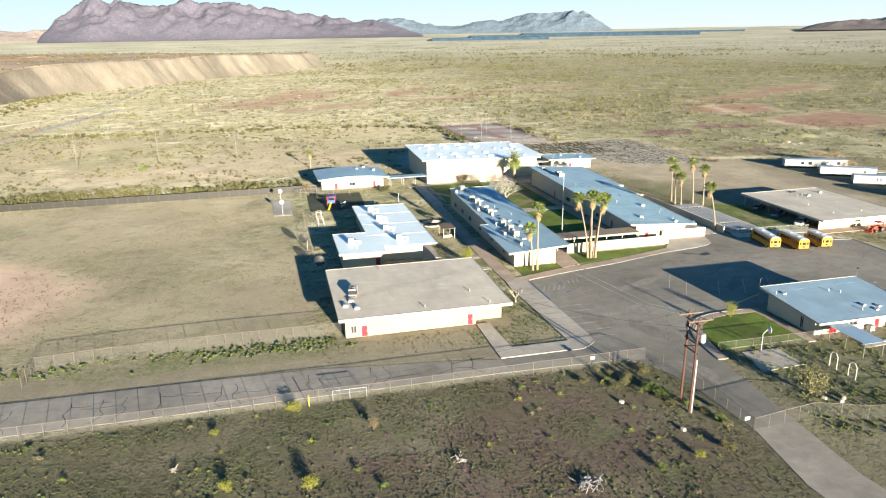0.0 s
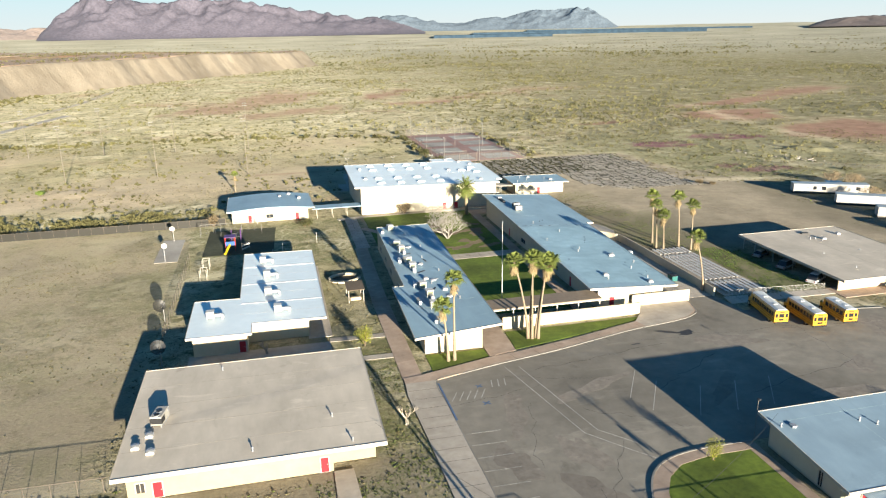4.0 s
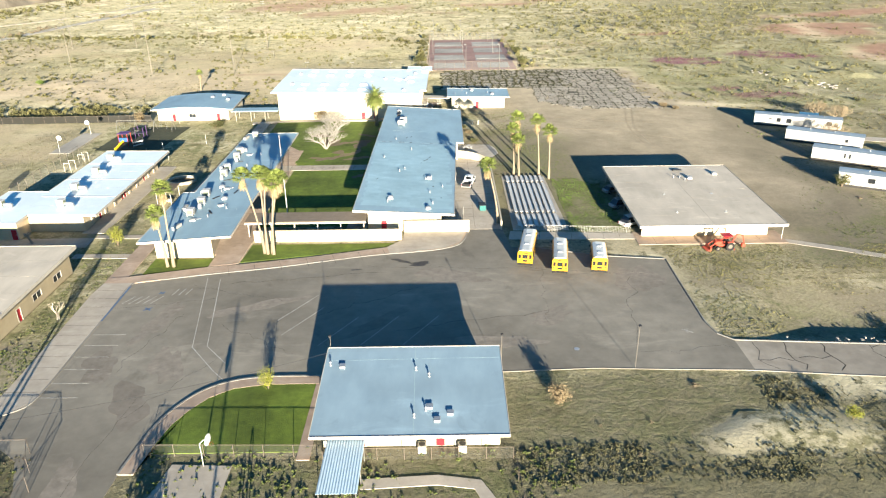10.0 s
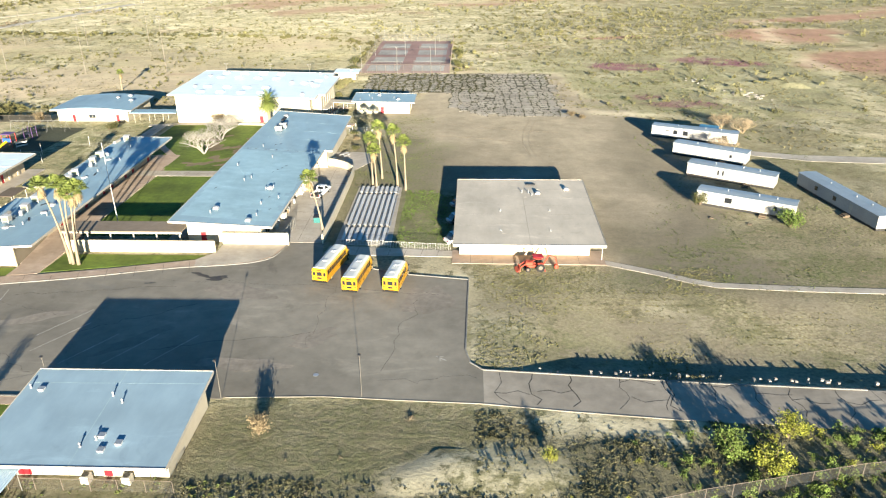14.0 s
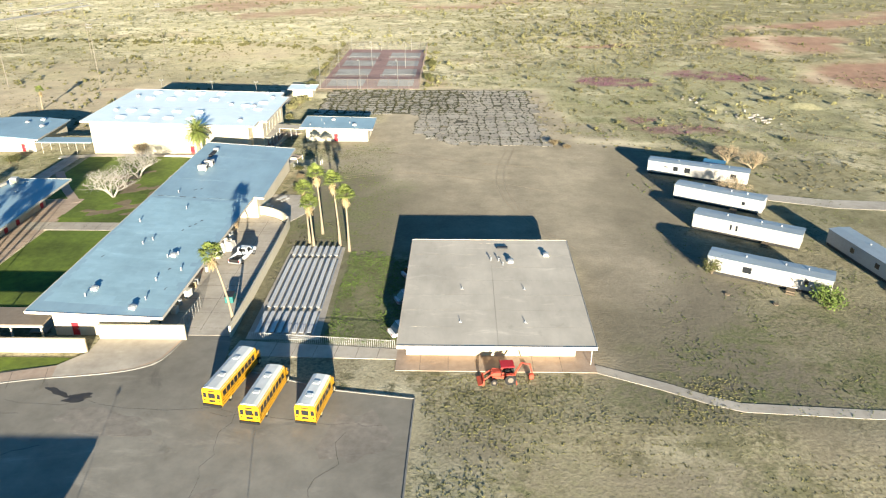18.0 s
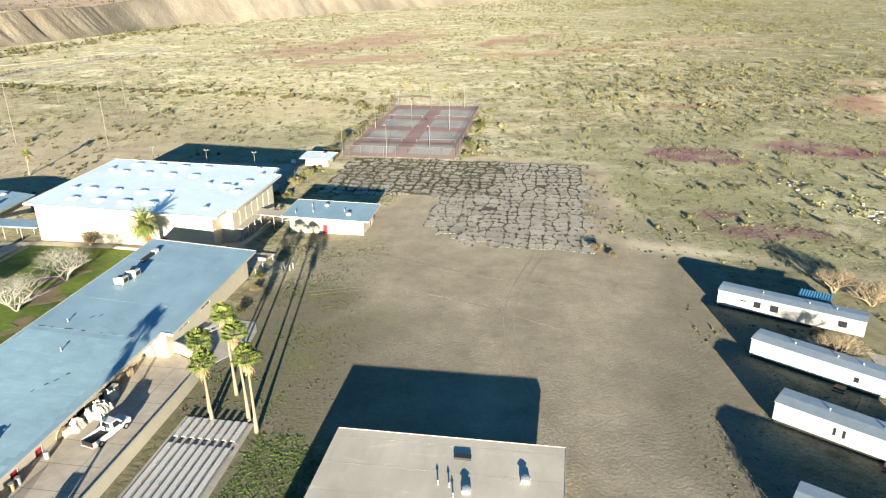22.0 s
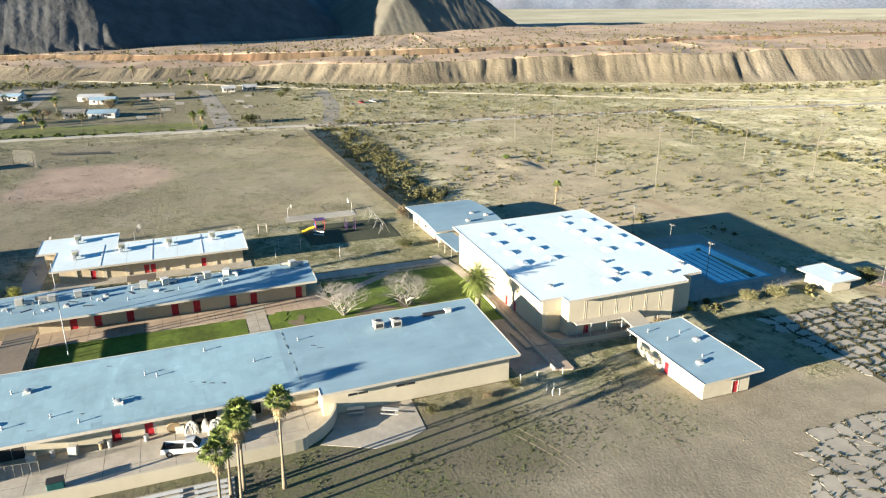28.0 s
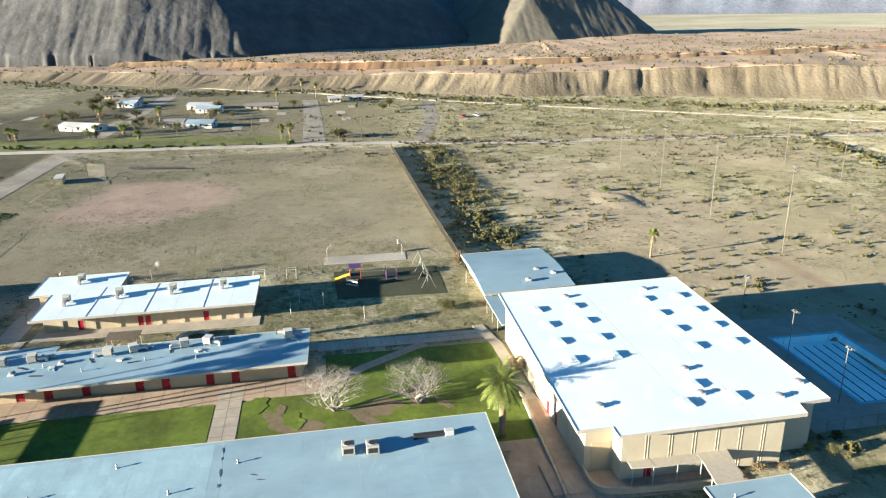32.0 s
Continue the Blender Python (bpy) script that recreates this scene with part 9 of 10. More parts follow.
part("digging_bucket", box(3.3, 3.9, -0.3, 0.3, 0.15, 0.8, bevel=0.08), ORANGE, trac)
for s in (-1, 1):
    part("stabiliser", tube([(1.5, s * 0.4, 0.9), (1.6, s * 1.2, 0.1)], [0.07, 0.07], 5), ORANGE, trac)


def picnic(x, y, rz):
    ob = thing("picnic_table", x, y, 0.035, rz, "white picnic table with benches on the patio", "table", "picnic tables")
    part("tabletop", box(-1.2, 1.2, -0.4, 0.4, 0.72, 0.77, bevel=0.01), WHITE_METAL, ob)
    for s in (-1, 1):
        part("bench", box(-1.2, 1.2, s * 0.75 - 0.14, s * 0.75 + 0.14, 0.42, 0.46), WHITE_METAL, ob)
        part("leg", tube([(s * 0.8, -0.75, 0.0), (s * 0.8, -0.3, 0.72), (s * 0.8, 0.3, 0.72), (s * 0.8, 0.75, 0.0)], [0.035] * 4, 5), GALV, ob)


picnic(103.2, 199.6, 62)
picnic(101.2, 195.2, 80)
bin_ob = thing("dumpster", 104.6, 158.2, 0.06, 4, "teal steel dumpster with a dark lid", "dumpster")
TEAL = mat("teal_paint", (0.0246, 0.131, 0.123), (0.0205, 0.0984, 0.0943), scale=2, rough=0.6)
part("body", box(-0.6, 0.6, -0.9, 0.9, 0.1, 1.15, bevel=0.04), TEAL, bin_ob)
part("lid", box(-0.65, 0.65, -0.95, 0.95, 1.15, 1.22), DARK, bin_ob)
# stored things along the east wall of the long building
rngk = random.Random(9)
CLUT = [mat("stored_white", (0.541, 0.508, 0.443), (0.41, 0.377, 0.328), scale=2, rough=0.7), mat("stored_tan", (0.344, 0.254, 0.148), (0.246, 0.18, 0.107), scale=2, rough=0.8), mat("stored_dark", (0.0656, 0.0615, 0.0574), (0.041, 0.041, 0.041), scale=2, rough=0.7), GALV]
for y, kind in ((154.6, "cabinet"), (157.0, "barrel"), (159.4, "cabinet"), (162.6, "barrel"), (163.6, "barrel"), (168.0, "barrel"), (172.2, "cabinet"), (173.4, "barrel"), (175.4, "machine"), (177.4, "machine"), (179.6, "cabinet"), (181.4, "cabinet"), (183.6, "pallet"), (185.4, "pallet"), (187.0, "pallet")):
    x = 97.3 + rngk.uniform(0, 0.7)
    if kind == "barrel":
        ob = thing("barrel", x, y, 0.06, 0, "pale steel barrel by the wall", "barrel", "barrels")
        part("drum", rod((0, 0, 0), (0, 0, 0.88), 0.3, None, 14), rngk.choice(CLUT), ob)
        part("lid", rod((0, 0, 0.88), (0, 0, 0.92), 0.31, None, 14), GALV, ob)
    elif kind == "machine":
        ob = thing("kitchen_machine", x + 0.5, y, 0.06, rngk.uniform(0, 90), "old white kitchen machine stored outside", "machine", "old machines")
        part("cabinet", box(-0.45, 0.45, -0.5, 0.5, 0.0, 1.1, bevel=0.06), CLUT[0], ob)
        part("hood", rod((0, 0, 1.1), (0, 0, 1.7), 0.42, None, 12, 0.2), CLUT[0], ob)
        part("pipe", tube([(0.4, 0.2, 0.2), (0.9, 0.3, 0.6), (0.7, 0.5, 1.2)], [0.05] * 3, 5), GALV, ob)
    elif kind == "cabinet":
        ob = thing("stored_cabinet", x, y, 0.06, rngk.uniform(-15, 15), "old cabinet stored against the wall", "cabinet", "stored cabinets")
        part("body", box(-0.4, 0.4, -0.55, 0.55, 0.0, rngk.uniform(0.9, 1.6), bevel=0.03), rngk.choice(CLUT), ob)
        part("drawer", box(0.4, 0.43, -0.45, 0.45, 0.25, 0.7), CLUT[0], ob)
    else:
        ob = thing("pallet", x, y, 0.06, rngk.uniform(-10, 10), "wooden pallet leaning in a corner", "pallet", "pallets")
        for k in range(5):
            part("board", box(-0.1 + k * 0.02, -0.06 + k * 0.02, -0.55 + k * 0.24, -0.4 + k * 0.24, 0.0, 1.1), CLUT[1], ob)
        part("stringer", box(-0.06, 0.06, -0.55, 0.6, 0.5, 0.6), CLUT[1], ob)
disc_ob = thing("round_tabletop", 97.2, 171.4, 0.06, 0, "round brown tabletop leaning against the wall", "tabletop")
part("board", rod((0.32, 0, 0.85), (0.20, 0, 0.88), 0.86, None, 24), CLUT[1], disc_ob)
part("batten", box(0.02, 0.12, -0.6, 0.6, 0.8, 0.92), WOOD, disc_ob)
for x, y, s, seed in ((97.8, 173.6, 1.0, 3), (98.6, 177.0, 1.5, 5), (98.0, 180.2, 1.0, 8)):
    pile = thing("covered_pile", x, y, 0.06, 0, "stored goods under a crumpled cream sheet", "tarpaulin", "covered piles")
    rngc = np.random.RandomState(seed)
    U, V = np.meshgrid(np.linspace(-1, 1, 17), np.linspace(-1, 1, 17), indexing="ij")
    H = np.clip(1.25 - np.maximum(np.abs(U), np.abs(V)) ** 4 * 1.25, 0, 2) * (0.75 + 0.5 * fbm(U * 3 + seed, V * 3, 1.0, seed, 3)) * min(s, 1.2)
    cover = sheet("cover", U * s * (0.8 + 0.1 * rngc.rand(17, 17)), V * s * (0.9 + 0.1 * rngc.rand(17, 17)), H, CLUT[0], False)
    cover.parent = pile
    part("crate", box(-s * 0.5, s * 0.5, -s * 0.5, s * 0.5, 0, 0.6), CLUT[1], pile)
for x, y in ((94.6, 89.2), (98.8, 89.2)):
    ob = thing("ground_air_unit", x, y, 0, 0, "grey ground air unit behind the office", "air conditioner", "ground air units")
    part("cabinet", box(-0.45, 0.45, -0.45, 0.45, 0.0, 0.95, bevel=0.04), UNIT, ob)
    part("fan", rod((0, 0, 0.95), (0, 0, 1.0), 0.34, None, 12), DARK, ob)
for x, y in ((179.3, 161.6), (185.4, 158.6)):
    ob = thing("old_tyre", x, y, 0, 0, "old tyre half buried as a planter", "tyre", "old tyres")
    part("tyre", tube([(math.cos(a) * 0.34, math.sin(a) * 0.34, 0.05) for a in np.linspace(0, 6.28, 13)], [0.10] * 13, 6), WOOD, ob)
    part("soil", rod((0, 0, 0), (0, 0, 0.12), 0.36, None, 10), DIRTY, ob)
awn = thing("blue_awning", 195.6, 218.4, 0, -24.5, "blue corrugated awning behind a mobile home", "awning")
bm = bmesh.new()
vs = [[bm.verts.new((-2.4 + i * 0.2, y, 2.46 + (0.06 if i % 2 else 0.0) + dz)) for i in range(25)] for y, dz in ((-0.2, 0.0), (2.8, 0.0), (2.8, 0.03), (-0.2, 0.03))]
for k in range(4):
    for i in range(25 - 1):
        bm.faces.new((vs[k][i], vs[k][i + 1], vs[(k + 1) % 4][i + 1], vs[(k + 1) % 4][i]))
part("sheet", bm, mat("blue_sheet", (0.082, 0.246, 0.377), (0.0656, 0.197, 0.312), scale=2, rough=0.5), awn, "blue corrugated sheet")
for u in (-2.3, 2.3):
    part("post", rod((u, 2.7, 0), (u, 2.7, 2.5), 0.05), STEEL, awn)
hoops = thing("pipe_arches", 78.6, 77.6, 0, 0, "two white pipe arches in a fenced yard", "arch")
for y in (79.5, 75.9):
    wpart("arch", tube([(78.6, y - 0.7, 0), (78.6, y - 0.7, 1.9), (78.6, y - 0.3, 2.4), (78.6, y + 0.3, 2.4), (78.6, y + 0.7, 1.9), (78.6, y + 0.7, 0)], [0.06] * 6, 6), WHITE_METAL, hoops)
dug = thing("dugout", -100.0, 112.0, 0, 10, "small white dugout beside the ball field", "dugout")
part("roof", box(-4, 4, -1.4, 1.4, 2.1, 2.25), WHITE_METAL, dug)
part("back_wall", box(-4, 4, 1.2, 1.4, 0, 2.1), CREAM, dug)
for x in (-3.8, 0, 3.8):
    part("post", rod((x, -1.2, 0), (x, -1.2, 2.1), 0.06), STEEL, dug)
part("bench", box(-3.6, 3.6, 0.6, 1.0, 0.35, 0.45), WOOD, dug)

# ---- houses beyond the field ----
HOUSE_WALL = [mat("white_stucco", (0.574, 0.549, 0.508), (0.508, 0.484, 0.443), scale=1, rough=0.85), mat("tan_stucco", (0.426, 0.361, 0.279), (0.369, 0.312, 0.238), scale=1, rough=0.85)]
HOUSE_ROOF = [mat("white_house_roof", (0.42, 0.425, 0.43), (0.35, 0.355, 0.36), scale=1, rough=0.8), mat("grey_shingles", (0.246, 0.23, 0.213), (0.197, 0.18, 0.164), scale=1, rough=0.9), mat("blue_house_roof", (0.246, 0.344, 0.426), (0.213, 0.295, 0.369), scale=1, rough=0.7)]


def house(x, y, rz, ln, wd, wall_m, roof_m, label):
    ob = thing("house", x, y, 0, rz, label, "house", "houses beyond the field")
    part("wall", box(-ln / 2, ln / 2, -wd / 2, wd / 2, -0.1, 2.7), wall_m, ob)
    bm = bmesh.new()
    v = [bm.verts.new(p) for p in ((-ln / 2 - 0.6, -wd / 2 - 0.6, 2.6), (ln / 2 + 0.6, -wd / 2 - 0.6, 2.6), (ln / 2 + 0.6, wd / 2 + 0.6, 2.6), (-ln / 2 - 0.6, wd / 2 + 0.6, 2.6), (-ln / 2 - 0.6, 0, 4.0), (ln / 2 + 0.6, 0, 4.0))]
    for f in ((0, 1, 5, 4), (2, 3, 4, 5), (0, 4, 3), (1, 2, 5), (3, 2, 1, 0)):
        bm.faces.new([v[i] for i in f])
    part("roof", bm, roof_m, ob)
    for u in (-ln * 0.3, ln * 0.05, ln * 0.3):
        w = part("window", box(u - 0.7, u + 0.7, -wd / 2 - 0.03, -wd / 2 + 0.02, 1.0, 2.1), GLASS, ob)
        part("sill", box(u - 0.8, u + 0.8, -wd / 2 - 0.1, -wd / 2, 0.92, 1.0), FASCIA, w)
    part("window", box(ln / 2 - 0.02, ln / 2 + 0.03, -0.8, 0.8, 1.0, 2.1), GLASS, ob)
    part("door", box(-ln * 0.12 - 0.5, -ln * 0.12 + 0.5, -wd / 2 - 0.04, -wd / 2 + 0.02, 0, 2.05), WOOD, ob)
    part("porch_roof", box(-ln * 0.25, ln * 0.1, -wd / 2 - 2.2, -wd / 2, 2.3, 2.45), roof_m, ob)
    for u in (-ln * 0.24, ln * 0.09):
        part("porch_post", rod((u, -wd / 2 - 2.1, 0), (u, -wd / 2 - 2.1, 2.3), 0.07), FASCIA, ob)
    return ob


for x, y, rz, ln, wd, wi, ri, label in ((-225, 84, 62, 22, 9, 0, 0, "long white bungalow with a pale blue-white roof"), (-345, 78, 80, 16, 9, 0, 1, "white bungalow with a grey roof up the street"), (-322, 84, 70, 12, 9, 0, 2, "white bungalow with a bluish roof"), (-378, 62, 80, 14, 8, 1, 1, "tan bungalow with a dark porch"),
                                        (-300, 132, 75, 17, 10, 0, 0, "white bungalow with a white roof"), (-282, 138, 75, 14, 8, 0, 2, "white bungalow with a pale carport roof"), (-228, 128, 85, 10, 9, 0, 1, "white bungalow with a grey roof behind a bare tree"), (-222, 142, 80, 13, 10, 0, 2, "white bungalow with a blue gable roof"),
                                        (-288, 168, 88, 19, 8, 1, 1, "tan bungalow with a low roof"), (-316, 212, 88, 8, 6, 0, 0, "small white shed house by the lane"), (-320, 226, 88, 9, 6, 0, 0, "small white shed house by the lane")):
    house(x, y, rz, ln, wd, HOUSE_WALL[wi], HOUSE_ROOF[ri], label)
slab("lawn_street", [(-190, 40), (-170, 60), (-166, 130), (-165, 186), (-182, 186), (-194, 130), (-198, 60)], -0.1, 0.03, mat("dull_lawn", (0.17, 0.185, 0.05), (0.11, 0.12, 0.035), scale=0.25, rough=0.95, bump=0.05, fine=5, wide=0.06, stain=0.45, worn=0.35, worn_scale=0.12), "green strip of lawns along the road", "lawn")
for x, y, w, d in ((-215, 160, 14, 5), (-240, 172, 14, 5), (-265, 180, 12, 5), (-256, 30, 14, 5), (-280, 40, 14, 5), (-300, 52, 12, 5), (-235, 216, 12, 5), (-262, 214, 12, 5), (-288, 222, 10, 5)):
    slab("house_pad", rect(x - w / 2, x + w / 2, y - d / 2, y + d / 2), -0.1, 0.04, CONCRETE, "bare concrete pad of a removed house", "pad")

LEAF_TREE = mat("tree_leaf", (0.0856, 0.0856, 0.0295), (0.0558, 0.059, 0.0197), scale=0.5, rough=0.85, island=0.35)
LEAF_DRY = mat("dry_leaf", (0.205, 0.156, 0.0902), (0.148, 0.115, 0.0656), scale=0.5, rough=0.85, island=0.3)


def leafy(x, y, h, r, seed, label, material=LEAF_TREE, name="tree", trunk=True, leaves=900, cat="tree"):
    """A tree or large bush: tapered trunk, limbs and an uneven crown of leaves in clumps."""
    leaves = int(leaves * 2.6)
    rng = np.random.RandomState(seed)
    rr = random.Random(seed)
    ob = thing(name, x, y, float(ground_at(np.array([x]), np.array([y]))[0]), 0, label, cat)
    bm = tube([(0, 0, -0.2), (0.05, 0.03, h * 0.25), (0.1, 0.0, h * 0.5)], [r * 0.09, r * 0.07, r * 0.04], 6)
    ends = []
    for k in range(7):
        a, e = k * 2.4 + rr.uniform(-0.4, 0.4), rr.uniform(0.3, 1.2)
        tip = Vector((math.cos(a) * math.cos(e) * r * 0.75, math.sin(a) * math.cos(e) * r * 0.75, h * 0.45 + math.sin(e) * h * 0.42))
        tube([(0.06, 0.02, h * (0.2 if trunk else 0.05)), tip * 0.6, tip], [r * 0.045, r * 0.03, r * 0.012], 4, bm)
        ends += [tip, tip * 0.75, tip * 0.5 + Vector((rr.uniform(-0.3, 0.3) * r, rr.uniform(-0.3, 0.3) * r, h * 0.2 if trunk else 0))]
    part("trunk", bm, WOOD, ob)
    c = np.array([tuple(e) for e in ends])[rng.randint(0, len(ends), leaves)]
    p = c + rng.randn(leaves, 3) * np.array([r * 0.2, r * 0.2, h * 0.09])
    p[:, 2] = np.maximum(p[:, 2], 0.15)
    s = r * 0.046 * (0.6 + 0.8 * rng.rand(leaves))[:, None]
    a, b = rng.randn(leaves, 3), rng.randn(leaves, 3)
    a, b = a / np.linalg.norm(a, axis=1, keepdims=True) * s, b / np.linalg.norm(b, axis=1, keepdims=True) * s
    crown = new("crown", quick_mesh("crown", np.stack([p + a, p + b, p - a, p - b], 1).reshape(-1, 3), 4, material))
    crown.parent = ob
    return ob


for i, (x, y, h, r, m, label) in enumerate(((-297, 69, 6, 4, 0, "olive tree between houses"), (-258, 84, 5, 3, 1, "dry brown tree beside a house"), (-242, 144, 6, 3.6, 1, "half bare brown tree beside a house"), (-229, 115, 5, 3, 1, "half bare brown tree beside a bungalow"),
                                             (-278, 244, 6, 4, 0, "olive tree by the lane"), (-262, 238, 5, 3.5, 0, "olive tree by the lane"), (-170, 210, 5.0, 5.2, 0, "big round olive bush at the street corner"), (-268, 100, 5, 3.5, 0, "green tree between houses"),
                                             (-330, 60, 6, 5, 0, "olive tree up the street"), (-310, 75, 6, 5, 0, "olive tree up the street"), (-295, 186, 5, 3, 0, "olive tree beside a bungalow"), (-150, 250, 3, 2.6, 0, "bush at the fence corner"), (-385, 100, 6, 4, 0, "olive tree up the street"))):
    leafy(x, y, h, r, 100 + i, label, (LEAF_TREE, LEAF_DRY)[m], leaves=500)
for i, (x, y, h) in enumerate(((-200, 59, 6), (-194, 64, 6), (-196, 98, 6.5), (-212, 112, 6), (-168, 188, 8), (-172, 184, 7), (-240, 118, 9), (-255, 84, 8), (-410, 150, 12), (-440, 76, 13), (-380, 190, 10), (-205, 108, 5), (-190, 118, 4), (-300, 176, 11), (-345, 200, 10))):
    fan_palm(x, y, h, (0.2, 0.1), 200 + i, 2.0, "fan palm in a front yard beyond the field", "street palms")
weeds_along("street_hedge", "clipped low hedge along the far road", [(-186, 40), (-167, 100), (-160, 190)], 1.2, 60, 0.8, 1.6, SHRUB_GREEN, 60, 0.9, 401)
weeds_along("field_edge_shrubs", "olive shrubs along the berm at the far edge of the ball field", [(-133, 418), (-74, 405), (-33, 405.4), (6, 400), (39, 397), (73, 384), (88, 372)], 1.9, 190, 0.4, 1.7, SHRUB, 40, 0.8, 409)
weeds_along("bank_scrub", "scrub along the foot of the bank", [(-540, -60), (-395, 100), (-380, 215), (-300, 300), (-258, 390), (-195, 522), (-185, 760)], 9.0, 900, 0.8, 2.2, SHRUB, 30, 0.8, 403)
weeds_along("road_scrub", "scrub beside the dirt road", [(-150, 235), (-142, 309), (-128, 460)], 2.6, 260, 0.5, 1.3, SHRUB_DRY, 30, 0.7, 405)
for i, y in enumerate((150, 200, 243, 262, 330)):
    p_ob = thing("utility_pole", -172 - 0.1 * y + (i % 2) * 26, y + 20, 0, 0, "brown wooden utility pole beside the far road", "utility pole", "street utility poles")
    part("pole", rod((0, 0, -0.2), (0, 0, 10.5), 0.15, None, 6, 0.11), WOOD, p_ob)
    part("crossarm", box(-1.0, 1.0, -0.05, 0.05, 9.6, 9.72), WOOD, p_ob)

rngv = random.Random(88)
for i in range(44):
    x, y = rngv.choice(((-206, 60), (-205, 90), (-212, 120), (-250, 66), (-262, 92), (-270, 140), (-316, 84), (-340, 64), (-300, 150), (-330, 130), (-240, 160), (-370, 64), (-270, 60)))
    x, y = x + rngv.uniform(-14, 14), y + rngv.uniform(-14, 14)
    leafy(x, y, rngv.uniform(2.6, 6.5), rngv.uniform(2.2, 4.6), 700 + i, "olive green garden tree among the bungalows", (LEAF_TREE, LEAF_TREE, SHRUB_GREEN, LEAF_DRY)[i % 4], "garden_tree", True, 260)

car(-225.4, 280.0, 80, CAR_RED, "red car parked by the lane beyond the field")
car(-225.6, 287.6, 80, CAR_WHITE, "white car parked by the lane beyond the field")

# ---- bushes and weeds round the site ----
for i, (x, y, h, r, lab, m) in enumerate(((179.2, 168.6, 3.0, 1.9, "dark green bush at the end of a mobile home", LEAF_TREE), (192.4, 157.8, 3.2, 2.8, "large green bush beside a mobile home", SHRUB_GREEN), (89.4, 275.0, 2.2, 2.0, "pale yellow green bush by the pool fence", SHRUB_PALE), (90.4, 281.0, 2.6, 2.4, "pale yellow green bush by the pool fence", SHRUB_PALE),
                                           (90.0, 305.0, 3.0, 2.6, "olive bush beside the pump house", LEAF_TREE), (88.0, 322.0, 3.2, 2.6, "olive bush beside the courts", LEAF_TREE), (128.5, 318.0, 3.0, 2.4, "olive bush beside the courts", LEAF_TREE), (129.0, 345.0, 3.0, 2.6, "olive bush beside the courts", LEAF_TREE),
                                           (35.4, 224.0, 2.0, 1.6, "grey bush on the grass", LEAF_TREE), (98.6, 211.0, 1.6, 1.6, "low dry bush against the wall", LEAF_DRY), (40.2, 143.8, 3.6, 1.6, "young yellow tree with a white trunk", SHRUB_YELLOW), (110.0, 97.0, 2.4, 1.6, "dry yellow bush behind the lot", LEAF_DRY),
                                           (76.0, 100.6, 3.2, 1.1, "young staked tree in the office lawn", SHRUB_YELLOW), (69.6, 73.4, 4.2, 2.2, "feathery pale yellow bush in a fenced yard", SHRUB_PALE), (62.6, 229.4, 3.0, 2.4, "bare pinkish bush beside the hall", LEAF_DRY), (10.6, 230.6, 3.4, 1.8, "bare pink bush at the fence end", LEAF_DRY),
                                           (-48, 289, 1.6, 1.8, "green shrub on a dirt mound", SHRUB_GREEN), (160.5, 95.0, 3.2, 2.2, "green bush in the ditch", SHRUB_GREEN), (168.0, 98.0, 3.0, 2.0, "yellow green bush in the ditch", SHRUB_YELLOW), (164.0, 92.6, 3.0, 2.2, "yellow bush in the ditch", SHRUB_YELLOW), (141.6, 93.2, 1.6, 1.0, "yellow bush on the mound", SHRUB_YELLOW), (163.0, 240.5, 1.3, 1.5, "dry grey bush at the corner of the broken court", LEAF_DRY), (165.8, 237.6, 1.0, 1.2, "dry grey bush at the corner of the broken court", LEAF_DRY))):
    leafy(x, y, h, r, 500 + i, lab, m, "bush", False, 700, "bush")
TAN_BARK = mat("tan_dry_bark", (0.30, 0.235, 0.15), (0.225, 0.17, 0.105), scale=3, rough=0.9)
for x, y, h, k, lab in ((194.6, 203.2, 5.6, 31, "leafless tan tree leaning over a mobile home"), (201.6, 226.6, 5.2, 32, "leafless tan tree behind a mobile home"), (206.0, 222.0, 5.1, 33, "small leafless tan tree by a wire fence")):
    bare_tree(x, y, h, k, lab, 0.85, TAN_BARK)
stump = bare_tree(42.4, 118.0, 3.4, 21, "pollarded pale tree stump in the yard", 0.5, WHITEWASH)
bare_tree(24.6, 145.0, 3.2, 22, "small bare shrub before the classrooms", 1.0, BARE_BARK)


def ok(x, y):
    """Where weeds may stand: on soil, clear of buildings and paving."""
    out = np.ones(len(x), bool)
    for x0, x1, y0, y1 in ((8, 39, 108, 134.5), (12, 36, 142, 189), (44, 64.5, 129, 201), (63, 108, 140, 230), (46, 97, 226, 264), (97, 118, 241, 252), (130, 157, 140.5, 175), (48, 134, 90, 141), (108, 120.2, 143, 178.2), (98, 112, 190, 204), (12, 36, 229, 249), (0, 28, 200, 226), (57, 64, 40, 92), (30, 50, 90, 99.5), (48, 87, 264, 294)):
        out &= ~((x > x0) & (x < x1) & (y > y0) & (y < y1))
    out &= ~((x > 134) & (y > 101 - (x - 150) * 0.05) & (y < 109.5 - (x - 150) * 0.05))
    out &= ~((x < 33) & (y > 90.8) & (y < 100.6))
    return out


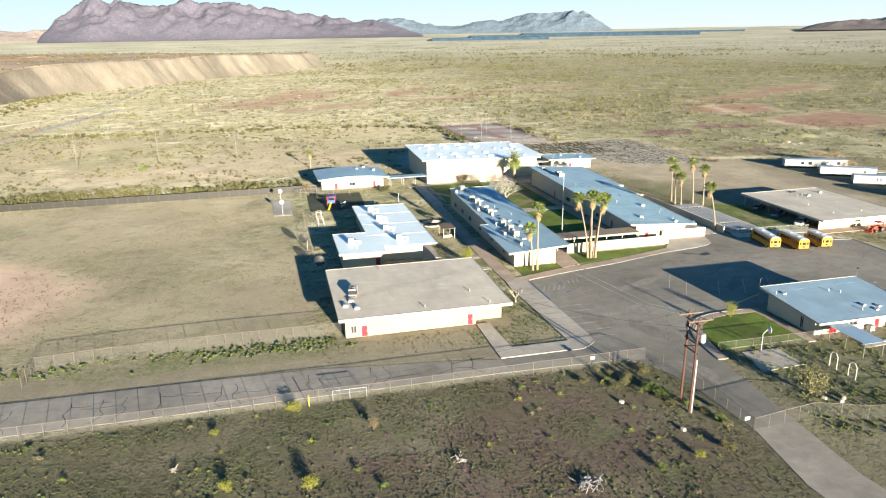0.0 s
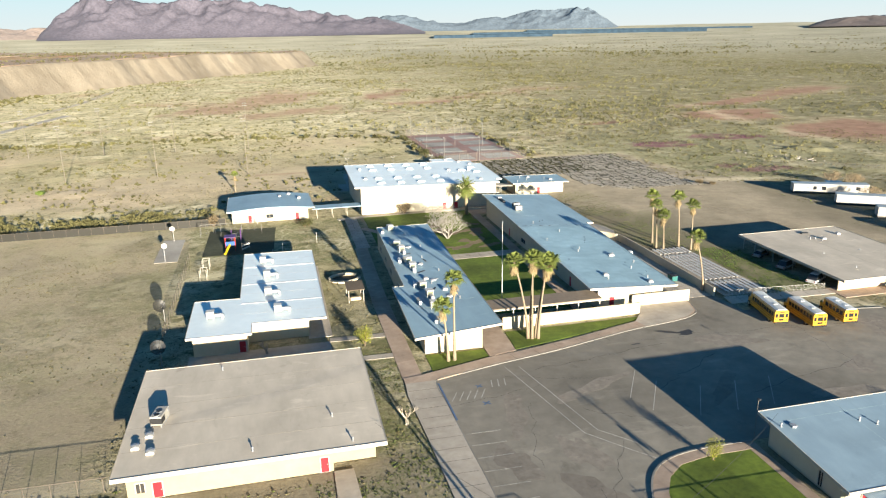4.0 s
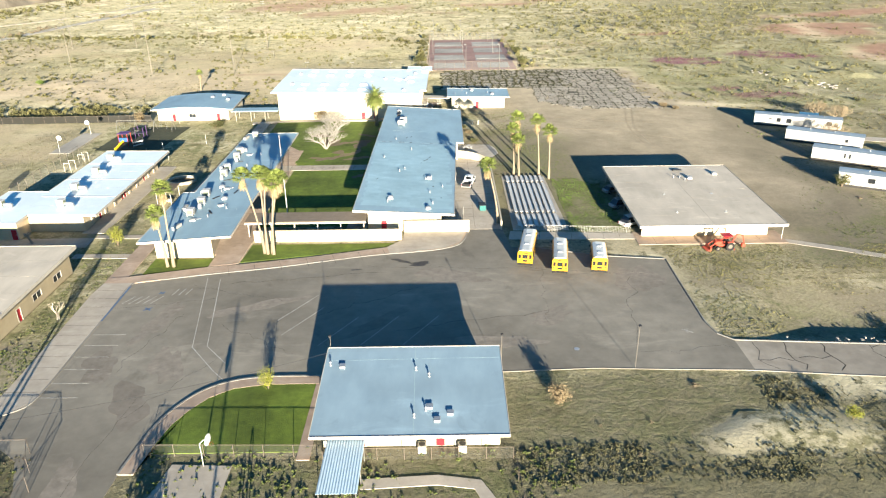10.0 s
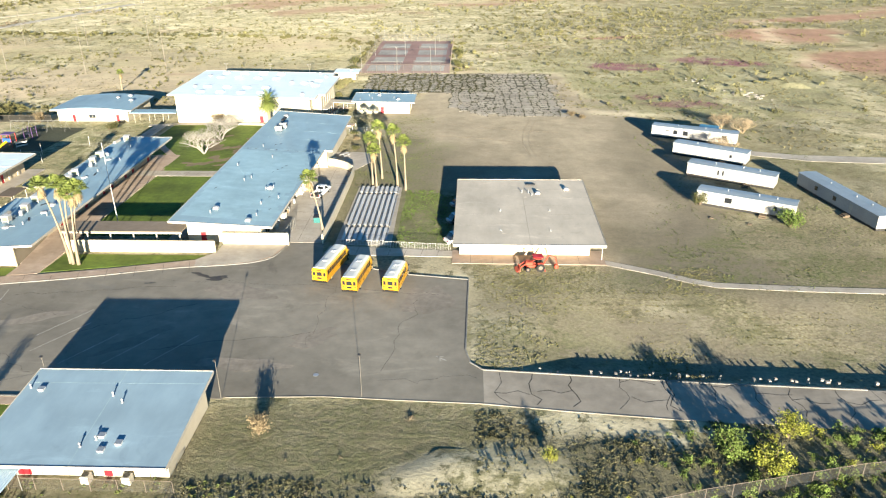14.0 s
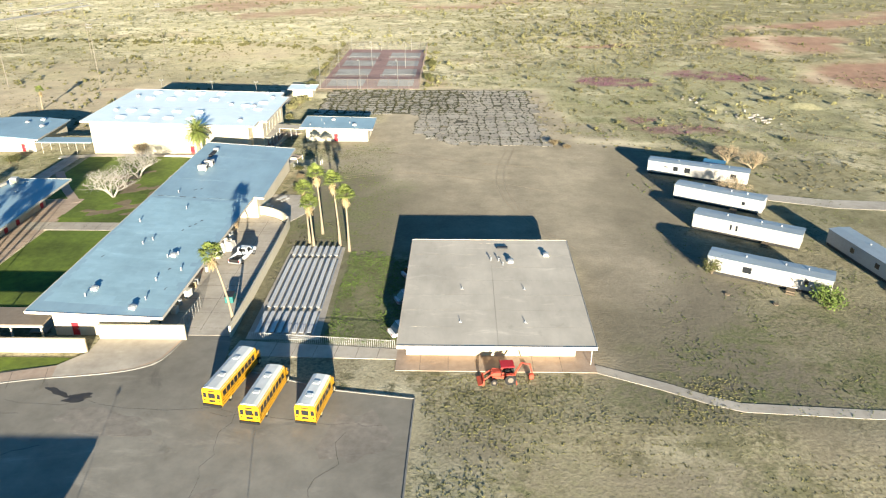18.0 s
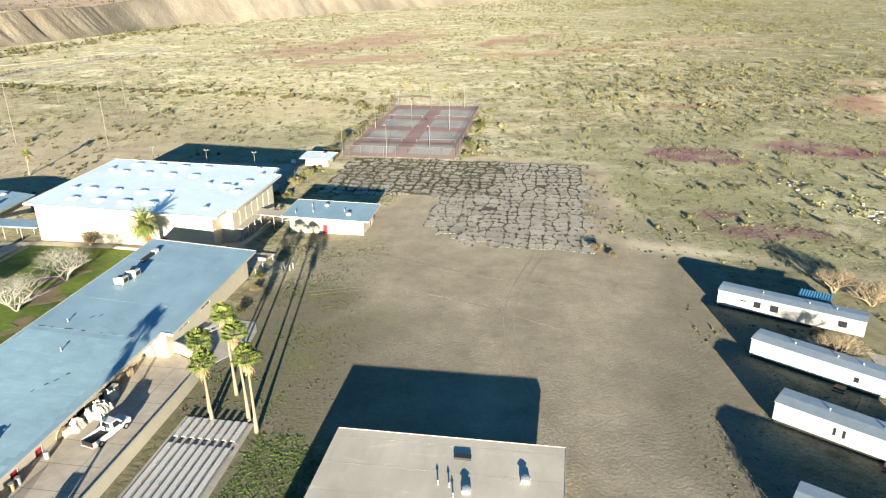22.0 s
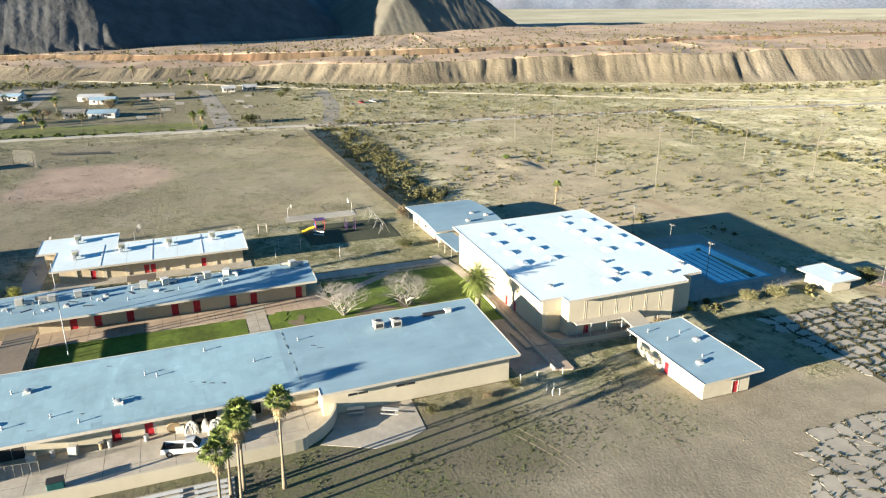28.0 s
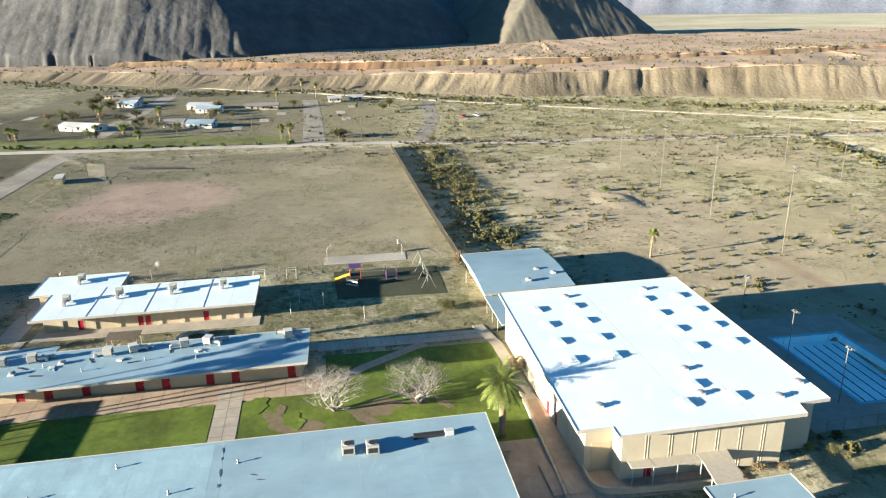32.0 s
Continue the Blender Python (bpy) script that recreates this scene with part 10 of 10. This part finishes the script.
def weed_field(name, label, x0, x1, y0, y1, count, dens, rlo, rhi, leaves, material, seed, tall=0.3):
    rng = np.random.RandomState(seed)
    x, y = x0 + rng.rand(count) * (x1 - x0), y0 + rng.rand(count) * (y1 - y0)
    keep = (rng.rand(count) < np.clip(dens(x, y), 0, 1)) & ok(x, y)
    x, y = x[keep], y[keep]
    r = rlo + (rhi - rlo) * rng.rand(len(x)) ** 2
    tris = tufts(np.stack([x, y, ground_at(x, y)], -1), r, r * tall * (0.6 + 0.8 * rng.rand(len(x))), leaves, 0.42, seed + 1)
    tagged(new(name, quick_mesh(name, tris, 3, material)), label, "weeds", kind="stuff")


clump = lambda s, k, t: (lambda x, y: np.clip(fbm(x, y, s, k, 4) * 4 - t, 0, 1))
CARPET = mat("weed_carpet", (0.108, 0.0994, 0.0487), (0.0627, 0.0627, 0.029), scale=0.25, rough=0.9, island=0.45, wide=0.06, stain=0.4)
WEED_OLIVE = mat("olive_weeds", (0.172, 0.151, 0.0757), (0.109, 0.0976, 0.0482), scale=0.3, rough=0.9, island=0.4)
weed_field("yard_weeds", "low green weeds in the yard beside the bleachers", 119, 132, 147, 176, 9000, clump(5, 51, 1.15), 0.05, 0.22, 10, SHRUB_GREEN, 601)
weed_field("shade_weeds", "tufts of weeds behind the long building", 100, 122, 176, 236, 9000, lambda x, y: clump(5, 73, 1.6)(x, y) * np.clip((121 - x) / 8, 0, 1), 0.06, 0.22, 14, CARPET, 636, 0.4)
weed_field("palm_weeds", "low weeds between the palms and the yard", 96, 130, 176, 242, 12000, lambda x, y: clump(6, 52, 1.5)(x, y) * np.clip((128 - x) / 8, 0, 1) * (1 - np.clip((y - 200) / 60, 0, 0.8)), 0.06, 0.22, 9, WEED, 603)
weed_field("trailer_weeds", "green weeds round the mobile homes", 158, 215, 132, 240, 36000, lambda x, y: clump(6, 53, 1.75)(x, y) * np.where(y < 158, 1.0, 0.5) * np.clip((x - 164 + (y - 150) * -0.2) / 8, 0, 1), 0.05, 0.2, 10, WEED, 605, 0.45)
FIELD_WEED = mat("yellow_green_weeds", (0.20, 0.185, 0.075), (0.13, 0.122, 0.05), scale=0.3, rough=0.9, island=0.4)
weed_field("field_weeds", "low yellow green weeds in the field east of the lot", 134, 210, 109, 140, 34000, lambda x, y: clump(8, 54, 1.7)(x, y), 0.05, 0.2, 9, FIELD_WEED, 607, 0.35)
weed_field("lot_weeds", "dense dark weeds south of the lot", 104, 150, 86, 103.5, 12000, lambda x, y: clump(4, 55, 1.2)(x, y) * (1 - field_at(pale, x, y)), 0.05, 0.22, 9, WEED_OLIVE, 609)
weed_field("kerb_weeds", "weeds along the kerb", 104, 200, 99.5, 104, 1800, lambda x, y: 0.7 * np.exp(-((y - (103.2 - np.clip(x - 130, 0, 99) * 0.055)) / 0.5) ** 2), 0.15, 0.5, 14, WEED, 611, 1.0)
RUST_WEED = mat("rusty_dry_weeds", (0.108, 0.076, 0.05), (0.07, 0.05, 0.034), scale=0.4, rough=0.9, island=0.4)
weed_field("front_weeds", "dense carpet of low olive weeds south of the fence", -70, 54, 52, 89.2, 46000, lambda x, y: 0.12 + clump(7, 56, 1.75)(x, y), 0.05, 0.2, 9, CARPET, 613, 0.4)
weed_field("front_greens", "patches of green weeds south of the fence", -70, 54, 52, 89.2, 9000, lambda x, y: clump(9, 57, 1.9)(x, y), 0.07, 0.28, 14, WEED, 615, 0.5)
weed_field("rusty_weeds", "patches of rusty dry weeds south of the fence", -70, 54, 52, 89.2, 12000, lambda x, y: clump(12, 66, 1.9)(x, y), 0.05, 0.2, 10, RUST_WEED, 616, 0.5)
weed_field("far_front_weeds", "low olive weeds along the road far off", -115, -60, 60, 89.2, 8000, clump(7, 56, 1.0), 0.1, 0.4, 8, CARPET, 618, 0.5)
weed_field("lot_carpet", "dense carpet of low weeds beside the ditch", 104, 205, 84, 103, 34000, lambda x, y: (0.12 + clump(5, 67, 1.75)(x, y)) * (1 - 0.8 * field_at(pale, x, y)), 0.06, 0.3, 9, CARPET, 620, 0.5)
weed_field("office_weeds", "green weeds in the fenced office yards", 66, 110, 62, 90, 4200, clump(5, 58, 1.5), 0.08, 0.35, 18, WEED, 621, 0.6)
weed_field("verge_weeds", "weeds on the verge beside the playing field", -60, 12, 99, 113, 5200, lambda x, y: np.exp(-((y - 109.8 + (x + 20) * 0.02) / 2.0) ** 2) * clump(9, 68, 1.0)(x, y), 0.1, 0.42, 22, WEED, 617, 0.6)
weed_field("wall_weeds", "weeds along the foot of the classroom block", 8, 40, 104, 111, 2600, lambda x, y: np.exp(-((y - 109.0) / 0.8) ** 2), 0.06, 0.25, 14, WEED, 619, 0.7)
weed_field("meadow", "thin grass over the playing field", -140, 12, 112, 230, 22000, lambda x, y: clump(22, 59, 1.6)(x, y), 0.08, 0.3, 8, WEED_OLIVE, 623, 0.35)
weed_field("yard_grass", "grass between the buildings", 5, 48, 98, 230, 9000, lambda x, y: clump(6, 60, 1.0)(x, y), 0.08, 0.3, 9, WEED_OLIVE, 625)
weed_field("north_field", "thin grass over the far ball field", -110, 96, 262, 420, 10000, lambda x, y: clump(18, 61, 1.4)(x, y), 0.12, 0.5, 8, WEED_OLIVE, 627)
weed_field("field_tufts", "small grey green shrubs dotted over the far ball field", -140, 92, 250, 420, 3800, lambda x, y: clump(16, 69, 1.5)(x, y), 0.25, 0.95, 26, SHRUB, 633, 0.75)
weed_field("court_bushes", "shrubs beside the tennis courts and pool", 80, 136, 262, 400, 900, lambda x, y: np.clip(np.exp(-((x - 88.5) / 1.6) ** 2) + np.exp(-((x - 129) / 2.2) ** 2), 0, 1) * clump(6, 70, 1.0)(x, y) * ((y > 303) | (x < 94)), 0.4, 1.5, 60, SHRUB, 634, 0.9)
weed_field("lane_scrub", "dark scrub along the lanes west of the field", -330, -120, 190, 420, 1600, lambda x, y: clump(14, 72, 1.9)(x, y), 0.4, 1.4, 30, SHRUB, 635, 0.8)
weed_field("east_scrub", "low flowering scrub beyond the broken court", 160, 300, 205, 420, 11000, lambda x, y: (1 - field_at(pale, x, y)) * clump(12, 62, 1.5)(x, y) * ((x > 205) | (y > 236)), 0.15, 0.7, 10, WEED_OLIVE, 629)
weed_field("west_scrub", "grass and scrub beyond the far road", -330, -100, 90, 520, 16000, lambda x, y: clump(20, 63, 1.5)(x, y), 0.2, 0.7, 8, WEED_OLIVE, 631)
weed_field("yard_lawn", "patchy green lawn beside the office classrooms", 30, 48, 98, 142, 9000, lambda x, y: clump(6, 78, 1.3)(x, y), 0.06, 0.2, 10, WEED, 645, 0.3)
weed_field("track_weeds", "green leafy weeds where the yard meets the scrub", 150, 225, 205, 330, 8000, lambda x, y: (1 - field_at(pale, x, y)) * clump(8, 76, 2.1)(x, y) * ((x > 176) | (y > 262)), 0.1, 0.42, 14, WEED, 641, 0.5)
weed_field("yard_edge_weeds", "small scattered weeds on the bare yard", 118, 182, 178, 262, 2600, lambda x, y: clump(3, 77, 2.3)(x, y) * 0.5, 0.05, 0.16, 10, WEED_OLIVE, 643, 0.4)
RUBBLE = mat("pale_rubble", (0.377, 0.344, 0.295), (0.279, 0.254, 0.221), scale=1, rough=0.9, island=0.2)
rngr = random.Random(31)
bm = bmesh.new()
for _ in range(420):
    k = rngr.random()
    if k < 0.16:
        x, y = rngr.uniform(142, 200), 0
        y = 109.9 - (x - 140) * 0.045 + rngr.uniform(-0.2, 0.9)
    elif k < 0.7:
        f = rngr.random()
        x, y = 213 + 13 * f + rngr.gauss(0, 1.6), 294 - 31 * f + rngr.gauss(0, 1.6)
    else:
        continue
    s = rngr.uniform(0.05, 0.2) * (2.4 if y > 200 else 1)
    box(x - s, x + s * rngr.uniform(0.4, 1), y - s * rngr.uniform(0.4, 1), y + s, -0.9 if x > 140 and y < 120 else -0.1, (s * 0.5 if not (x > 140 and y < 120) else s * 0.5), bm)
tagged(part("rubble", bm, RUBBLE), "scattered pale rubble and stones", "rubble", kind="stuff")

# ---- foreground details ----
for i, (x, y, h, r, lab, m) in enumerate(((0.1, 87.8, 1.5, 1.2, "bright yellow green bush beside the road fence", SHRUB_YELLOW), (-10.0, 84.5, 0.8, 0.7, "small yellow flowering bush", SHRUB_YELLOW), (-8.0, 71.9, 1.3, 0.9, "yellow flowering bush in the weeds", SHRUB_YELLOW), (1.2, 69.9, 1.6, 1.2, "yellow green bush in the weeds", SHRUB_YELLOW),
                                           (47.5, 84.2, 1.1, 1.0, "rounded pale green bush by the fence corner", SHRUB), (48.9, 80.2, 1.2, 1.2, "rounded green bush beside the driveway fence", SHRUB_GREEN), (49.7, 78.3, 1.2, 1.2, "rounded green bush beside the driveway fence", SHRUB_GREEN), (50.9, 85.4, 1.2, 1.1, "rounded pale green bush by the fence corner", SHRUB),
                                           (46.4, 63.9, 0.9, 0.8, "yellow flowering bush in the weeds", SHRUB_YELLOW), (50.5, 64.4, 1.1, 1.0, "rounded olive bush beside the driveway", SHRUB), (40.6, 62.9, 1.0, 0.8, "green bush in the weeds", SHRUB_GREEN), (53.4, 70.4, 1.1, 0.9, "green bush beside the driveway fence", SHRUB_GREEN),
                                           (44.6, 82.0, 0.9, 0.9, "pale green bush in the weeds", SHRUB), (41.0, 84.8, 0.9, 0.8, "pale green bush in the weeds", SHRUB), (9.8, 80.5, 1.6, 0.9, "dry bush in the weeds", LEAF_DRY), (89.5, 261.1, 1.0, 1.0, "dry yellow bush against the hall", SHRUB_YELLOW), (90.6, 263.8, 1.3, 1.1, "olive bush against the hall", LEAF_TREE), (92.4, 255.5, 0.8, 1.0, "low dry bush against the hall", LEAF_DRY),
                                           (92.0, 252.5, 0.9, 1.2, "low dry bush against the hall", LEAF_DRY), (34.3, 223.0, 2.0, 1.5, "grey green bush on the grass", LEAF_TREE), (105.0, 205.0, 1.2, 1.3, "low weed bush beside the patio", LEAF_TREE), (102.6, 219.0, 1.1, 1.4, "low dry bush behind the long building", LEAF_TREE), (104.0, 214.0, 0.9, 1.2, "low dry bush behind the long building", LEAF_DRY))):
    leafy(x, y, h, r, 900 + i, lab, m, "bush", False, 420, "bush")
rngb = random.Random(17)
for i in range(16):
    f = i / 15
    x, y = 44.5 + 10.2 * f + rngb.uniform(-1.6, 1.2), 86.6 - 17.0 * f + rngb.uniform(-1.4, 1.4)
    leafy(min(x, 53.6), y, rngb.uniform(0.7, 1.2), rngb.uniform(0.55, 1.0), 960 + i, "rounded pale green bush in the weeds by the driveway fence", (SHRUB_PALE, SHRUB, SHRUB_GREEN)[i % 3], "bush", False, 260, "bush")
sign = thing("yellow_marker_post", 2.2, 88.6, 0, 0, "thin yellow marker post by the fence", "post")
part("post", box(-0.06, 0.06, -0.06, 0.06, -0.1, 1.6), YEL, sign)
part("cap", box(-0.07, 0.07, -0.07, 0.07, 1.6, 1.65), YEL, sign)
fence("pipe_gate", [(5.5, 89.35), (10.2, 89.3)], 1.5, 2.3, "wide chain-link gate in the road fence", True, post_mat=GALV, r=0.04)
for x, y in ((44.6, 89.75), (55.8, 68.4)):
    sp = thing("sign_plate", x, y, 0, 0, "small white plate wired to the fence", "sign", "fence signs")
    part("plate", box(-0.35, 0.35, -0.04, -0.02, 1.0, 1.5), WHITE_METAL, sp)
    part("wire_tie", rod((0, -0.03, 1.5), (0, 0.03, 1.6), 0.015, None, 4), DARK, sp)
slab("yard_pad", [(69.0, 87.6), (75.2, 87.3), (75.2, 81.4), (67.8, 81.0)], -0.1, 0.075, CONCRETE, "bare concrete pad in the fenced yard", "pad")
slab("office_path", strip([(88.6, 84.4), (96.2, 84.9), (100.2, 84.2), (101.2, 82.0)], 0.7), -0.1, 0.075, CONCRETE, "curved concrete path behind the office", "path")
DEBRIS = [mat("grey_debris", (0.279, 0.271, 0.254), (0.164, 0.164, 0.156), scale=2, rough=0.8), mat("bleached_wood", (0.394, 0.344, 0.279), (0.279, 0.238, 0.189), scale=3, rough=0.9)]
rngd = random.Random(55)
for cx, cy, n_, s, lab in ((31.5, 62.3, 46, 1.5, "heap of grey sheet scraps and boards in the weeds"), (18.5, 70.9, 18, 1.0, "heap of pale dry branches in the weeds"), (-14.0, 77.4, 8, 0.5, "small heap of pale dry branches")):
    heap = thing("debris_heap", cx, cy, 0, 0, lab, "debris", "debris heaps")
    bm = bmesh.new()
    for _ in range(n_):
        x, y, a, ln = rngd.gauss(0, s * 0.5), rngd.gauss(0, s * 0.4), rngd.uniform(0, 3.14), rngd.uniform(0.3, 1.1) * s * 0.8
        rod((x - math.cos(a) * ln / 2, y - math.sin(a) * ln / 2, rngd.uniform(0, 0.3)), (x + math.cos(a) * ln / 2, y + math.sin(a) * ln / 2, rngd.uniform(0.1, 0.6)), rngd.uniform(0.02, 0.06), bm, 4)
    part("branch_tangle", bm, DEBRIS[1] if n_ < 40 else DEBRIS[0], heap)
    for _ in range(max(2, n_ // 8)):
        x, y = rngd.gauss(0, s * 0.5), rngd.gauss(0, s * 0.4)
        part("scrap", box(-0.3, 0.3, -0.2, 0.2, 0, 0.03, turn=pose(x, y, rngd.uniform(0.1, 0.3), rngd.uniform(-30, 30), rngd.uniform(-30, 30), rngd.uniform(0, 180))), DEBRIS[0], heap)
for x, y in ((47.7, 69.8), (72.0, 70.5), (73.0, 71.2), (70.4, 71.8), (43.5, 78.2)):
    st = part("boulder", box(-0.35, 0.35, -0.28, 0.28, -0.1, 0.4, bevel=0.14, turn=pose(x, y, 0, 0, 0, x * 40)), RUBBLE)
    tagged(st, "pale boulder lying in the weeds", "boulder", "boulders")
# joints across the walks
JOINT = mat("joint_shadow_gap", (0.131, 0.115, 0.0943), (0.0984, 0.0861, 0.0697), scale=3, rough=0.95)


def joints(lines, z, label):
    bm = bmesh.new()
    for a, b in lines:
        band([a, b], 0.025, z - 0.02, z, bm)
    tagged(part("walk_joints", bm, JOINT), label, "joints", kind="stuff")


joints([((44.3, y), (48.6, y)) for y in np.arange(100.4, 128, 2.6)], 0.144, "joints across the footway")
joints([((45.4, y), (48.6, y)) for y in np.arange(200.2, 228, 2.4)] + [((47.0, 216.0), (47.0, 228.4))], 0.099, "joints across the walk")
joints([((58.4, 186.0), (82.0, 186.0))] + [((x, 184.3), (x, 187.7)) for x in np.arange(60, 82, 2.4)], 0.094, "joints across the cross walk")
joints([((57.0, y), (62.7, y)) for y in np.arange(152, 199, 3.0)], 0.089, "joints across the wing walk")
joints([((96.8, y), (107.3, y)) for y in np.arange(150.5, 189, 4.2)] + [((102.8, 149.6), (102.8, 190))], 0.064, "joints across the service drive")
joints([((x, 140.8), (x, 145.9)) for x in np.arange(133.5, 155, 3.6)], 0.084, "joints across the carport apron")
joints([(p, (p[0] + 1.1, p[1] - 3.4)) for p in ((74.2, 137.0), (70.0, 136.1), (66.0, 135.2), (62.0, 134.3), (78.4, 138.2), (82.6, 139.4), (86.6, 140.4))], 0.144, "joints across the front footway")
joints([((x, 143.3), (x + 0.4, 147.2)) for x in np.arange(111, 130, 2.8)], 0.064, "joints across the bleacher walk")
